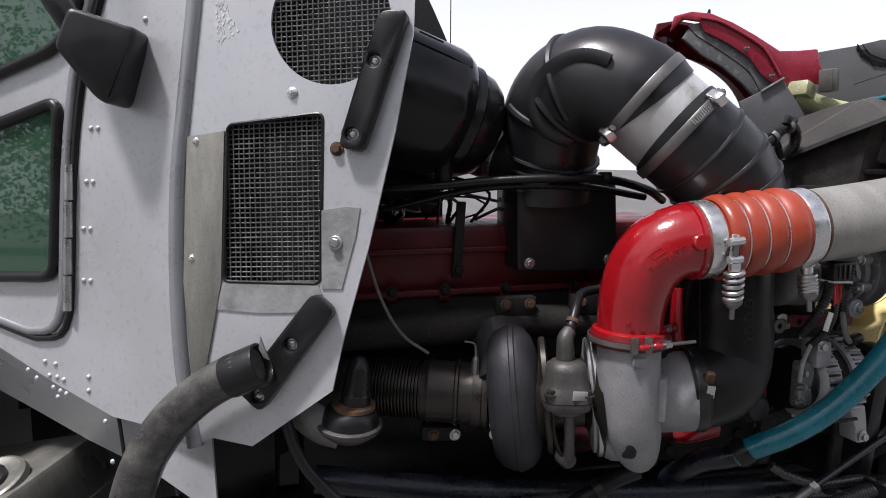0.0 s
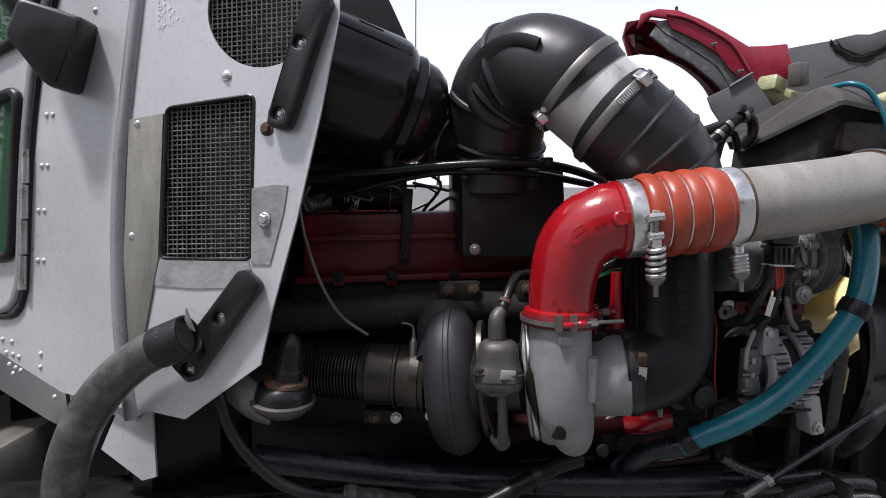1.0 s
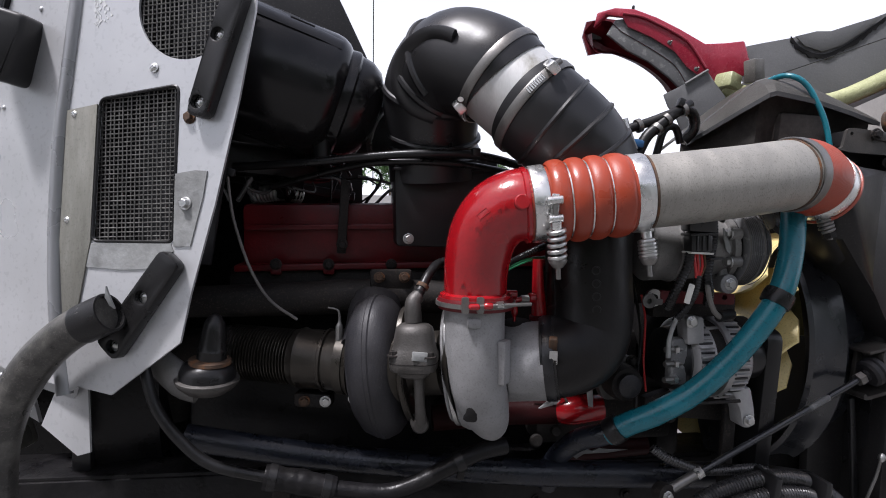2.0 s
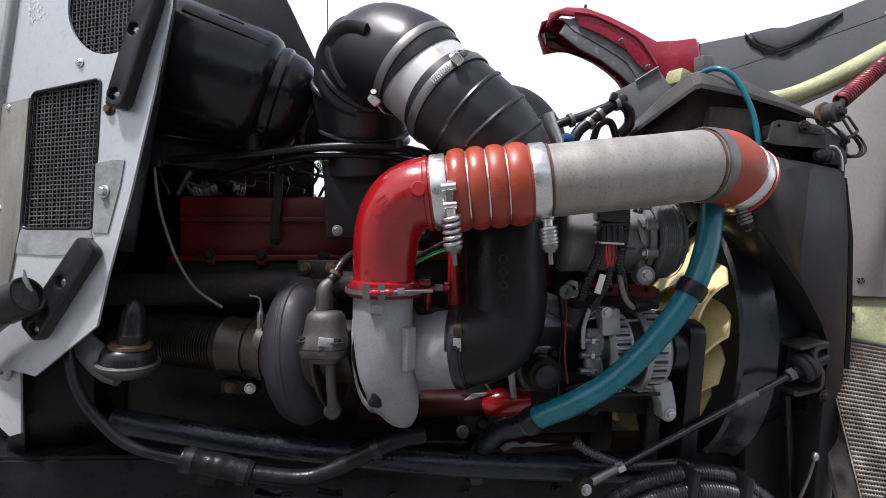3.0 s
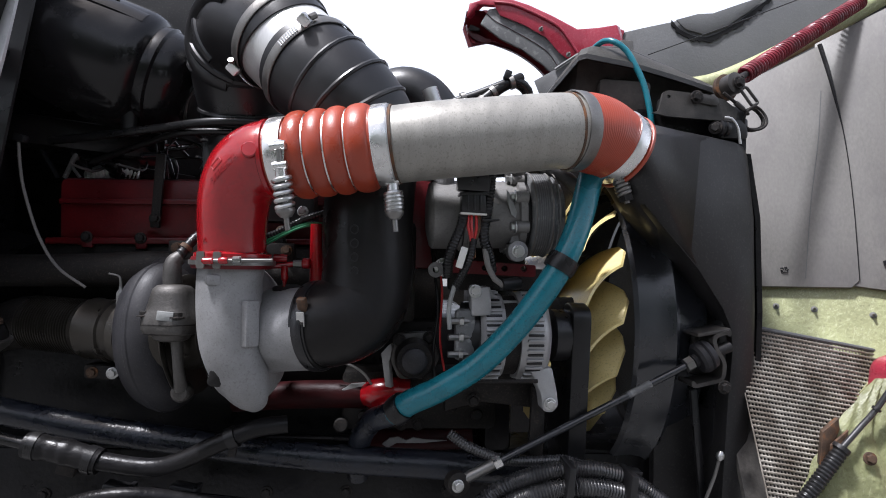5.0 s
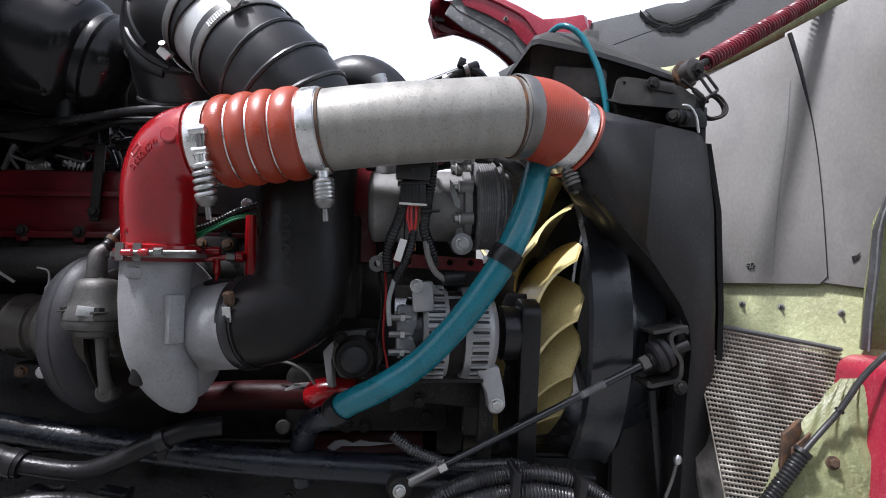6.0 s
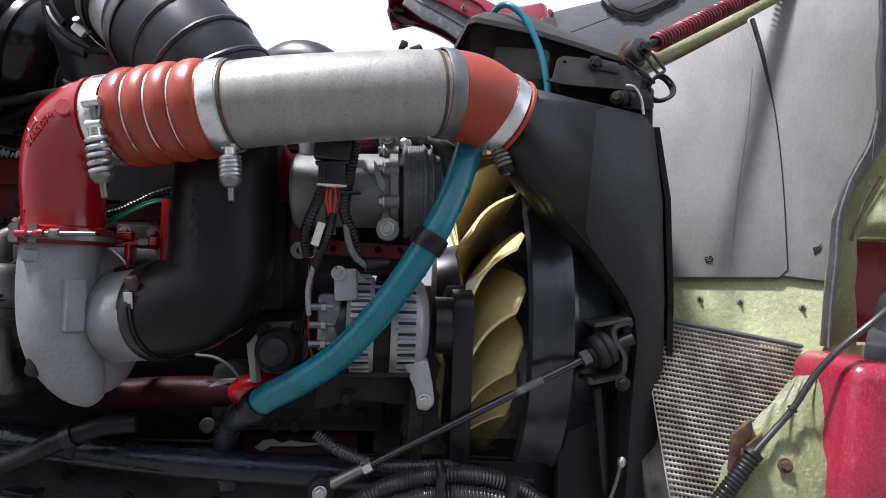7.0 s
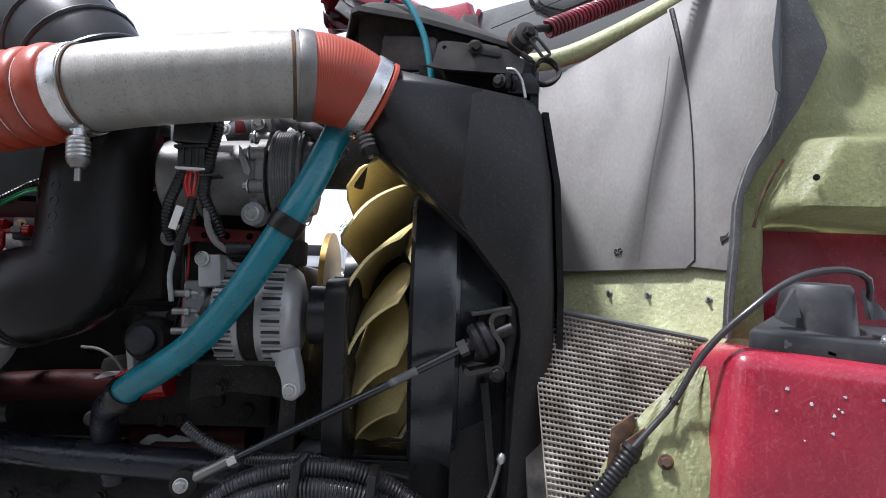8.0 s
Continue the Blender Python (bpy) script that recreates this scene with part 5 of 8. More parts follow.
part("pulley", lathe([(0.149, 0.040), (0.150, 0.062), (0.152, 0.0645), (0.155, 0.0645), (0.156, 0.0625), (0.176, 0.0625), (0.177, 0.0645), (0.180, 0.0645), (0.182, 0.0615), (0.1835, 0.0585), (0.186, 0.0585), (0.187, 0.0605), (0.190, 0.0600), (0.192, 0.052), (0.200, 0.050), (0.203, 0.040), (0.206, 0.022)], AO, AX, 48), MUD, ac, "dusty grey clutch pulley")
part("gap_ring", lathe([(0.144, 0.044), (0.144, 0.052), (0.151, 0.052), (0.151, 0.044)], AO, AX, 40), GREASE_SHADE, ac, "dark gap behind the pulley")
for w in (0.45, 1.15, 1.95, 2.65, 3.6, 4.7, 5.7):
    a, u, v = basis(AX)
    fix("bolt", BOLT, AO + AX * 0.125 + (u * math.cos(w) + v * math.sin(w)) * 0.0565, -AX, ac)
    part("ear", sweep(bmesh.new(), [AO + AX * 0.126 + (u * math.cos(w) + v * math.sin(w)) * 0.055, AO + AX * 0.144 + (u * math.cos(w) + v * math.sin(w)) * 0.055], 0.0088, 10), AC_ALU, ac)
part("mounting_lug", lathe([(-0.012, 0.012), (-0.010, 0.0150), (0.012, 0.0150), (0.014, 0.012)], (0.680, 0.580, 1.336), (0, -1, 0), 24), CAST_ALU, ac)
part("lug_web", box((0.680, 0.585, 1.355), (0.018, 0.016, 0.040), (0, 6, 0), 0.004), CAST_ALU, ac)
fix("bolt", BOLT, (0.680, 0.566, 1.336), (0, -1, 0), ac, "mounting bolt")
part("port", lathe([(0, 0.016), (0.028, 0.016), (0.032, 0.012)], (0.572, 0.600, 1.434), (0, -0.1, 1), 18), CAST_ALU, ac)

for k in range(6):
    part("belt_groove", lathe([(-0.0008, 0.0630), (-0.0004, 0.0634), (0.0004, 0.0634), (0.0008, 0.0630)], AO + AX * (0.1585 + 0.0032 * k), AX, 40, cap=False), STRIP_RUBBER, ac)
for s in (0.1535, 0.1785, 0.1885):
    part("worn_rim", lathe([(-0.0012, 0.0646), (0, 0.0652), (0.0012, 0.0646)], AO + AX * s, AX, 44, cap=False), DUST, ac, "dusty worn rim")
part("seam_ring", lathe([(-0.001, 0.0546), (0, 0.0552), (0.001, 0.0546)], AO + AX * 0.050, AX, 44, cap=False), DARK_METAL, ac)
part("top_bracket", plate([(0.662, 0.590, 1.474), (0.690, 0.590, 1.474), (0.694, 0.590, 1.452), (0.686, 0.590, 1.440), (0.666, 0.590, 1.446)], (0, 0.020, 0), bevel=0.002), AC_ALU, ac, "dusty mounting ear")
fix("bolt", BOLT, (0.675, 0.589, 1.461), (0, -1, 0.1), ac, "zinc bolt")
part("rear_block", box((0.558, 0.606, 1.448), (0.030, 0.030, 0.018), (0, 4, 0), 0.003), PLASTIC, ac, "black terminal block")
part("pale_wedge", plate([(0.660, 0.5605, 1.424), (0.664, 0.5605, 1.420), (0.676, 0.5615, 1.392), (0.674, 0.5612, 1.384), (0.668, 0.5608, 1.388), (0.661, 0.5603, 1.408)], (0, 0.0012, 0)), GLUE, ac, "pale wedge on the compressor body")
bracket = thing("loom_bracket", "bent dusty steel bracket holding the wiring connectors", "bracket", (0.61, 0.565, 1.44))
part("left_wing", plate([(0.588, 0.556, 1.455), (0.604, 0.556, 1.457), (0.602, 0.556, 1.428), (0.597, 0.556, 1.418), (0.590, 0.556, 1.420)], (0, 0.004, 0), bevel=0.0008), DULL_STEEL, bracket)
part("top_arm", plate([(0.586, 0.562, 1.462), (0.632, 0.562, 1.466), (0.636, 0.562, 1.452), (0.630, 0.562, 1.450), (0.626, 0.562, 1.459), (0.588, 0.562, 1.455)], (0, 0.012, 0), bevel=0.001), DULL_STEEL, bracket)
part("hook", tube([(0.632, 0.560, 1.460), (0.638, 0.556, 1.455), (0.639, 0.555, 1.444), (0.633, 0.556, 1.440)], 0.0024, 8, 0.004), DULL_STEEL, bracket)
line_up = thing("heater_hose", "dark dusty hose between compressor and radiator", "hose", (0.73, 0.62, 1.46))
part("hose", tube([(0.700, 0.63, 1.482), (0.718, 0.612, 1.472), (0.740, 0.602, 1.461), (0.764, 0.603, 1.447), (0.785, 0.62, 1.430)], 0.0105, 14, 0.006), STRIP_RUBBER, line_up)
part("hose_clip", lathe([(-0.004, 0.0108), (-0.004, 0.0124), (0.004, 0.0124), (0.004, 0.0108)], (0.729, 0.607, 1.467), (0.8, -0.3, -0.45), 18), DULL_STEEL, line_up)
part("red_tab", plate([(0.638, 0.602, 1.470), (0.650, 0.602, 1.468), (0.654, 0.602, 1.452), (0.640, 0.602, 1.450)], (0, 0.004, 0), bevel=0.0008), RED_DULL, engine, "red bracket tab")
harness = thing("wiring_harness", "black wiring connectors and corrugated loom with red wires", "wiring", (0.62, 0.55, 1.32))
part("connector", box((0.610, 0.545, 1.436), (0.046, 0.026, 0.038), (0, 3, 0), 0.004), PLASTIC, harness)
part("connector_cap", box((0.608, 0.545, 1.456), (0.038, 0.020, 0.006), (0, -4, 0), 0.002), MUD, harness, "dusty connector cap")
part("connector", box((0.610, 0.547, 1.402), (0.036, 0.024, 0.032), (0, -2, 0), 0.005), PLASTIC, harness)
for dx in (-0.009, 0.0, 0.009):
    part("connector_rib", box((0.610 + dx, 0.5345, 1.402), (0.003, 0.003, 0.024), (0, -2, 0), 0.001), PLASTIC, harness)
part("cable_tie", box((0.610, 0.547, 1.414), (0.042, 0.028, 0.004), (0, -2, 0), 0.001), PLASTIC, harness)
part("cable_tie", box((0.610, 0.547, 1.386), (0.037, 0.026, 0.003), (0, 2, 0), 0.001), WHITE, harness)
part("loom", corrugated([(0.598, 0.547, 1.386), (0.592, 0.543, 1.365), (0.582, 0.546, 1.340), (0.578, 0.556, 1.318), (0.579, 0.57, 1.30)], 0.0074, 0.0045), RUBBER, harness)
part("loom", corrugated([(0.636, 0.553, 1.445), (0.633, 0.545, 1.415), (0.629, 0.543, 1.385), (0.626, 0.545, 1.355), (0.637, 0.555, 1.325), (0.642, 0.565, 1.305)], 0.0076, 0.0045), RUBBER, harness)
part("loom", corrugated([(0.612, 0.545, 1.352), (0.607, 0.545, 1.325), (0.597, 0.552, 1.300), (0.588, 0.565, 1.280)], 0.0058, 0.0042), RUBBER, harness)
part("cable_tie", box((0.634, 0.543, 1.378), (0.024, 0.020, 0.003), (0, -4, 0), 0.001), PLASTIC, harness)
for k, (x, m) in enumerate(((0.604, COPPER), (0.608, COPPER), (0.614, COPPER), (0.618, RUST))):
    part("wire", tube([(x, 0.547, 1.390), (x - 0.001 + 0.001 * k, 0.541, 1.368), (0.609 + 0.0015 * k, 0.545, 1.345), (0.608 + 0.002 * k, 0.548, 1.325)], 0.0021, 7, 0.01), m, harness)
part("wire_tag", box((0.595, 0.540, 1.325), (0.010, 0.002, 0.030), (0, 16, 0), 0.001), WHITE, harness, "white plastic tag")
part("wire", tube([(0.628, 0.548, 1.345), (0.632, 0.546, 1.318), (0.643, 0.548, 1.296), (0.662, 0.555, 1.284)], 0.0042, 8, 0.01), LINER, harness, "pale bare cable")
part("splice", sweep(bmesh.new(), [(0.654, 0.553, 1.288), (0.682, 0.562, 1.290)], 0.0088, 12), RUBBER, harness, "taped black splice")
part("wire", tube([(0.588, 0.56, 1.285), (0.581, 0.565, 1.255), (0.583, 0.57, 1.222)], 0.0034, 8, 0.01), GLUE, harness)

# ---- alternator ----
alt = thing("alternator", "grey cast alternator with slotted end frames", "alternator", (0.68, 0.62, 1.12))
LO, LX = Vector((0.604, 0.628, 1.207)), Vector((1, 0.04, 0.0)).normalized()
part("rear_cap", lathe([(0.0, 0.035), (0.004, 0.050), (0.022, 0.052), (0.026, 0.056)], LO, LX, 40), PLASTIC, alt, "dark plastic rear cap")
part("rear_frame", lathe([(0.024, 0.058), (0.030, 0.066), (0.052, 0.067), (0.060, 0.064)], LO, LX, 44), CLEAN_ALU, alt)
part("stator", lathe([(0.060, 0.0605), (0.082, 0.0605)], LO, LX, 44), DARK_METAL, alt, "dark laminated stator")
part("front_frame", lathe([(0.082, 0.066), (0.088, 0.067), (0.118, 0.066), (0.128, 0.058), (0.134, 0.040)], LO, LX, 44), CLEAN_ALU, alt)
slot = finish(box((0, 0, 0), (0.024, 0.006, 0.0042), bevel=0.0016), "slot", BLACK_METAL)
ribm = finish(box((0, 0, 0), (0.026, 0.008, 0.0036), bevel=0.0012), "fin", CLEAN_ALU)
a, u, v = basis(LX)
for k in range(16):
    w = math.pi * 0.5 + math.pi * (k - 7.5) / 15 * 1.05
    o = u * math.cos(w) + v * math.sin(w)
    for s, r in ((0.103, 0.0652), (0.042, 0.0652)):
        turn = Matrix((LX, -o, LX.cross(-o))).transposed().to_4x4()
        placed("cooling_slot", slot, Matrix.Translation(LO + LX * s + o * r) @ turn, alt)
        w2 = w + math.pi * 1.05 / 30
        o2 = u * math.cos(w2) + v * math.sin(w2)
        placed("fin", ribm, Matrix.Translation(LO + LX * s + o2 * (r + 0.0012)) @ Matrix((LX, -o2, LX.cross(-o2))).transposed().to_4x4(), alt)
part("ear_arm", plate([(0.614, 0.590, 1.285), (0.640, 0.590, 1.282), (0.662, 0.595, 1.262), (0.690, 0.600, 1.262), (0.690, 0.605, 1.248), (0.640, 0.600, 1.245), (0.616, 0.590, 1.250)], (0, 0.014, 0), bevel=0.003), CLEAN_ALU, alt)
part("regulator", box((0.607, 0.588, 1.212), (0.030, 0.020, 0.075), (0, 0, 0), 0.006), MUD, alt, "blue-grey regulator block")
part("pulley", lathe([(0.142, 0.030), (0.144, 0.040), (0.176, 0.040), (0.178, 0.028)], LO, LX, 32), BLACK_METAL, alt)
for z in (1.232, 1.209, 1.184):
    part("terminal", sweep(bmesh.new(), [(0.582, 0.578, z), (0.612, 0.582, z)], 0.0048, 8), DULL_STEEL, alt)
    part("terminal_nut", lathe([(0, 0.0078), (0.006, 0.0078)], (0.598, 0.580, z), (1, 0, 0), 6), STEEL, alt)
part("upper_ear", box((0.628, 0.585, 1.262), (0.030, 0.030, 0.042), (0, -4, 0), 0.004), CLEAN_ALU, alt)
fix("bolt", BOLT, (0.619, 0.569, 1.277), (0, -1, 0), alt, "long adjusting bolt")
part("lower_ear", plate(rounded([(0.705, 0.583, 1.160), (0.738, 0.583, 1.166), (0.746, 0.583, 1.132), (0.749, 0.583, 1.108), (0.740, 0.583, 1.098), (0.726, 0.583, 1.100), (0.722, 0.583, 1.126)], 0.005, 3), (0, 0.034, 0), bevel=0.003), CLEAN_ALU, alt)
fix("bolt", BOLT, (0.735, 0.581, 1.112), (0, -1, 0), alt)
part("through_bolt", sweep(bmesh.new(), [(0.615, 0.575, 1.146), (0.715, 0.578, 1.146)], 0.0030, 8), DARK_METAL, alt)

bracket = thing("alternator_bracket", "dark steel bracket carrying the alternator", "bracket", (0.66, 0.64, 1.08))
part("arm", plate([(0.585, 0.64, 1.135), (0.645, 0.635, 1.155), (0.725, 0.64, 1.14), (0.735, 0.64, 1.09), (0.64, 0.64, 1.10), (0.585, 0.64, 1.085)], (0, 0.02, 0), bevel=0.003), DARK_METAL, bracket)
part("stay", box((0.725, 0.62, 1.06), (0.022, 0.012, 0.14), (0, 2, 0), 0.003), DARK_METAL, bracket)
fix("bolt", BOLT_DARK, (0.628, 0.632, 1.105), (0, -1, 0), bracket)
# added dark plate that blocks the sky between pulley and hose
part("sky_gap_plate", plate([(0.705, 0.70, 1.53), (0.80, 0.70, 1.53), (0.82, 0.70, 1.47), (0.80, 0.70, 1.40), (0.72, 0.70, 1.40)], (0, 0.03, 0), bevel=0.004), DARK_METAL, bracket, "added dark plate closing a gap of sky above the belt")
part("eyelet_plate", lathe([(0, 0.014), (0.006, 0.014)], (0.575, 0.610, 1.310), (0, -1, 0), 20), STEEL, bracket)
part("eyelet_hole", lathe([(0, 0.006), (0.001, 0.006)], (0.575, 0.6035, 1.310), (0, -1, 0), 14), GREASE_SHADE, bracket)
part("upper_arm", box((0.660, 0.64, 1.292), (0.15, 0.03, 0.035), (0, 0, 0), 0.004), DARK_METAL, bracket)

belt = thing("drive_belt", "wide black ribbed belt over the front pulleys", "belt", (0.765, 0.65, 1.05))
part("belt_loop", plate(rounded([(0.772, 0.590, 1.250), (0.772, 0.640, 1.262), (0.772, 0.78, 1.05), (0.772, 0.74, 0.98), (0.772, 0.612, 1.0)], 0.02, 4), (0.028, 0, 0), bevel=0.002), RUBBER, belt)
part("pulley", lathe([(-0.004, 0.05), (0.0, 0.058), (0.032, 0.058), (0.036, 0.05)], (0.770, 0.69, 1.205), (1, 0, 0), 32), DARK_METAL, belt)
for k in range(5):
    part("embossed_ring", lathe([(-0.001, 0.0068), (0.0012, 0.0064), (0.0012, 0.0048), (-0.001, 0.0045)], (0.446 + 0.0004 * k, 0.5385 - 0.0012 * k, 1.360 - 0.019 * k), (-0.25, -1, 0), 18, cap=False), PLASTIC, down)

filt = thing("fuel_pump", "small grey pump with a hexagon plug beside the filter", "pump", (0.53, 0.63, 1.15))
part("body", lathe([(0, 0.026), (0.004, 0.030), (0.05, 0.030), (0.06, 0.026)], (0.535, 0.665, 1.170), (0, -1, 0), 28), DARK_METAL, filt)
part("plug", lathe([(0.058, 0.019), (0.070, 0.019), (0.073, 0.015)], (0.535, 0.665, 1.170), (0, -1, 0), 24), CAST_IRON, filt)
part("gasket_plate", plate([(0.484, 0.655, 1.172), (0.498, 0.652, 1.188), (0.503, 0.652, 1.178), (0.497, 0.652, 1.160), (0.501, 0.655, 1.118), (0.492, 0.655, 1.120)], (0.004, 0.010, 0), bevel=0.0008), CLEAN_ALU, filt, "pale bare metal plate")
part("lower_casting", box((0.55, 0.745, 1.085), (0.26, 0.07, 0.10), bevel=0.012), DARK_METAL, filt, "dark lower casting")
for x in (0.519, 0.547):
    fix("bolt", BOLT_DARK, (x, 0.709, 1.046), (0, -1, 0.2), filt)
part("valve_body", box((0.49, 0.70, 1.30), (0.09, 0.10, 0.16), bevel=0.01), DARK_METAL, filt)

oil = thing("red_oil_pipe", "oily red pipe, darkened for shade, with a bright red end under the turbocharger", "pipe", (0.4, 0.68, 1.1))
# shaded stretch of the pipe gets the darkened red
part("pipe", tube([(0.24, 0.735, 1.082, 0.022), (0.36, 0.730, 1.090, 0.023), (0.46, 0.715, 1.094, 0.023)], None, 24, 0.02), OILY_SHADE_RED, oil)
# sunlit end keeps the bright enamel
part("pipe_end", tube([(0.456, 0.712, 1.094, 0.018), (0.474, 0.705, 1.097, 0.0255), (0.500, 0.700, 1.101, 0.026), (0.535, 0.695, 1.104, 0.022)], None, 24, 0.02), RED_GLOSS, oil, "bright red pipe end")
part("lower_pipe", tube([(0.47, 0.74, 1.010, 0.020), (0.56, 0.735, 1.016, 0.021), (0.64, 0.735, 1.018, 0.020)], None, 20, 0.02), OILY_SHADE_RED, oil, "oily red lower pipe darkened for shade")
oil_line = thing("green_cable_bundle", "green and black cables behind the red elbow", "cable", (0.32, 0.62, 1.34))
part("sleeve", corrugated([(0.270, 0.625, 1.338), (0.290, 0.62, 1.344), (0.318, 0.62, 1.352), (0.343, 0.62, 1.365), (0.368, 0.62, 1.378), (0.40, 0.63, 1.39)], 0.0055, 0.0045), RUBBER, oil_line)
for k in range(2):
    part("green_wire", tube([(0.275, 0.622, 1.325 + 0.006 * k), (0.303, 0.618, 1.334 + 0.005 * k), (0.338, 0.618, 1.354 + 0.004 * k), (0.368, 0.618, 1.367 + 0.003 * k), (0.40, 0.63, 1.372)], 0.0022, 8, 0.008), GREEN, oil_line, "green insulated wire")
drain = thing("red_drain_pipe", "red pipe with red fittings behind the compressor", "pipe", (0.40, 0.60, 1.27))
part("pipe", tube([(0.389, 0.615, 1.270, 0.0130), (0.389, 0.615, 1.282, 0.0135), (0.387, 0.615, 1.300, 0.0115), (0.385, 0.615, 1.330, 0.0095), (0.384, 0.615, 1.37, 0.0085)], None, 20, 0.006), RED_GLOSS, drain)
part("base_ring", lathe([(-0.003, 0.015), (-0.002, 0.0165), (0.004, 0.0165), (0.006, 0.0135)], (0.389, 0.615, 1.277), (0, 0, 1), 24), RED_DULL, drain)
part("union", lathe([(0, 0.0060), (0.002, 0.0080), (0.010, 0.0080), (0.012, 0.0060)], (0.366, 0.605, 1.311), (1, 0.05, 0), 16), RED_GLOSS, drain)
part("union_nut", lathe([(0, 0.0058), (0.012, 0.0062)], (0.354, 0.602, 1.310), (1, 0.1, 0), 6), DULL_STEEL, drain)
part("fitting", tube([(0.320, 0.598, 1.306, 0.0036), (0.336, 0.600, 1.307, 0.0040), (0.354, 0.602, 1.310, 0.0040)], None, 10, 0.005), RED_GLOSS, drain)
part("fitting", sweep(bmesh.new(), [(0.327, 0.600, 1.318), (0.346, 0.600, 1.318)], 0.0062, 10), RED_GLOSS, drain)
part("plug", tube([(0.3425, 0.598, 1.307, 0.0046), (0.3425, 0.598, 1.300, 0.0052), (0.343, 0.598, 1.288, 0.0052), (0.343, 0.598, 1.284, 0.003), (0.342, 0.596, 1.272, 0.0016)], None, 10, 0.003), RED_GLOSS, drain, "small red plug")
fix("bolt", BOLT_RUSTY, (0.332, 0.625, 1.357), (0, -1, 0.1), drain)

for x, z, r in ((0.420, 1.045, 0.012), (0.455, 1.060, 0.009), (0.60, 1.075, 0.011), (0.645, 1.062, 0.010)):
    part("core_plug", lathe([(0, r), (0.004, r), (0.006, r * 0.8)], (x, 0.708, z), (0.05, -1, 0.15), 20), DARK_METAL, filt, "oily core plug")
part("pump_flange", plate(rounded([(0.508, 0.640, 1.205), (0.560, 0.640, 1.208), (0.576, 0.640, 1.170), (0.560, 0.640, 1.135), (0.512, 0.640, 1.135), (0.498, 0.640, 1.165)], 0.008, 3), (0, 0.02, 0), bevel=0.002), SOOTY_ALU, filt, "oily cast flange")
for x, z in ((0.512, 1.196), (0.558, 1.200), (0.556, 1.143)):
    fix("bolt", BOLT_DARK, (x, 0.638, z), (0, -1, 0), filt)
# added pale plate: a bright sunlit patch painted as bare metal
part("sunlit_sliver", plate([(0.420, 0.700, 1.104), (0.436, 0.700, 1.114), (0.478, 0.700, 1.118), (0.468, 0.700, 1.108), (0.440, 0.700, 1.101)], (0, 0.006, 0), bevel=0.0008), CLEAN_ALU, filt, "pale plate put in for a sunlit bright patch")
# likewise pale metal in place of a row of sunlit fragments
part("sunlit_fragments", plate([(0.488, 0.712, 1.012), (0.500, 0.712, 1.022), (0.515, 0.712, 1.024), (0.528, 0.712, 1.018), (0.540, 0.712, 1.023), (0.556, 0.712, 1.020), (0.596, 0.712, 1.018), (0.556, 0.712, 1.014), (0.512, 0.712, 1.014), (0.498, 0.712, 1.006)], (0, 0.004, 0)), CLEAN_ALU, filt, "pale jagged plate put in for sunlit fragments")
wires = thing("engine_loom", "thin black wires and a steel pipe clipped to the engine side", "wiring", (0.50, 0.66, 1.20))
part("wire", tube([(0.560, 0.655, 1.34), (0.566, 0.640, 1.29), (0.570, 0.632, 1.24), (0.564, 0.630, 1.18), (0.570, 0.64, 1.12)], 0.0026, 8, 0.01), RUBBER, wires)
part("wire", tube([(0.572, 0.640, 1.31), (0.576, 0.632, 1.27), (0.574, 0.628, 1.20), (0.582, 0.632, 1.15)], 0.0018, 8, 0.01), COPPER, wires, "thin red wire")
part("steel_pipe", tube([(0.40, 0.700, 1.15), (0.43, 0.692, 1.148), (0.455, 0.688, 1.135), (0.470, 0.690, 1.115)], 0.0022, 8, 0.006), DULL_STEEL, wires, "thin bent steel pipe")
part("eye_lug", lathe([(0, 0.0045), (0.0, 0.0115), (0.004, 0.0115), (0.004, 0.0045)], (0.563, 0.600, 1.306), (0, -1, 0), 24, cap=False), AC_ALU, wires, "cast lifting eye")
part("eye_arm", box((0.578, 0.604, 1.304), (0.022, 0.006, 0.010), (0, 4, 0), 0.002), AC_ALU, wires)

# ---- hoses ----
teal = thing("coolant_hose", "teal silicone coolant hose with black clamps", "hose", (0.6, 0.56, 1.1))
TH = [(0.505, 0.608, 1.090), (0.530, 0.590, 1.112), (0.570, 0.572, 1.135), (0.622, 0.556, 1.172), (0.668, 0.542, 1.222), (0.703, 0.532, 1.270), (0.735, 0.528, 1.322), (0.760, 0.540, 1.375), (0.780, 0.560, 1.432), (0.795, 0.58, 1.47)]
part("hose", tube(TH, 0.0182, 24, 0.008), TEAL, teal)
part("lower_end", tube([(0.449, 0.725, 0.955), (0.449, 0.705, 1.000), (0.457, 0.672, 1.040), (0.474, 0.640, 1.071), (0.492, 0.618, 1.084), (0.512, 0.603, 1.096)], 0.0178, 24, 0.008), GRIMY, teal, "blue-black lower hose end")
for p, q in (((0.514, 0.601, 1.099), (0.6, -0.45, 0.6)), ((0.733, 0.5285, 1.319), (0.5, 0.0, 0.85))):
    part("clamp", lathe([(-0.011, 0.018), (-0.011, 0.0215), (-0.004, 0.0225), (0.004, 0.0225), (0.011, 0.0215), (0.011, 0.018)], p, q, 28), RUBBER, teal, "black rubber-lined clamp")

# ---- lines over the engine ----
ac_line = thing("refrigerant_line", "black rubber line lying across the engine", "hose", (0.2, 0.74, 1.5))
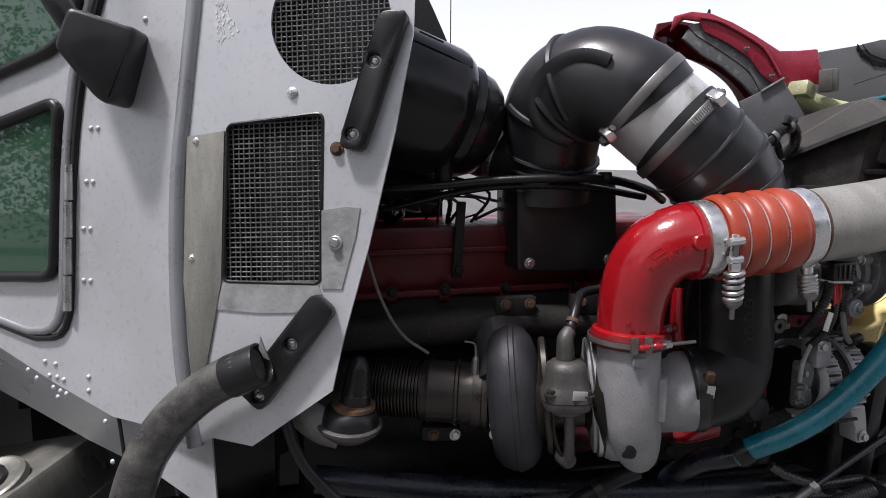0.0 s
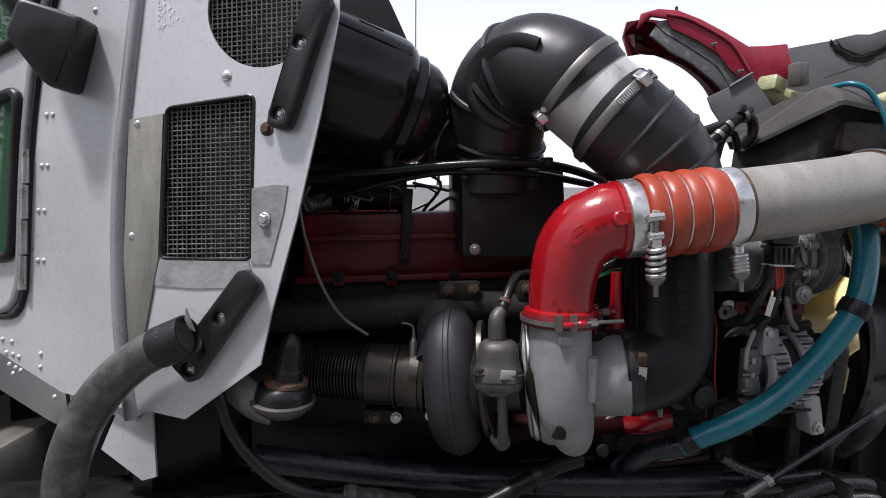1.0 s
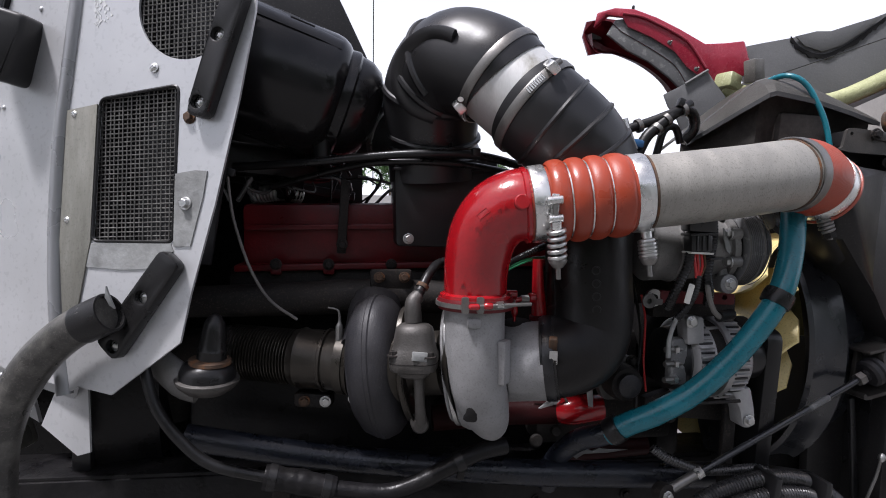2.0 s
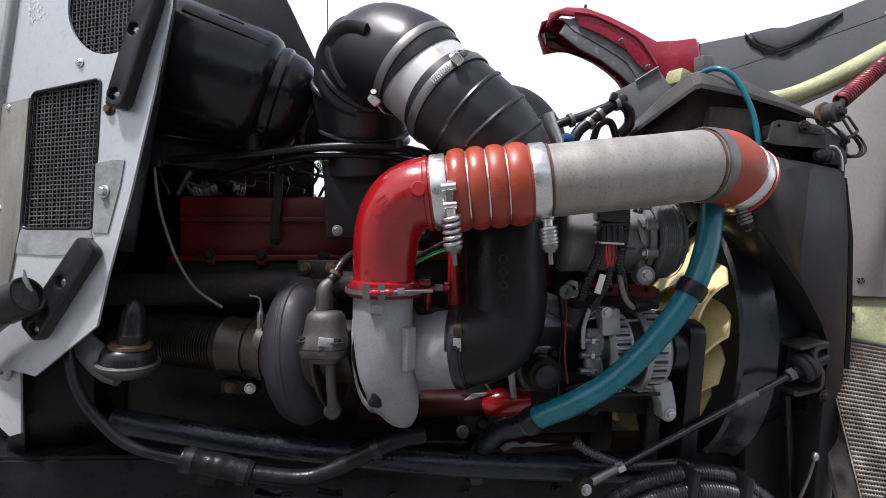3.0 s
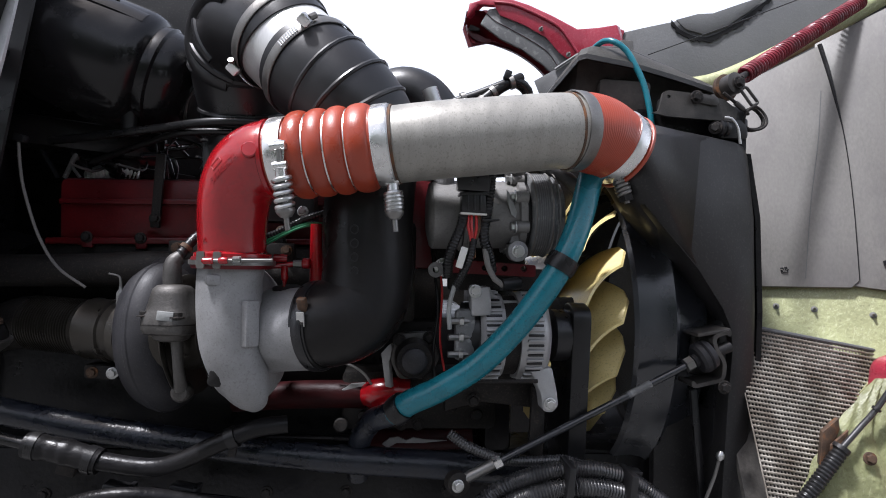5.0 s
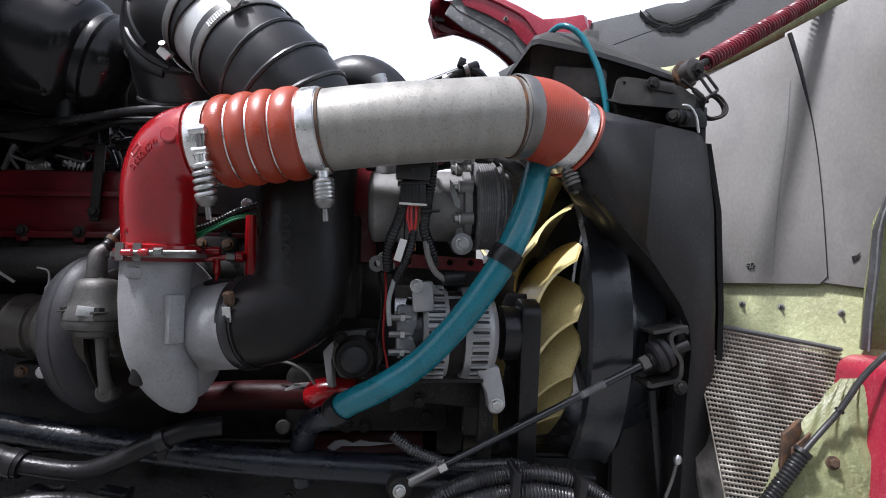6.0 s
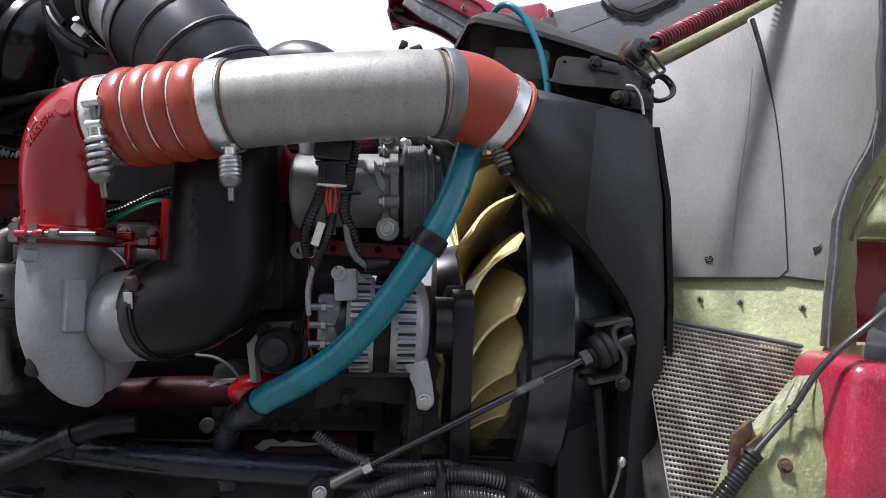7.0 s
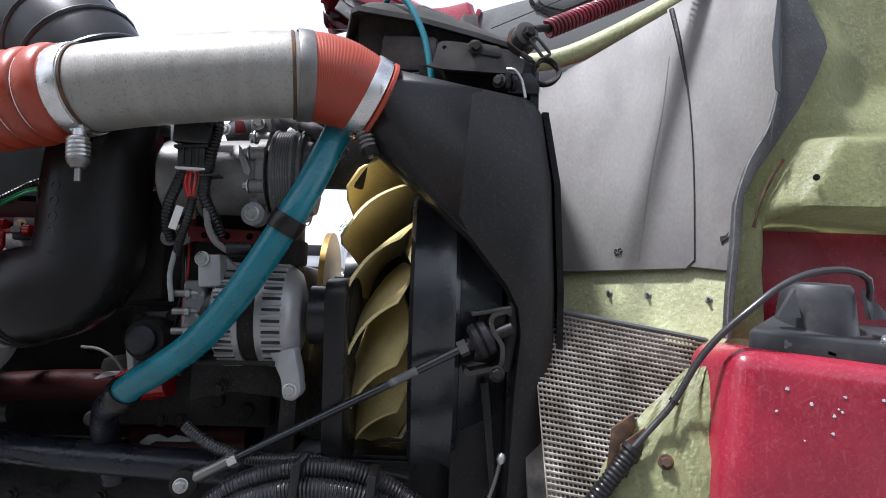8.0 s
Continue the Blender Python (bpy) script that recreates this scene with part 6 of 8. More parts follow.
part("line", tube([(-0.10, 0.80, 1.512), (0.03, 0.755, 1.520), (0.111, 0.735, 1.529), (0.206, 0.70, 1.535), (0.304, 0.70, 1.535), (0.391, 0.72, 1.519), (0.45, 0.76, 1.50)], 0.0072, 12, 0.012), RUBBER, ac_line)
part("line", tube([(-0.04, 0.82, 1.48), (0.08, 0.77, 1.512), (0.16, 0.73, 1.523), (0.28, 0.715, 1.521), (0.40, 0.74, 1.506)], 0.006, 10, 0.012), RUBBER, ac_line)
part("clip", box((0.300, 0.700, 1.540), (0.014, 0.024, 0.014), bevel=0.003), PLASTIC, ac_line)
dip = thing("sensor_cable", "thin pale cable hanging beside the valve cover", "cable", (-0.06, 0.70, 1.28))
part("cable", tube([(-0.092, 0.70, 1.490), (-0.088, 0.70, 1.45), (-0.080, 0.70, 1.41), (-0.058, 0.70, 1.345), (-0.028, 0.70, 1.296), (0.013, 0.705, 1.264)], 0.0024, 8, 0.01), LINER, dip)
part("connector", box((-0.090, 0.702, 1.497), (0.018, 0.014, 0.012), (0, 12, 0), 0.002), PLASTIC, dip)
foil = thing("foil_sleeve", "crumpled silver heat foil sleeve behind the valve cover", "heat sleeve", (-0.04, 0.95, 1.44))
part("sleeve", corrugated([(-0.085, 0.905, 1.462), (-0.055, 0.897, 1.471), (-0.02, 0.895, 1.473), (0.005, 0.905, 1.468)], 0.017, 0.006, 0.1, 18), FOIL, foil)
wires_up = thing("injector_wiring", "dark tangle of injector wires over the valve cover", "wiring", (0.1, 0.9, 1.46))
rng = random.Random(5)
# every third wire is pale grey, standing in for glints
for k in range(16):
    x, z = rng.uniform(-0.12, 0.16), rng.uniform(1.47, 1.53)
    part("wire", tube([(x, 0.84 + 0.1 * rng.random(), 1.455), (x + rng.uniform(-0.03, 0.03), 0.84, z), (x + rng.uniform(-0.07, 0.07), 0.86, z + rng.uniform(-0.01, 0.03)), (x + rng.uniform(-0.12, 0.12), 0.90, z + rng.uniform(0.0, 0.05))], rng.choice((0.002, 0.003, 0.0045)), 7, 0.012), (WET_BLACK, RUBBER, MUD)[k % 3], wires_up)
antenna = thing("whip_antenna", "thin black whip antenna on the far side", "antenna", (0.147, 1.1, 1.5))
part("whip", sweep(bmesh.new(), [(0.150, 1.1, 1.5), (0.145, 1.1, 2.3)], 0.0012, 6), BLACK_METAL, antenna)
elb2 = thing("far_intake_elbow", "black rubber elbow behind the intake duct", "duct", (0.53, 0.82, 1.5))
part("elbow", tube([(0.44, 0.86, 1.60, 0.045), (0.50, 0.84, 1.635, 0.046), (0.548, 0.83, 1.625, 0.045), (0.585, 0.82, 1.58, 0.042), (0.60, 0.82, 1.52, 0.040)], None, 24, 0.01), DUCT_RUBBER, elb2)
heater = thing("heater_hoses", "tangled black heater hoses with clamps and a blue plug", "hose", (0.65, 0.76, 1.5))
part("hose", tube([(0.570, 0.76, 1.54), (0.583, 0.76, 1.583), (0.595, 0.76, 1.597), (0.639, 0.755, 1.613), (0.690, 0.75, 1.634), (0.72, 0.76, 1.65)], 0.0085, 12, 0.008), RUBBER, heater)
part("hose", tube([(0.612, 0.75, 1.55), (0.630, 0.75, 1.585), (0.655, 0.75, 1.606), (0.682, 0.752, 1.628), (0.708, 0.757, 1.640), (0.731, 0.765, 1.628), (0.735, 0.77, 1.605), (0.722, 0.78, 1.585)], 0.0105, 12, 0.008), RUBBER, heater)
part("hose", tube([(0.66, 0.77, 1.55), (0.675, 0.77, 1.60), (0.70, 0.775, 1.608), (0.715, 0.78, 1.58)], 0.007, 12, 0.008), RUBBER, heater)
part("pipe_stub", tube([(0.553, 0.70, 1.604, 0.013), (0.560, 0.70, 1.585, 0.013), (0.575, 0.70, 1.552, 0.012)], None, 16, 0.01), STEEL, heater, "grey capped pipe stub")
part("plug", box((0.606, 0.74, 1.570), (0.020, 0.02, 0.014), (0, 10, 0), 0.003), material("blue_plug", (0.02, 0.09, 0.22), 0.4, 0, 0.1, 40, 0.05, 300), heater, "blue plastic plug")
for p, q in (((0.617, 0.757, 1.605), (0.9, 0, 0.35)), ((0.668, 0.75, 1.617), (0.8, 0, 0.6)), ((0.700, 0.75, 1.637), (0.9, 0, 0.4)), ((0.65, 0.75, 1.60), (0.7, 0, 0.7))):
    part("clamp", lathe([(-0.004, 0.0100), (-0.004, 0.0128), (0.004, 0.0128), (0.004, 0.0100)], p, q, 18), DULL_STEEL, heater)
part("clip", box((0.692, 0.745, 1.648), (0.012, 0.012, 0.016), (0, 20, 0), 0.002), PLASTIC, heater)


# ---- cooling pack ----
fan = thing("cooling_fan", "yellow moulded cooling fan with curved blades", "fan", (0.82, 0.88, 1.27))
FO = Vector((0.832, 0.895, 1.250))
part("hub", lathe([(-0.075, 0.04), (-0.07, 0.075), (-0.03, 0.085), (0.02, 0.085), (0.03, 0.07), (0.045, 0.04)], FO, (1, 0, 0), 36), BLACK_METAL, fan, "dark fan clutch hub")


def blade():
    bm = bmesh.new()
    rows = []
    for i in range(9):
        f = i / 8
        r = 0.070 + 0.192 * f
        half = (0.050 + 0.042 * f) * (math.sqrt(1 - ((f - 0.72) / 0.33) ** 2) if f > 0.72 else 1.0)
        tilt = -radians(58 - 10 * f)
        for side in (0.0022, -0.0022):
            row = []
            for j in range(9):
                s = (j / 8 - 0.5) * 2 * half
                bow = 0.010 * (1 - (2 * j / 8 - 1) ** 2)
                x = s * math.cos(tilt) + bow * math.sin(tilt) + side * math.sin(tilt)
                tt = s * math.sin(tilt) - bow * math.cos(tilt) - side * math.cos(tilt)
                row.append(bm.verts.new((x, r, tt + 0.045 * f * f)))
            rows.append(row)
    top, low = rows[0::2], rows[1::2]
    for g, flip in ((top, 1), (low, -1)):
        for a, b in zip(g, g[1:]):
            for j in range(8):
                bm.faces.new((a[j], a[j + 1], b[j + 1], b[j])[::flip])
    for a, b in zip(zip(top, low), zip(top[1:], low[1:])):
        bm.faces.new((a[0][0], b[0][0], b[1][0], a[1][0])), bm.faces.new((a[0][8], a[1][8], b[1][8], b[0][8]))
    for j in range(8):
        bm.faces.new((top[-1][j], top[-1][j + 1], low[-1][j + 1], low[-1][j]))
        bm.faces.new((top[0][j], low[0][j], low[0][j + 1], top[0][j + 1]))
    return finish(bm, "fan_blade", YELLOW, 50)


BLADE = blade()
for k in range(18):
    placed("fan_blade", BLADE, Matrix.Translation(FO) @ pose(0, 0, 0, 360 * k / 18 + 3, 0, 0), fan)
part("drive_disc", lathe([(-0.082, 0.03), (-0.080, 0.10), (-0.070, 0.10), (-0.068, 0.03)], FO + Vector((-0.03, 0, 0)), (1, 0, 0), 36), BRASS, fan, "yellowish fan drive disc")

def ring_yz(x, y, z, r, n=48):
    return [Vector((x, y + r * math.cos(2 * math.pi * k / n), z + r * math.sin(2 * math.pi * k / n))) for k in range(n)]


shroud = thing("fan_shroud", "black round fan shroud with a rolled lip", "shroud", (0.95, 0.88, 1.0))
bm = bmesh.new()
SO = Vector((0.888, 0.905, 1.205))
lathe([(0.0, 0.272), (-0.006, 0.277), (0.0, 0.283), (0.030, 0.281), (0.048, 0.284), (0.058, 0.289), (0.064, 0.286), (0.066, 0.270), (0.125, 0.255), (0.125, 0.250), (0.062, 0.264), (0.0, 0.272)], SO, (1, 0, 0), 72, bm, cap=False)
part("ring", bm, WET_BLACK, shroud)
part("backing", plate([(1.02, 0.64, 1.55), (1.02, 1.25, 1.55), (1.02, 1.25, 0.86), (1.02, 0.64, 0.86)], (0.012, 0, 0), (ring_yz(1.02, 0.905, 1.205, 0.252),)), BLACK_METAL, shroud)
part("core_screen", box((1.05, 0.92, 1.20), (0.012, 0.6, 0.68)), material("radiator_core", (0.012, 0.012, 0.012), 0.6, 0.3, 0.5, 300, 0.6, 500, stretch=(1, 1, 6)), shroud, "dark finned radiator core")

cac = thing("charge_air_cooler", "matt black painted charge air cooler end tank", "cooler", (1.0, 0.68, 0.9))
def tank_y(x):
    """The tank's front face, which stands back towards the hood."""
    return 0.545 + 0.36 * (x - 0.86)


TANK = [(0.872, 1.526), (0.955, 1.524), (1.035, 1.520), (1.052, 1.514), (1.062, 1.498), (1.078, 1.400), (1.084, 1.250), (1.082, 1.105), (1.068, 0.960), (1.060, 0.80), (1.008, 0.80), (1.012, 0.960), (1.022, 1.110), (1.030, 1.190), (1.026, 1.222), (1.010, 1.252), (0.960, 1.312), (0.905, 1.362), (0.858, 1.405), (0.834, 1.438)]
part("end_tank", plate([(x, tank_y(x), z) for x, z in TANK], (0.01, 0.13, 0), bevel=0.014), DUSTY_BLACK, cac)
bm = bmesh.new()
_, nu, nv = basis(BA)
rim = [Vector((0.833, 0.567, 1.4860)) + (nu * math.cos(w) + nv * math.sin(w)) * 0.0505 for w in (k * math.pi / 20 for k in range(40))]
rim += [Vector((x, tank_y(x) + 0.003 + dy, z)) for x, z in ((0.900, 1.522), (0.975, 1.518), (0.958, 1.322), (0.915, 1.360), (0.864, 1.406)) for dy in (0.0, 0.10)]
bmesh.ops.convex_hull(bm, input=[bm.verts.new(q) for q in rim])
part("inlet_neck", bm, DUSTY_BLACK, cac, angle=80)
EDGE_LINE = [(1.064, 1.504), (1.082, 1.400), (1.088, 1.250), (1.086, 1.105), (1.072, 0.960), (1.064, 0.82)]
part("core_edge", plate([(x, 0.634, z) for x, z in EDGE_LINE] + [(x + 0.009, 0.634, z) for x, z in EDGE_LINE[::-1]], (0, 0.12, 0)), GREASE_SHADE, cac, "thin dark core edge")
part("side_plate", plate([(0.90, 0.690, 1.46), (1.06, 0.690, 1.30), (1.06, 0.690, 0.86), (0.945, 0.690, 0.86), (0.945, 0.690, 1.2)], (0, 0.02, 0), bevel=0.002), DUSTY_BLACK, cac)
part("strap", box((1.0, 0.648, 1.02), (0.012, 0.008, 0.20), (0, -6, 0), 0.002), BLACK_METAL, cac)

radiator = thing("radiator_top", "dirty dark grey folded radiator top shroud", "shroud", (0.9, 0.75, 1.55))
LIPLINE = [(0.738, 0.800, 1.584), (0.770, 0.690, 1.628), (0.785, 0.635, 1.648), (0.796, 0.632, 1.651), (0.880, 0.640, 1.642), (0.960, 0.652, 1.628), (1.030, 0.664, 1.614)]
CREST = [(0.762, 0.830, 1.606), (0.796, 0.740, 1.662), (0.812, 0.705, 1.684), (0.832, 0.700, 1.690), (0.888, 0.700, 1.689), (0.965, 0.700, 1.660), (1.040, 0.700, 1.626)]


def fine(pts, n=6):
    """The same line with each stretch cut into n."""
    return [Vector(a) + (Vector(b) - Vector(a)) * (k / n) for a, b in zip(pts, pts[1:]) for k in range(n)] + [Vector(pts[-1])]


def skin(lines, thick):
    """A sheet drawn over a row of lines."""
    bm = bmesh.new()
    rows = [[bm.verts.new(q) for q in line] for line in lines]
    for a, b in zip(rows, rows[1:]):
        for j in range(len(a) - 1):
            bm.faces.new((a[j], a[j + 1], b[j + 1], b[j]))
    bmesh.ops.solidify(bm, geom=bm.faces[:], thickness=thick)
    return bm


lip_line, crest = fine(LIPLINE), fine(CREST)
slope = [[a + (b - a) * f + Vector((0, -0.004, 0.004)) * math.sin(math.pi * f) for a, b in zip(lip_line, crest)] for f in (0, 0.1, 0.3, 0.5, 0.7, 0.9, 1.0)]
top = [[Vector((q.x + 0.05 * f, q.y + 0.30 * f, q.z - 0.05 * f * f)) for q in crest] for f in (k / 6 for k in range(7))]
part("hood_skin", skin(slope, 0.003), SCOOP, radiator, "dusty sloping top sheet", 30)
part("back_skin", skin(top, 0.003), SCOOP, radiator, "dusty folded top sheet", 30)
part("front_lip", skin([[q + Vector((0, -0.002, -s)) for q in lip_line] for s in (-0.001, 0.007)], 0.003), LINER_DARK, radiator, "scuffed turned-down front lip", 30)
part("crest_fold", sweep(bmesh.new(), [q + Vector((0, -0.002, -0.001)) for q in crest], 0.0022, 8), LINER_DARK, radiator, "round fold line along the crest")
# inside sheets are a darker brown than the outer skin
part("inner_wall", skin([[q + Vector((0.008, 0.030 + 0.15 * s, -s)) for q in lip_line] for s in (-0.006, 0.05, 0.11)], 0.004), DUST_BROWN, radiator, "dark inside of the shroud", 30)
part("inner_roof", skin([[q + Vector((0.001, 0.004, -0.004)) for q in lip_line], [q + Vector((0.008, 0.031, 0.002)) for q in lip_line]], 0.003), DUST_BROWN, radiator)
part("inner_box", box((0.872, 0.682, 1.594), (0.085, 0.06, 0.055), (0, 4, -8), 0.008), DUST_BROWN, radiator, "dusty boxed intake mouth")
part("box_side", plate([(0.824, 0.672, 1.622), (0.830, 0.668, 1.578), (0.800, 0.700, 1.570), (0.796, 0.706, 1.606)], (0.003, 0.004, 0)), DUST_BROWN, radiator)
part("under_panel", plate([(0.80, 0.66, 1.560), (0.90, 0.642, 1.562), (1.030, 0.640, 1.585), (1.030, 0.78, 1.580), (0.80, 0.82, 1.560)], (0, 0, -0.01), bevel=0.002), GREASE_SHADE, radiator)
part("rail", box((0.985, 0.634, 1.568), (0.13, 0.040, 0.028), (0, 8, 0), 0.004), BLACK_METAL, radiator)
part("rail_face", plate(rounded([(0.894, 0.607, 1.557), (0.905, 0.607, 1.560), (0.912, 0.607, 1.590), (0.922, 0.607, 1.593), (0.960, 0.607, 1.590), (1.010, 0.607, 1.583), (1.034, 0.607, 1.566), (1.030, 0.607, 1.548), (0.920, 0.607, 1.552)], 0.004, 3), (0, 0.006, 0), [[(0.921 + 0.0032 * math.cos(w), 0.607, 1.583 + 0.0032 * math.sin(w)) for w in (k * math.pi / 6 for k in range(12))]]), BRACKET_BLACK, radiator, "worn black mounting bracket")
part("slot_washer", plate(rounded([(0.956, 0.603, 1.592), (1.000, 0.603, 1.585), (1.000, 0.603, 1.570), (0.956, 0.603, 1.576)], 0.006, 4), (0, 0.004, 0), bevel=0.001), BRACKET_BLACK, radiator, "worn oblong washer plate")
fix("bolt", BOLT_DARK, (0.964, 0.603, 1.583), (0, -1, 0), radiator)
fix("bolt", BOLT_DARK, (0.999, 0.610, 1.538), (-0.6, -1, 0), radiator)
part("grommet", lathe([(0, 0.010), (0.002, 0.014), (0.008, 0.014), (0.010, 0.010), (0.012, 0.014), (0.018, 0.014), (0.020, 0.009)], (1.003, 0.614, 1.539), (1, 0.3, 0), 24), RUBBER, radiator, "black rubber grommet")
# added black plate that shuts a bright gap under the rail
part("filler", plate([(0.885, 0.640, 1.57), (1.05, 0.640, 1.57), (1.06, 0.640, 1.50), (0.885, 0.640, 1.52)], (0, 0.03, 0)), GREASE_SHADE, radiator)
part("corner_lug", box((1.032, 0.626, 1.540), (0.05, 0.025, 0.035), (0, 0, 0), 0.006), BLACK_METAL, radiator)

rod = thing("stay_rod", "slim dark steel stay rod with ball joint end", "rod", (0.78, 0.60, 1.0))
RA, RB = Vector((0.602, 0.600, 0.990)), Vector((0.965, 0.598, 1.174))
RD = (RB - RA).normalized()
part("shaft", sweep(bmesh.new(), [RA + RD * 0.05, RB], 0.0055, 12), WET_BLACK, rod)
part("worn_sleeve", sweep(bmesh.new(), [RA + RD * 0.29, RA + RD * 0.33], 0.0057, 12), MUD, rod, "pale worn stretch")
part("end_socket", sweep(bmesh.new(), [RA + RD * 0.014, RA + RD * 0.062], 0.0085, 12), DULL_STEEL, rod)
part("lock_nut", lathe([(0.062, 0.010), (0.074, 0.010)], RA, RD, 6), BRIGHT, rod)
part("ball_joint", lathe([(-0.012, 0.011), (-0.010, 0.017), (0.010, 0.017), (0.012, 0.011)], RA, (0.2, -1, 0.1), 24), DARK_METAL, rod)
fix("bolt", BOLT, RA + Vector((0, -0.012, 0)), (0.2, -1, 0.1), rod)
part("bushing", lathe([(-0.006, 0.010), (0.0, 0.010), (0.0, 0.020), (0.004, 0.024), (0.011, 0.0245), (0.013, 0.021), (0.016, 0.024), (0.024, 0.022), (0.028, 0.012)], RB + RD * 0.004, RD, 32), CAST_IRON, rod, "dark rubber and steel bushing")
part("nut", lathe([(-0.016, 0.011), (-0.004, 0.011)], RB, RD, 6), DULL_STEEL, rod)
ub = thing("rod_bracket", "black bent steel bracket for the stay rod", "bracket", (0.99, 0.61, 1.18))
bend = rounded([(1.020, 0, 1.222), (0.990, 0, 1.213), (0.993, 0, 1.194), (1.008, 0, 1.174), (1.006, 0, 1.147), (0.956, 0, 1.136)], 0.0095, 4)
bm = bmesh.new()
band_rows = []
for k, q in enumerate(bend):
    d = (bend[min(k + 1, len(bend) - 1)] - bend[max(k - 1, 0)]).normalized()
    n = Vector((-d.z, 0, d.x)) * 0.0030
    wide = 0.026 - 0.004 * abs(2 * k / (len(bend) - 1) - 1)
    band_rows.append([bm.verts.new(Vector((p.x, 0.612 + s * wide, p.z))) for p, s in ((q + n, -1), (q + n, 1), (q - n, 1), (q - n, -1))])
for a, b in zip(band_rows, band_rows[1:]):
    for j in range(4):
        bm.faces.new((a[j], a[(j + 1) % 4], b[(j + 1) % 4], b[j]))
bm.faces.new(band_rows[0]), bm.faces.new(band_rows[-1][::-1])
part("bent_plate", bm, BRACKET_BLACK, ub, angle=30)
part("top_flange", box((0.992, 0.618, 1.219), (0.054, 0.055, 0.006), (0, -10, 0), 0.002), BRACKET_BLACK, ub)
part("web", box((0.996, 0.634, 1.182), (0.040, 0.010, 0.070), (0, 6, 0), 0.003), BRACKET_BLACK, ub)
part("pin", sweep(bmesh.new(), [(0.992, 0.597, 1.186), (1.020, 0.597, 1.198)], 0.009, 14), DUSTY_BLACK, ub)
part("back_plate", box((1.022, 0.645, 1.185), (0.020, 0.05, 0.10), (0, 10, 0), 0.006), DUSTY_BLACK, ub)
fix("bolt", BOLT_DARK, (0.998, 0.572, 1.140), (0, -1, 0), ub)

# ---- chassis and lines below ----
chassis = thing("frame_rail", "greasy black chassis frame rail under the engine", "frame rail", (0.3, 0.70, 0.8))
part("web", box((0.165, 0.735, 0.88), (1.73, 0.02, 0.24), (0, 0.8, 0), 0.004), GREASE_SHADE, chassis)
part("top_flange", box((0.165, 0.78, 1.00), (1.73, 0.10, 0.012), (0, 0.8, 0), 0.003), GREASE_SHADE, chassis)
part("cross_member", box((0.20, 1.0, 0.86), (0.12, 0.5, 0.16), bevel=0.01), GREASE_SHADE, chassis)
for x in (-0.05, 0.12, 0.3, 0.43, 0.6):
    fix("bolt", BOLT_DARK, (x, 0.724, 0.93), (0, -1, 0), chassis)

# added near-black box, keeps sunlit ground from showing past the engine
part("far_side_blocker", box((0.10, 1.27, 0.98), (1.8, 0.03, 0.54), (0, 0, 0), 0.005), GREASE_SHADE, chassis, "added dark box hiding the bright ground behind the engine")

line1 = thing("black_rail_pipe", "satin black steel pipe along the chassis", "pipe", (0.3, 0.68, 1.0))
part("pipe", tube([(-0.16, 0.712, 1.076, 0.021), (0.02, 0.706, 1.042, 0.021), (0.20, 0.698, 1.018, 0.0215), (0.40, 0.680, 1.001, 0.022), (0.62, 0.664, 0.992, 0.0225), (0.80, 0.658, 0.982, 0.0225)], None, 24, 0.02), GRIMY, line1)
line2 = thing("coolant_line", "black rubber heater hose with clamps along the chassis", "hose", (0.05, 0.64, 1.0))
part("hose", tube([(-0.205, 0.66, 1.21), (-0.185, 0.645, 1.15), (-0.155, 0.64, 1.105), (-0.107, 0.64, 1.060), (-0.024, 0.64, 1.034), (0.053, 0.64, 1.016)], 0.0085, 12, 0.01), RUBBER, line2)
part("sleeve", tube([(-0.03, 0.640, 1.036), (0.02, 0.640, 1.026), (0.075, 0.638, 1.011)], 0.0185, 18, 0.002, wave=lambda s: 1 + 0.05 * math.sin(s * 140) + 0.02 * math.sin(s * 330 + 1)), GREASE_SHADE, line2, "lumpy taped joint")
part("hose", tube([(0.06, 0.638, 1.014), (0.148, 0.632, 1.004), (0.200, 0.628, 1.018), (0.245, 0.625, 1.040), (0.30, 0.63, 1.062), (0.345, 0.64, 1.066)], 0.0135, 14, 0.01), GREASE_SHADE, line2)
part("clamp", lathe([(-0.007, 0.0125), (-0.007, 0.0165), (0.007, 0.0165), (0.007, 0.0125)], (0.268, 0.6255, 1.050), (0.9, 0, 0.4), 20), RUBBER, line2)
part("clamp_tail", box((0.270, 0.622, 1.034), (0.012, 0.008, 0.022), (0, 10, 0), 0.002), DARK_METAL, line2)
for x, z in ((0.094, 0.962), (0.191, 0.960)):
    part("plug", box((x, 0.655, z), (0.040, 0.026, 0.022), (0, 12, 0), 0.004), PLASTIC, line2, "black plastic connector")
    part("plug_collar", box((x + 0.018, 0.655, z - 0.004), (0.008, 0.030, 0.027), (0, 12, 0), 0.003), PLASTIC, line2)
fix("bolt", BOLT, (-0.009, 0.705, 0.991), (0, -1, 0.1), line2)
part("clip_plate", box((-0.009, 0.715, 0.985), (0.030, 0.012, 0.045), (0, 14, 0), 0.004), DARK_METAL, line2)
part("clamp", lathe([(-0.006, 0.0165), (-0.006, 0.0205), (0.006, 0.0205), (0.006, 0.0165)], (-0.018, 0.640, 1.034), (0.95, 0, -0.2), 20), RUBBER, line2)
part("clamp", lathe([(-0.006, 0.0165), (-0.006, 0.0205), (0.006, 0.0205), (0.006, 0.0165)], (0.062, 0.638, 1.014), (0.95, 0, -0.25), 20), RUBBER, line2)
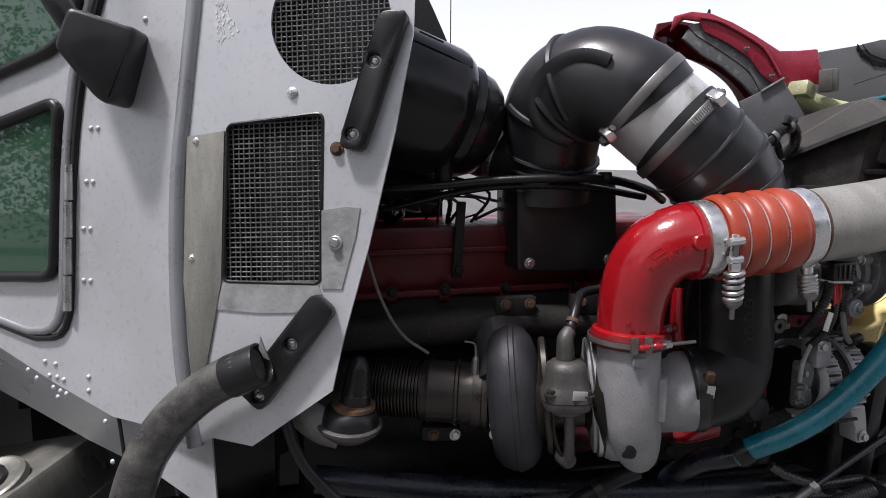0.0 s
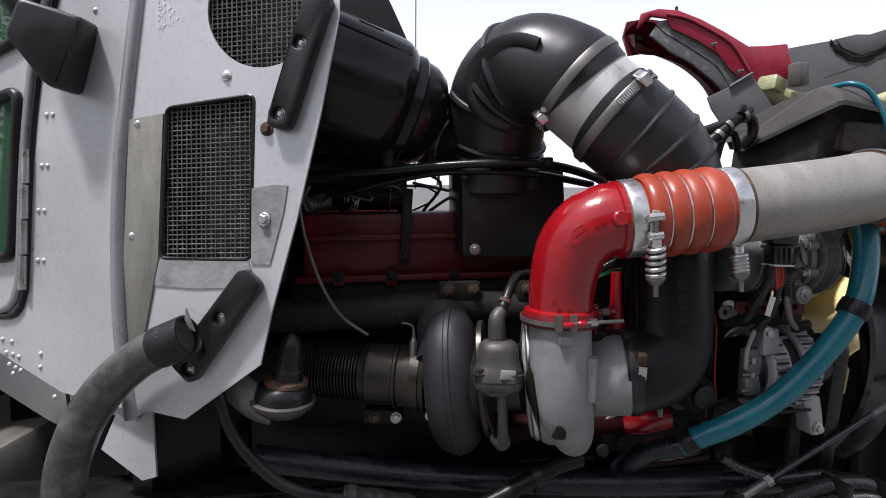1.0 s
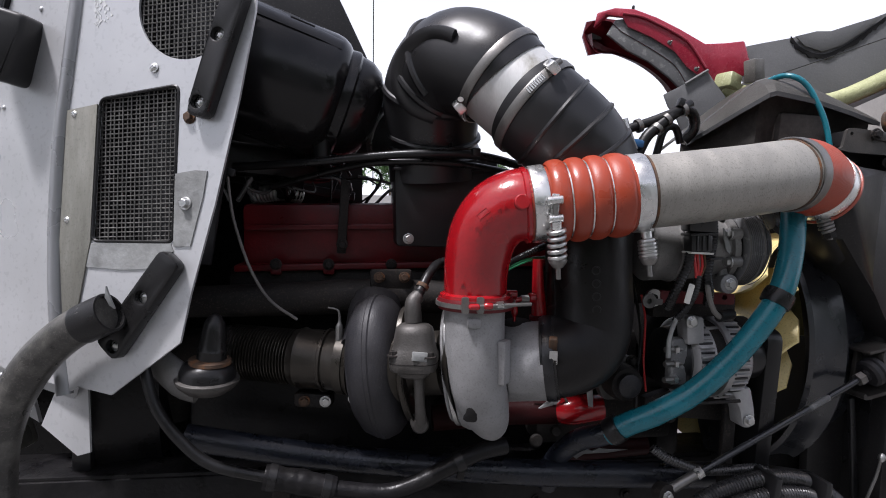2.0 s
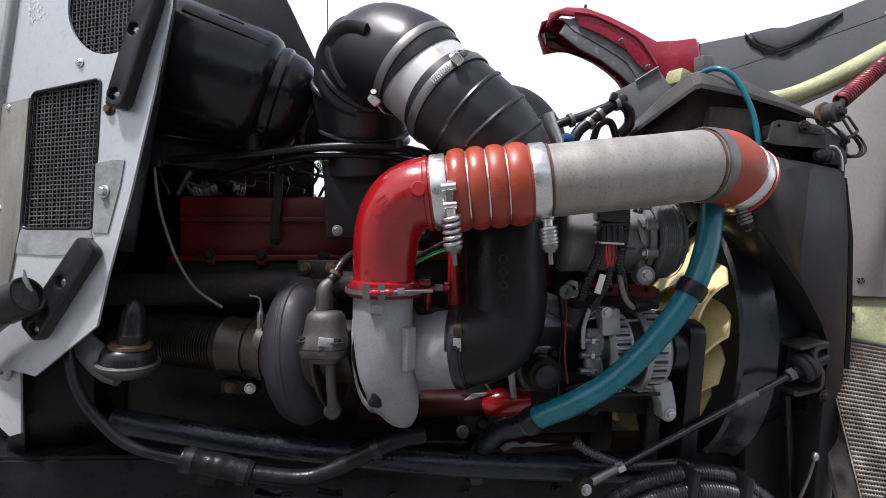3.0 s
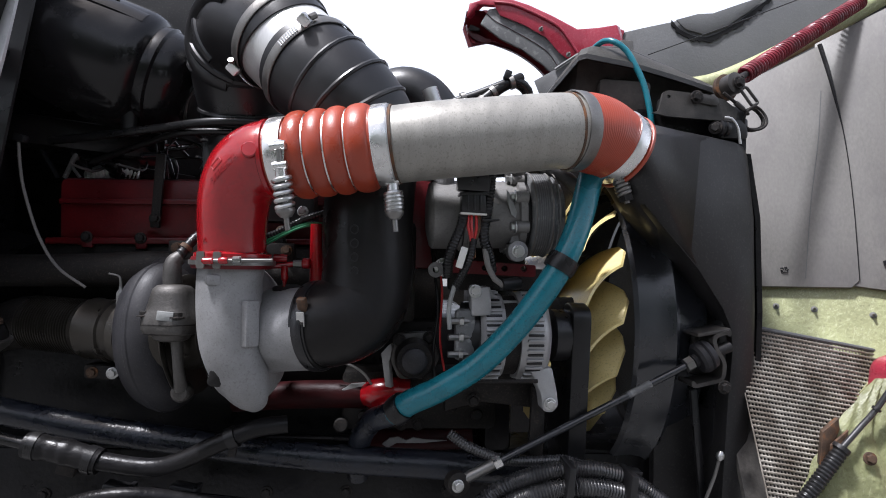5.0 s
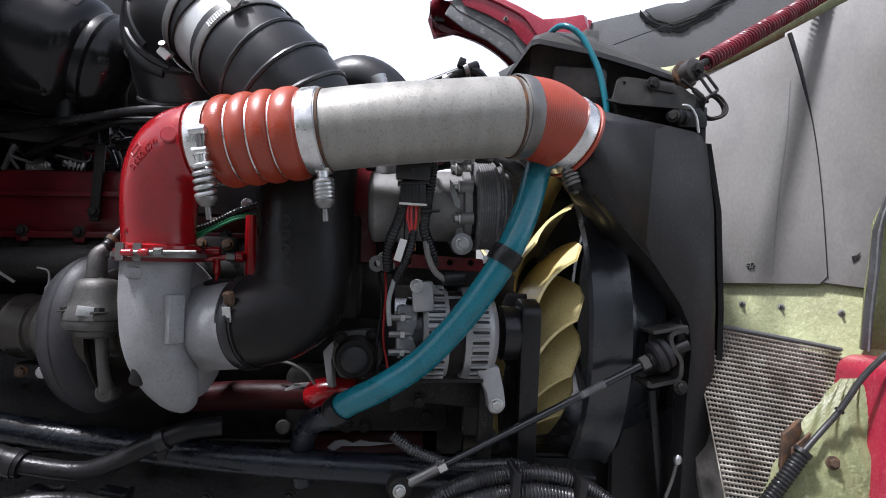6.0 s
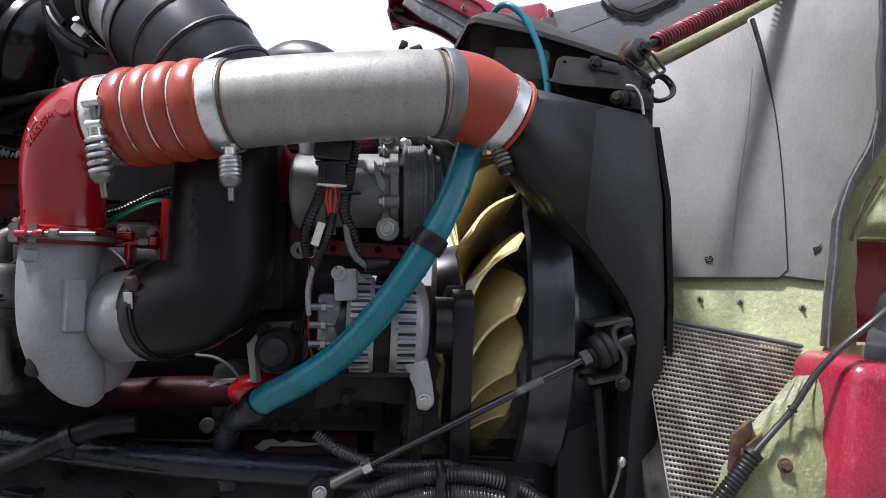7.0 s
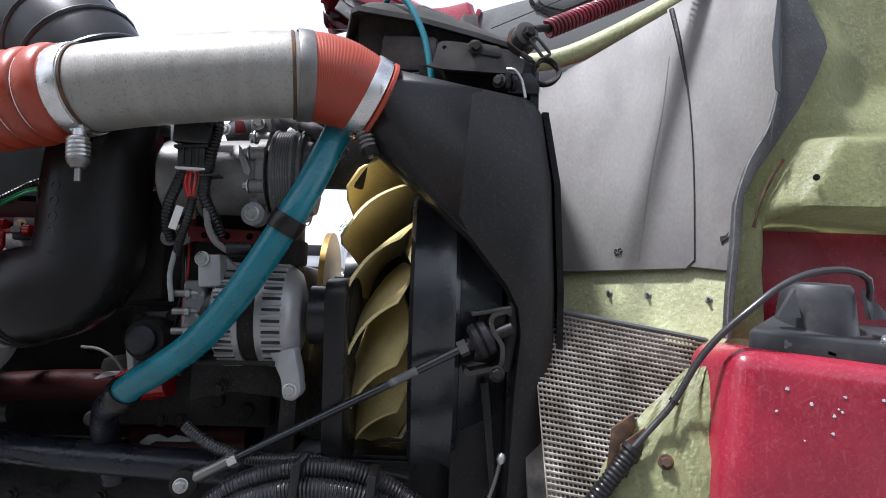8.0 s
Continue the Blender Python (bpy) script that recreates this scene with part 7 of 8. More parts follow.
part("hose", tube([(-0.05, 0.62, 0.90), (0.04, 0.61, 0.955), (0.12, 0.61, 0.972), (0.22, 0.63, 0.955), (0.35, 0.65, 0.93)], 0.012, 12, 0.02), GREASE_SHADE, line2)

loom = thing("corrugated_loom", "bundle of black corrugated wiring conduits", "conduit", (0.78, 0.56, 0.95))
for dz, dy, r in ((0.0, 0.0, 0.0140), (-0.020, -0.016, 0.0140), (-0.024, 0.016, 0.013), (-0.043, -0.006, 0.0140), (-0.064, -0.012, 0.013)):
    part("conduit", corrugated([(0.60, 0.585 + dy, 0.930 + dz), (0.66, 0.58 + dy, 0.985 + dz), (0.72, 0.572 + dy, 1.012 + dz), (0.78, 0.57 + dy, 1.020 + dz), (0.84, 0.575 + dy, 1.008 + dz), (0.90, 0.583 + dy, 0.972 + dz), (0.95, 0.59 + dy, 0.925 + dz)], r, 0.0046, 0.15, 14), CONDUIT, loom)
part("conduit", corrugated([(0.59, 0.62, 1.058), (0.62, 0.612, 1.040), (0.67, 0.608, 1.022), (0.72, 0.605, 1.020), (0.77, 0.600, 1.022), (0.795, 0.59, 1.010), (0.805, 0.58, 0.985), (0.812, 0.575, 0.95)], 0.0085, 0.0042, 0.14, 12), CONDUIT, loom)
for x, z in ((0.755, 1.018), (0.845, 1.006)):
    part("cable_tie", box((x, 0.560, z - 0.014), (0.011, 0.055, 0.062), (0, 6, 0), 0.003), PLASTIC, loom)
part("mounting_lip", box((0.845, 0.615, 1.006), (0.09, 0.02, 0.008), (0, 10, 0), 0.002), BLACK_METAL, loom)

cock = thing("drain_cock", "small steel drain cock rod below the cooler tank", "rod", (0.99, 0.60, 0.95))
part("stem", tube([(1.008, 0.598, 1.028), (1.000, 0.598, 0.998), (0.985, 0.600, 0.955), (0.980, 0.60, 0.93)], 0.0026, 8, 0.008), DULL_STEEL, cock)
part("ball_end", lathe([(-0.004, 0.003), (0.0, 0.006), (0.006, 0.006), (0.010, 0.003)], (1.008, 0.598, 1.026), (0.2, 0, 1), 14), STEEL, cock)
part("body", box((0.998, 0.605, 0.935), (0.034, 0.024, 0.024), (0, 12, 0), 0.005), DARK_METAL, cock)
fix("bolt", BOLT, (1.006, 0.592, 0.935), (0, -1, 0), cock)
fix("bolt", BOLT_DARK, (0.986, 0.592, 0.930), (0, -1, 0), cock)

# ---- tilted hood ----
def liner_at(x, z, out=0.0):
    return Vector((x, 0.744 - 0.61 * (x - 1.218) + 0.34 * (z - 1.324), z)) + LINER_OUT * out


LINER_OUT = Vector((-0.61, -1, 0.34)).normalized()
hood = thing("tilted_hood", "red fibreglass truck hood tilted forward showing its inside", "hood", (1.3, 0.7, 1.0))
part("liner_panel", plate([liner_at(x, z, 0.006) for x, z in [(1.08, 1.50), (1.10, 1.65), (1.19, 1.685), (1.333, 1.76), (1.333, 1.655), (1.332, 1.576), (1.327, 1.50), (1.318, 1.412), (1.304, 1.300), (1.292, 1.287), (1.148, 1.283), (1.06, 1.285)]], -LINER_OUT * 0.008, bevel=0.001), LINER, hood, "stained light grey liner sheet")
part("liner_panel", plate([liner_at(x, z, 0.003) for x, z in [(1.315, 1.712), (1.325, 1.765), (1.52, 1.87), (1.52, 1.70), (1.49, 1.60), (1.46, 1.53), (1.44, 1.46), (1.42, 1.41), (1.39, 1.388), (1.365, 1.36), (1.35, 1.283), (1.294, 1.291)]], -LINER_OUT * 0.008, bevel=0.001), LINER, hood, "stained light grey liner sheet")
part("lower_flange", plate([liner_at(x, z, -0.008) for x, z in [(1.0, 1.32), (1.352, 1.32), (1.335, 1.170), (1.30, 1.175), (1.10, 1.195), (1.0, 1.20)]], -LINER_OUT * 0.008), FIBRE, hood, "raw yellow-green fibreglass flange")
for x, z in ((1.190, 1.252), (1.240, 1.250), (1.312, 1.245)):
    fix("stud", STUD, liner_at(x, z, -0.008), LINER_OUT, hood)
part("liner_hole", plate([liner_at(1.210 + r * math.cos(w), 1.314 + r * math.sin(w), 0.0066) for w, r in ((0.2, 0.0065), (1.0, 0.0075), (1.7, 0.0048), (2.5, 0.0068), (3.3, 0.0052), (4.1, 0.0085), (4.6, 0.0045), (5.5, 0.0055))], -LINER_OUT * 0.001), GREASE_SHADE, hood, "ragged dark hole")
for k in range(5):
    w = 0.4 + 1.25 * k
    part("torn_fibre", tube([liner_at(1.210 + 0.006 * math.cos(w), 1.314 + 0.006 * math.sin(w), 0.0068), liner_at(1.210 + 0.0035 * math.cos(w), 1.313 + 0.0035 * math.sin(w), 0.0105), liner_at(1.210 + 0.001 * math.cos(w), 1.311, 0.009)], 0.0006, 5, 0.003), LINER, hood)
part("liner_crack", tube([liner_at(x, z, 0.0062) for x, z in ((1.316, 1.66), (1.295, 1.557), (1.266, 1.440), (1.236, 1.300))], 0.0007, 5, 0.02), LINER_DARK, hood)
part("panel_seam", tube([(*liner_at(x, z, 0.0055), r) for x, z, r in ((1.331, 1.76, 0.0045), (1.333, 1.70, 0.004), (1.333, 1.655, 0.003), (1.332, 1.576, 0.0013), (1.327, 1.50, 0.0009), (1.318, 1.412, 0.0009), (1.304, 1.300, 0.0009))], None, 6, 0.01), GREASE_SHADE, hood, "dark gap between the liner sheets")
part("liner_hole", plate([liner_at(x, z, 0.0066) for x, z in ((1.338, 1.325), (1.346, 1.332), (1.350, 1.342), (1.345, 1.336), (1.338, 1.334))], -LINER_OUT * 0.001), GREASE_SHADE, hood)
part("spar", tube([(0.93, 0.975, 1.735, 0.020), (1.00, 0.955, 1.712, 0.019), (1.07, 0.932, 1.700, 0.018), (1.147, 0.905, 1.702, 0.018), (1.238, 0.892, 1.738, 0.0195), (1.330, 0.882, 1.787, 0.020), (1.420, 0.872, 1.840, 0.020), (1.55, 0.855, 1.920, 0.020)], None, 18, 0.02), FIBRE, hood, "yellow-green moulded spar")
part("outer_skin", plate([liner_at(x, z, -0.06) for x, z in [(1.12, 1.24), (1.12, 1.66), (1.30, 1.74), (1.40, 1.80), (1.38, 1.4), (1.36, 1.24)]], -LINER_OUT * 0.008), RED_PAINT, hood)

# inner fender and lamp bucket
STRIP_IN = [(1.393, 1.80), (1.393, 1.59), (1.387, 1.529), (1.375, 1.484), (1.354, 1.447), (1.342, 1.423), (1.327, 1.375), (1.322, 1.313), (1.315, 1.251), (1.311, 1.190)]
STRIP_OUT = [(1.421, 1.80), (1.440, 1.671), (1.463, 1.622), (1.466, 1.605), (1.449, 1.563), (1.423, 1.514), (1.390, 1.464), (1.361, 1.423), (1.342, 1.387), (1.335, 1.313), (1.326, 1.244), (1.322, 1.190)]
part("edge_strip", plate([(x, 0.606 - 0.15 * (x - 1.39), z) for x, z in STRIP_IN] + [(x, 0.612, z) for x, z in STRIP_OUT[::-1]], (0.002, 0.006, 0), bevel=0.001), STRIP_RUBBER, hood, "dark grey edge strip of the torn liner")
part("torn_edge", tube([(x - 0.001, 0.603, z) for x, z in STRIP_IN], 0.0017, 7, 0.006, wave=lambda s: 1 + 0.35 * math.sin(s * 310) * math.sin(s * 97)), LINER_DARK, hood, "pale ragged edge")
part("flap", plate([(1.392, 0.600, 1.70), (1.374, 0.592, 1.597), (1.377, 0.592, 1.534), (1.390, 0.602, 1.531)], (0.002, 0.004, 0), bevel=0.001), LINER_DARK, hood, "bent dark rubber flap")
part("flap", plate([(1.388, 0.602, 1.530), (1.374, 0.594, 1.495), (1.370, 0.594, 1.455), (1.379, 0.602, 1.487)], (0.002, 0.004, 0), bevel=0.001), LINER_DARK, hood)


def ease(v):
    v = min(max(v, 0.0), 1.0)
    return v * v * (3 - 2 * v)


def left_of(z):
    """The inner edge of the moulded fender, which follows the dark strip."""
    pts = STRIP_OUT[::-1]
    for (x0, z0), (x1, z1) in zip(pts, pts[1:]):
        if z0 <= z <= z1:
            return x0 + (x1 - x0) * (z - z0) / (z1 - z0)
    return pts[0][0] if z < pts[0][1] else pts[-1][0]


def fender_depth(x, z):
    """The moulded inner fender: a hollow above, a bulging ledge, and a drawn-in foot."""
    start = 1.365 + 0.55 * max(0.0, z - 1.38)
    bulge = ease((x - start) / 0.05) * ease((1.482 - z) / 0.022) * ease((z - 1.352) / 0.018)
    hollow = ease((z - 1.48) / 0.10) * ease((x - left_of(z) - 0.01) / 0.10)
    foot = ease((1.36 - z) / 0.02) * ease((x - 1.375) / 0.03)
    rough = 0.0025 * math.sin(38 * x + 21 * z) * math.sin(27 * z - 16 * x)
    return 0.632 - 0.062 * bulge + 0.045 * hollow + 0.085 * foot + rough


bm = bmesh.new()
rows = []
for i in range(86):
    z = 1.19 + (1.80 - 1.19) * i / 85
    x0 = left_of(z) - 0.006
    rows.append([bm.verts.new((x, fender_depth(x, z) if j else 0.616, z)) for j, x in enumerate(x0 + (1.78 - x0) * (j / 44) ** 1.4 for j in range(45))])
for a, b in zip(rows, rows[1:]):
    for j in range(44):
        bm.faces.new((a[j], a[j + 1], b[j + 1], b[j]))
bmesh.ops.solidify(bm, geom=bm.faces[:], thickness=0.008)
part("inner_fender", bm, FIBRE, hood, "raw yellow-green fibreglass inner fender", 60)
part("fender_foot", plate([(1.322, 0.625, 1.19), (1.25, 0.625, 1.112), (1.20, 0.625, 0.96), (1.75, 0.70, 0.96), (1.75, 0.70, 1.19)], (0.01, 0.012, 0), bevel=0.002), FIBRE, hood)
part("drain_hole", lathe([(0, 0.0045), (0.002, 0.0045)], (1.415, 0.5695, 1.406), (0, -1, 0), 14), GREASE_SHADE, hood)
part("dirt_crack", tube([(1.398, 0.612, 1.44), (1.380, 0.614, 1.41), (1.366, 0.618, 1.375), (1.360, 0.622, 1.345)], 0.0022, 6, 0.01, wave=lambda s: 1 + 0.4 * math.sin(s * 260)), RUST, hood)
part("recess", plate([(1.392, 0.684, 1.362), (1.76, 0.688, 1.362), (1.76, 0.688, 1.19), (1.385, 0.684, 1.19), (1.380, 0.684, 1.28)], (0, 0.006, 0), bevel=0.001), RED_PAINT, hood, "red painted recess")
bm = bmesh.new()
box((1.398, 0.56, 1.062), (0.29, 0.14, 0.225), (0, 6.0, 0), 0.030, bm, 6)
part("lamp_bucket", bm, RED_PAINT, hood, "red painted lamp bucket with paint chips")
rng = random.Random(8)
bm = bmesh.new()
for k in range(12):
    cx, cz, r = 1.29 + 0.22 * rng.random(), 1.145 - 0.06 * rng.random() ** 1.6, rng.uniform(0.0010, 0.0026)
    cz -= 0.10 * (cx - 1.29)
    plate([(cx + r * rng.uniform(0.5, 1.3) * math.cos(w), 0.4893, cz + r * rng.uniform(0.5, 1.2) * math.sin(w)) for w in (q * math.pi / 3.5 for q in range(7))], (0, 0.0006, 0), bm=bm)
part("paint_chips", bm, FLAKE, hood, "pale chips in the red paint", kind="stuff")
bm = bmesh.new()
RAMP_L, RAMP_R = [(1.06, 0.93), (1.107, 0.988), (1.132, 1.035), (1.160, 1.072), (1.201, 1.111), (1.246, 1.153)], [(1.29, 0.93), (1.29, 0.99), (1.29, 1.04), (1.29, 1.08), (1.29, 1.12), (1.285, 1.165)]
rows = []
for i in range(41):
    f = i / 40 * 5
    k = min(int(f), 4)
    mixed = lambda p: Vector(p[k]) + (Vector(p[k + 1]) - Vector(p[k])) * (f - k)
    a, b = mixed(RAMP_L), mixed(RAMP_R)
    rows.append([])
    for j in range(31):
        q = a + (b - a) * (j / 30)
        fold = 0.006 * (1 - 0.8 * (i / 40) ** 2) * math.sin(9 * math.pi * j / 30 * (0.4 + 0.02 * i) + 0.12 * i) * (1 - abs(2 * j / 30 - 1)) + 0.002 * math.sin(j * 1.7 + i * 0.9)
        rows[-1].append(bm.verts.new((q.x, 0.582 - 0.040 * (j / 30) ** 0.7 - 0.035 * (1 - i / 40) + fold, q.y)))
for a, b in zip(rows, rows[1:]):
    for j in range(30):
        bm.faces.new((a[j], a[j + 1], b[j + 1], b[j]))
bmesh.ops.solidify(bm, geom=bm.faces[:], thickness=0.006)
part("ramp", bm, FIBRE, hood, "rough folded fibreglass ramp below the lamp", 60)
part("corner_plate", plate([(1.137, 0.548, 1.080), (1.168, 0.556, 1.098), (1.170, 0.556, 1.082), (1.152, 0.550, 1.048), (1.142, 0.546, 1.016), (1.130, 0.544, 1.034)], (0.004, 0.012, 0), bevel=0.001), RUST, hood, "chipped rusty red corner plate")
part("rust_patch", plate([(1.146, 0.543, 1.062), (1.180, 0.551, 1.082), (1.176, 0.551, 1.050), (1.158, 0.546, 1.020), (1.145, 0.542, 1.030)], (0.002, 0.006, 0), bevel=0.001), RUST, hood, "rusty steel patch")
fix("bolt", BOLT_RUSTY, (1.198, 0.533, 1.046), (-0.2, -1, 0.2), hood)
lamp = thing("headlamp_housing", "dark grey plastic back of a headlamp", "headlamp", (1.40, 0.56, 1.185))
LAMP = material("dark_grey_plastic", (0.032, 0.033, 0.036), 0.5, 0, 0.2, 20, 0.1, 500, stain=(0.075, 0.074, 0.072), stain_amount=0.2, stain_scale=30, edge=1)
part("base", plate(rounded([(1.289, 0.515, 1.176), (1.292, 0.515, 1.207), (1.50, 0.515, 1.190), (1.50, 0.515, 1.145)], 0.006, 3), (0.085, 0.095, 0.018), bevel=0.004), LAMP, lamp)
part("dome", lathe([(-0.018, 0.049), (0, 0.0465), (0.030, 0.043), (0.044, 0.0410), (0.050, 0.037), (0.051, 0.02)], (1.412, 0.575, 1.216), (0, -0.1, 1), 36), LAMP, lamp)
for x in (1.365, 1.452):
    part("gusset", plate([(x, 0.530, 1.222), (x + (0.028 if x > 1.4 else -0.028), 0.530, 1.222), (x, 0.540, 1.258)], (0, 0.008, 0)), LAMP, lamp)
part("dust_spot", lathe([(0, 0.0052), (0.0012, 0.004)], (1.338, 0.5155, 1.190), (0, -1, 0), 16, squash=lambda w, s: 1 + 0.3 * math.sin(3 * w)), MUD, lamp)
part("clip", box((1.392, 0.518, 1.180), (0.014, 0.006, 0.008), (0, 20, 0), 0.002), WHITE, lamp)
fix("screw", SCREW_BIG, (1.462, 0.5195, 1.196), (0, -1, 0.1), lamp)
cable = thing("lamp_cable", "black cable in corrugated sleeve running to the headlamp", "cable", (1.2, 0.55, 1.0))
part("sleeve", corrugated([(1.083, 0.540, 0.958), (1.101, 0.540, 0.981), (1.127, 0.540, 1.014), (1.163, 0.541, 1.060)], 0.0115, 0.006, 0.14, 14), RUBBER, cable)
part("cable", tube([(1.162, 0.541, 1.060), (1.191, 0.540, 1.092), (1.211, 0.536, 1.118), (1.234, 0.524, 1.166), (1.256, 0.510, 1.200), (1.288, 0.502, 1.231), (1.326, 0.505, 1.259), (1.367, 0.510, 1.276), (1.414, 0.516, 1.281), (1.446, 0.524, 1.271), (1.458, 0.540, 1.245)], 0.0042, 10, 0.012), CONDUIT, cable)
part("cable_tie", lathe([(-0.003, 0.0105), (-0.003, 0.0128), (0.003, 0.0128), (0.003, 0.0105)], (1.160, 0.541, 1.058), (0.6, 0, 0.75), 14), PLASTIC, cable)
part("cable_tie", lathe([(-0.002, 0.0044), (-0.002, 0.0064), (0.002, 0.0064), (0.002, 0.0044)], (1.210, 0.536, 1.117), (0.55, -0.15, 0.75), 14), PLASTIC, cable)

grille = thing("front_grille", "dusty plated wire grille under the tilted hood", "grille", (1.15, 0.6, 1.0))
bm = bmesh.new()
G0, GU, GV = Vector((1.055, 0.655, 1.228)), Vector((0.34, 0.0, -0.058)), Vector((0.01, -0.100, -0.27))
for i in range(40):
    a = G0 + GV * (i / 39)
    sweep(bm, [a, a + GU], 0.0019, 6, False)
for i in range(60):
    a = G0 + GU * (i / 59) + Vector((0, 0.0012, -0.0012))
    sweep(bm, [a, a + GV], 0.0012, 6, False)
part("wire_mesh", bm, GRILLE, grille, "crossed plated wires")
part("rim", sweep(bmesh.new(), [G0 - GU * 0.02, G0 + GU * 1.02], 0.0036, 8), LINER_DARK, grille, "grey edge strip")
part("backing", plate([G0 + Vector((-0.02, 0.03, 0)), G0 + GU * 1.05 + Vector((0, 0.03, 0)), G0 + GU * 1.05 + GV * 1.1 + Vector((0, 0.03, 0)), G0 + GV * 1.1 + Vector((-0.02, 0.03, 0))], (0, 0.01, 0)), DUST_BROWN, grille, "dusty insect screen")

# far fender of the hood
far = thing("far_fender", "red far fender of the tilted hood with a torn grey liner", "fender", (1.0, 1.1, 1.7))
def arch_at(x, z, back=0.0):
    """A place on the arch of the far fender, which comes nearer towards the hood."""
    return (x, 1.05 - 0.3 * (x - 0.66) + back, z)


def arch(pts, back=0.0):
    return [arch_at(x, z, back) for x, z in pts]


LIP = [(0.650, 1.872), (0.657, 1.907), (0.695, 1.917), (0.737, 1.913), (0.785, 1.893), (0.834, 1.866), (0.888, 1.832), (0.930, 1.833), (0.968, 1.837), (0.978, 1.800), (1.000, 1.762), (0.975, 1.760), (0.949, 1.760), (0.915, 1.745), (0.899, 1.740), (0.874, 1.762), (0.850, 1.782), (0.824, 1.816), (0.775, 1.848), (0.724, 1.873), (0.711, 1.896), (0.677, 1.901)]
part("lip", plate(arch(LIP), (0.014, 0.016, 0.002), bevel=0.003), RED_PAINT, far, "glossy red arched lip")
part("lip_ridge", tube(arch([(0.712, 1.903), (0.752, 1.895), (0.790, 1.876), (0.815, 1.862), (0.850, 1.838), (0.872, 1.808), (0.890, 1.778)], -0.003), 0.0032, 8, 0.01), RED_PAINT, far)
inner = spline(arch([(0.652, 1.890), (0.690, 1.888), (0.713, 1.866), (0.783, 1.822), (0.830, 1.786), (0.858, 1.742)], 0.006), 0.012)
outer = spline(arch([(0.655, 1.866), (0.664, 1.824), (0.712, 1.815), (0.770, 1.790), (0.820, 1.748), (0.852, 1.700)], 0.020), 0.012)
bm = bmesh.new()
rows = []
for k in range(9):
    f = k / 8
    rows.append([])
    for j in range(40):
        a, b = (Vector(r[min(int(j / 39 * (len(r) - 1)), len(r) - 1)][:3]) for r in (inner, outer))
        rows[-1].append(bm.verts.new(a + (b - a) * f + Vector((0, 0.05 * math.sin(math.pi * f), 0))))
for a, b in zip(rows, rows[1:]):
    for j in range(39):
        bm.faces.new((a[j], a[j + 1], b[j + 1], b[j]))
bmesh.ops.solidify(bm, geom=bm.faces[:], thickness=0.004)
# shade inside the arch is painted with the darkened red
part("well", bm, ARCH_SHADE_RED, far, "hollow inside of the arch in shade-darkened red", 60)
part("well_back", plate(arch([(0.650, 1.870), (0.658, 1.905), (0.700, 1.912), (0.740, 1.905), (0.790, 1.880), (0.85, 1.83), (0.80, 1.80), (0.72, 1.835), (0.664, 1.826)], 0.060), (0, 0.006, 0)), ARCH_SHADE_RED, far, "back of the arch in shade-darkened red")
part("fibre_edge", plate(arch([(0.664, 1.862), (0.666, 1.890), (0.690, 1.896), (0.700, 1.880), (0.686, 1.860)], 0.050), (0.004, 0.006, 0)), DUST_BROWN, far, "brown bare laminate")
part("mud_guard", plate(arch([(0.684, 1.860), (0.702, 1.892), (0.730, 1.896), (0.782, 1.878), (0.845, 1.840), (0.880, 1.800), (0.905, 1.762), (0.880, 1.735), (0.850, 1.728), (0.820, 1.760), (0.776, 1.796), (0.729, 1.822)], 0.008), (0, 0.008, 0), bevel=0.0015), MUD, far, "scuffed grey mudguard")
part("mud_guard_leaf", plate(arch([(0.796, 1.716), (0.838, 1.738), (0.868, 1.760), (0.884, 1.768), (0.902, 1.740), (0.920, 1.715), (0.935, 1.690), (0.935, 1.600), (0.850, 1.600), (0.826, 1.660), (0.806, 1.690)], -0.020), (0.004, 0.010, 0), bevel=0.0015), LINER_DARK, far, "dark grey lower leaf of the mudguard")
part("leaf_fold", sweep(bmesh.new(), arch([(0.838, 1.738), (0.862, 1.754), (0.884, 1.768)], -0.024), 0.003, 8), MUD, far)
for x, z in ((0.870, 1.775), (0.812, 1.835), (0.925, 1.760)):
    fix("rivet", STUD, arch_at(x, z, -0.003), (0, -1, 0.1), far)
part("spar_bracket", box((0.972, 0.925, 1.762), (0.032, 0.030, 0.050), (0, -6, 15), 0.004), SCOOP, far, "grey clip over the spar end")
D = lambda pts, out=0.0: [(x, 1.25 - 0.25 * x - out, z) for x, z in pts]
# same liner as in front, painted darker because it lies in shade
part("liner", plate(D([(0.972, 1.832), (1.040, 1.846), (1.100, 1.857), (1.150, 1.868), (1.176, 1.868), (1.262, 1.896), (1.372, 1.942), (1.62, 2.05), (1.62, 1.62), (1.30, 1.60), (1.06, 1.60), (0.93, 1.62), (0.93, 1.69), (0.965, 1.735), (1.002, 1.756), (0.990, 1.790)]), (0.004, 0.010, 0), bevel=0.001), LINER_DARK, far, "torn grey liner, coloured dark for its shade")
rng = random.Random(3)
TEAR = [(1.098, 1.857), (1.120, 1.832), (1.162, 1.816), (1.204, 1.830), (1.250, 1.862), (1.296, 1.900)]
line = spline([(x, 0, z) for x, z in TEAR], 0.006)
low = [(q[0] + rng.uniform(-0.002, 0.002), q[2] - 0.004 - rng.random() * 0.007) for q in line]
part("tear", plate(D([(q[0], q[2] + 0.003) for q in line] + low[::-1], 0.003), (0.0, 0.002, 0)), GREASE_SHADE, far, "black ragged tear")
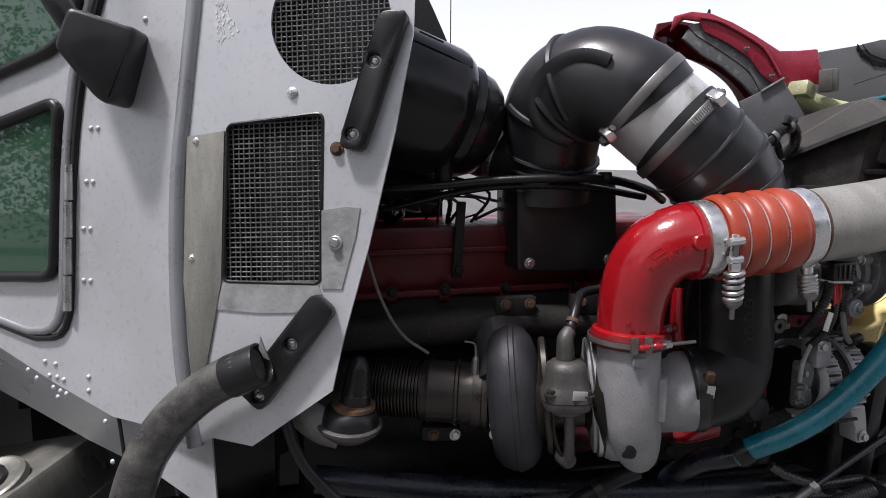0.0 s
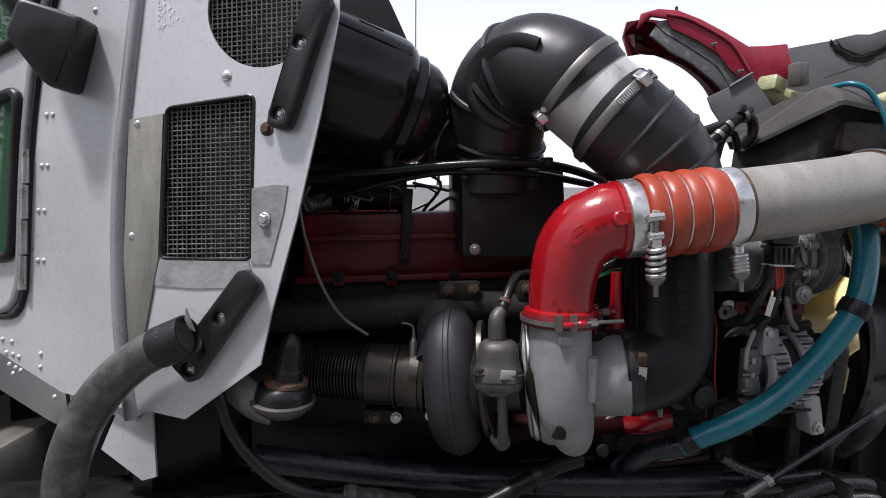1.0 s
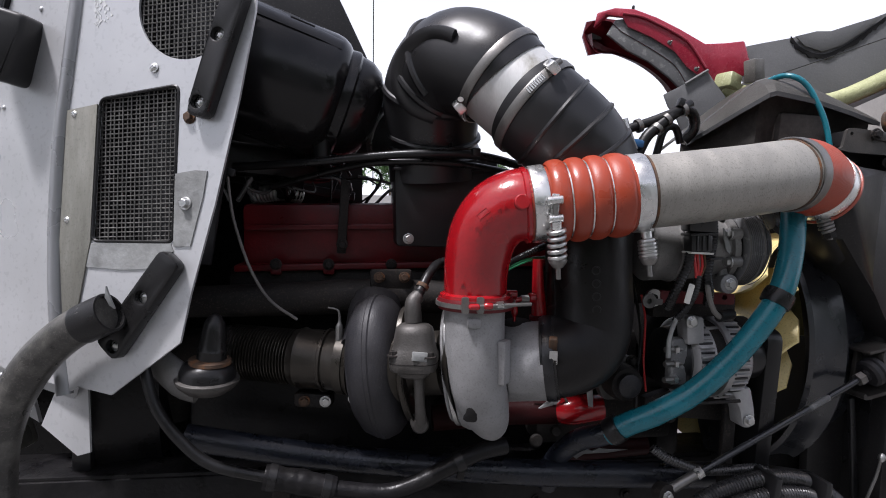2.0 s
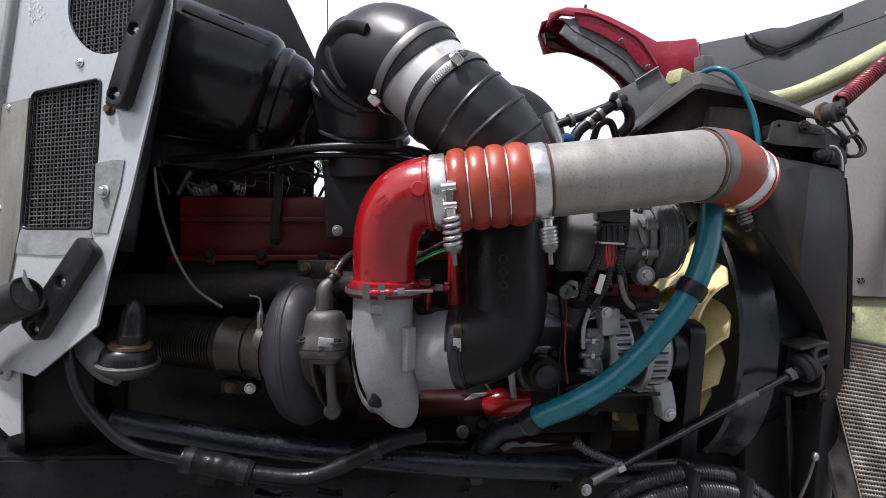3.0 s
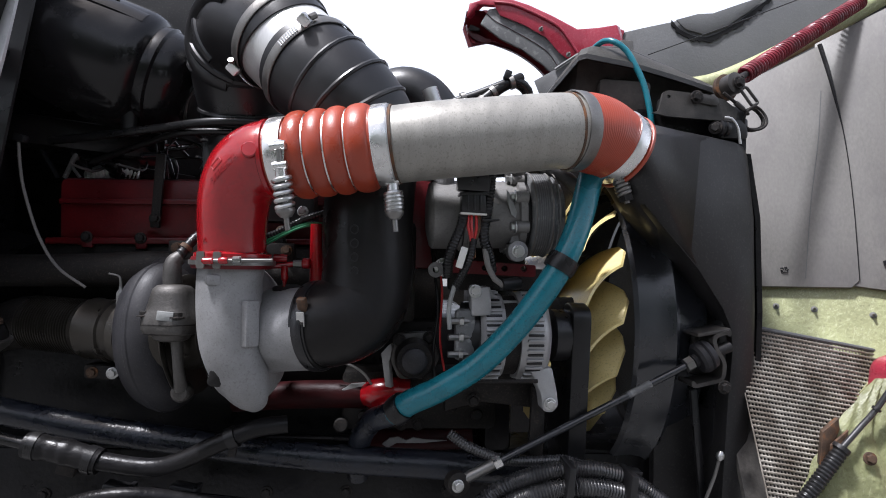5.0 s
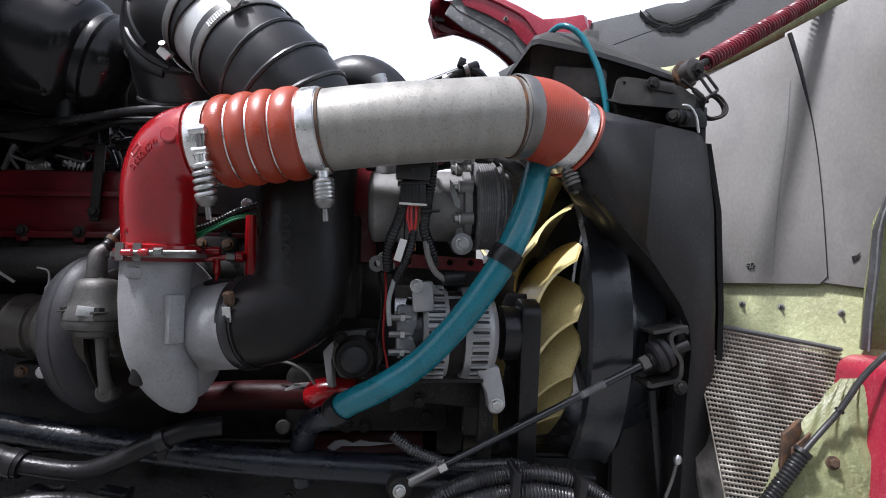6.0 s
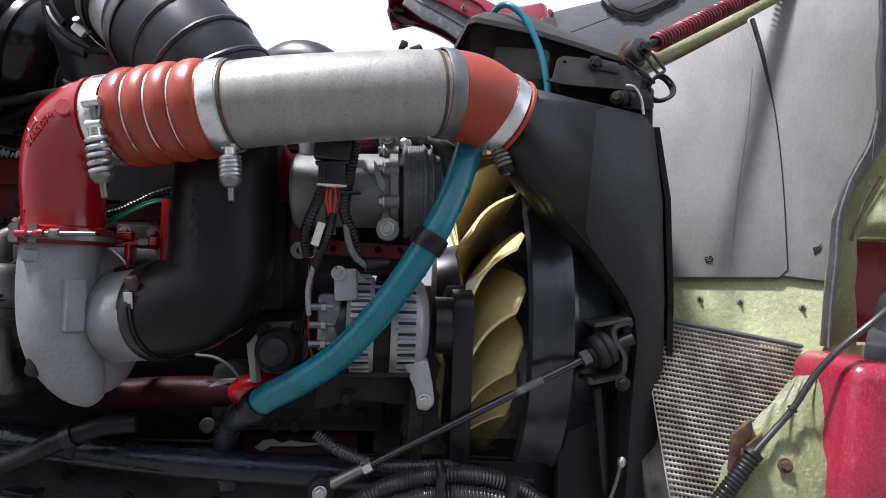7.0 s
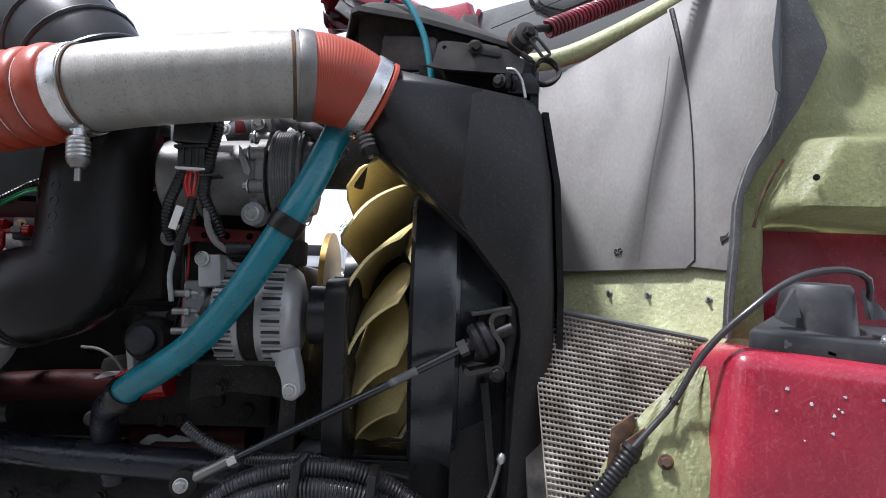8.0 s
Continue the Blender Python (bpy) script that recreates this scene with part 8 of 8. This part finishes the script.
part("torn_flap", plate(D([(1.106, 1.859), (1.15, 1.870), (1.18, 1.870), (1.24, 1.890), (1.29, 1.905), (1.248, 1.868), (1.204, 1.838), (1.164, 1.824), (1.126, 1.837)], 0.006), (0.0, 0.003, 0), bevel=0.0005), LINER_DARK, far, "torn lip of the liner")
part("wire", tube([(1.012, 0.897, 1.752), (1.154, 0.862, 1.803), (1.309, 0.823, 1.861)], 0.0011, 6, 0.05), BLACK_METAL, far)
part("wire_eye", lathe([(-0.004, 0.004), (-0.003, 0.007), (0.003, 0.007), (0.004, 0.004)], (1.315, 0.823, 1.866), (0.3, -1, 0), 14), STEEL, far)
part("fibre_block", box((0.935, 0.965, 1.745), (0.040, 0.05, 0.035), (0, 12, 20), 0.006), FIBRE, far)
part("rivet_plate", box((0.992, 1.000, 1.828), (0.010, 0.006, 0.03), (0, 20, 0), 0.001), RED_PAINT, far)
part("lip_stud", lathe([(0, 0.004), (0.012, 0.003), (0.014, 0.001)], (0.740, 1.040, 1.912), (0.1, 0, 1), 10), DARK_METAL, far)

prop = thing("hood_spring", "red coil spring stay with a dark hook and ring", "spring", (1.06, 0.66, 1.62))
bm = bmesh.new()
SA = Vector((0.208, 0.095, 0.131))
part("core", sweep(bmesh.new(), [Vector((1.075, 0.66, 1.640)), Vector((1.075, 0.66, 1.640)) + SA * 1.6], 0.0055, 10), GREASE_SHADE, prop)
spring(bm, (1.075, 0.66, 1.640), SA, 0.0120, 0.42, 52, 0.0029, 7)
part("coil", bm, SPRING_RED, prop)
for dy, r in ((0.0, 0.0185), (0.005, 0.0165), (0.010, 0.0178)):
    rg = [(1.066 + r * math.cos(w), 0.612 + dy + 0.004 * math.sin(2 * w), 1.556 + r * math.sin(w)) for w in (k * math.pi / 14 for k in range(29))]
    part("ring", sweep(bmesh.new(), rg, 0.0021, 8, False), DARK_METAL, prop, "black cable loop")
part("shackle", lathe([(-0.014, 0.010), (-0.012, 0.0175), (0.010, 0.0175), (0.012, 0.012)], (1.036, 0.630, 1.613), (0.25, -1, 0.1), 24), BRACKET_BLACK, prop, "dark pivot eye")
part("rust_cup", lathe([(-0.020, 0.012), (-0.018, 0.021), (-0.010, 0.022), (-0.008, 0.016)], (1.036, 0.630, 1.613), (0.25, -1, 0.1), 24), RUST, prop, "rusty washer")
fix("bolt", BOLT_DARK, (1.040, 0.617, 1.613), (0.25, -1, 0.1), prop)
link = rounded([(1.041, 0.614, 1.602), (1.051, 0.614, 1.606), (1.071, 0.613, 1.581), (1.061, 0.613, 1.575)], 0.004, 3)
part("chain_link", sweep(bmesh.new(), link + link[:1], 0.0024, 8, False), BRACKET_BLACK, prop)
part("hook", tube([(1.048, 0.626, 1.622), (1.058, 0.638, 1.630), (1.075, 0.655, 1.640)], 0.0055, 10, 0.004), DARK_METAL, prop)
part("cable", tube([(1.008, 0.604, 1.592), (1.024, 0.604, 1.580), (1.044, 0.608, 1.568), (1.054, 0.612, 1.562)], 0.0026, 8, 0.006), DARK_METAL, prop)
part("ferrule", sweep(bmesh.new(), [(1.028, 0.605, 1.5775), (1.043, 0.608, 1.5685)], 0.0040, 10), BRACKET_BLACK, prop)
part("bail", tube([(1.008, 0.600, 1.552), (1.018, 0.597, 1.550), (1.028, 0.597, 1.536), (1.034, 0.600, 1.512)], 0.0022, 8, 0.006), STEEL, prop)

vent = thing("vent_hose", "thin teal overflow hose arching over the radiator top", "hose", (0.9, 0.65, 1.6))
part("hose", tube([(0.826, 0.712, 1.672), (0.829, 0.690, 1.684), (0.838, 0.665, 1.687), (0.850, 0.650, 1.680), (0.866, 0.645, 1.666), (0.879, 0.640, 1.642), (0.893, 0.634, 1.606), (0.902, 0.630, 1.560), (0.905, 0.630, 1.530)], 0.0048, 12, 0.008), TEAL, vent)
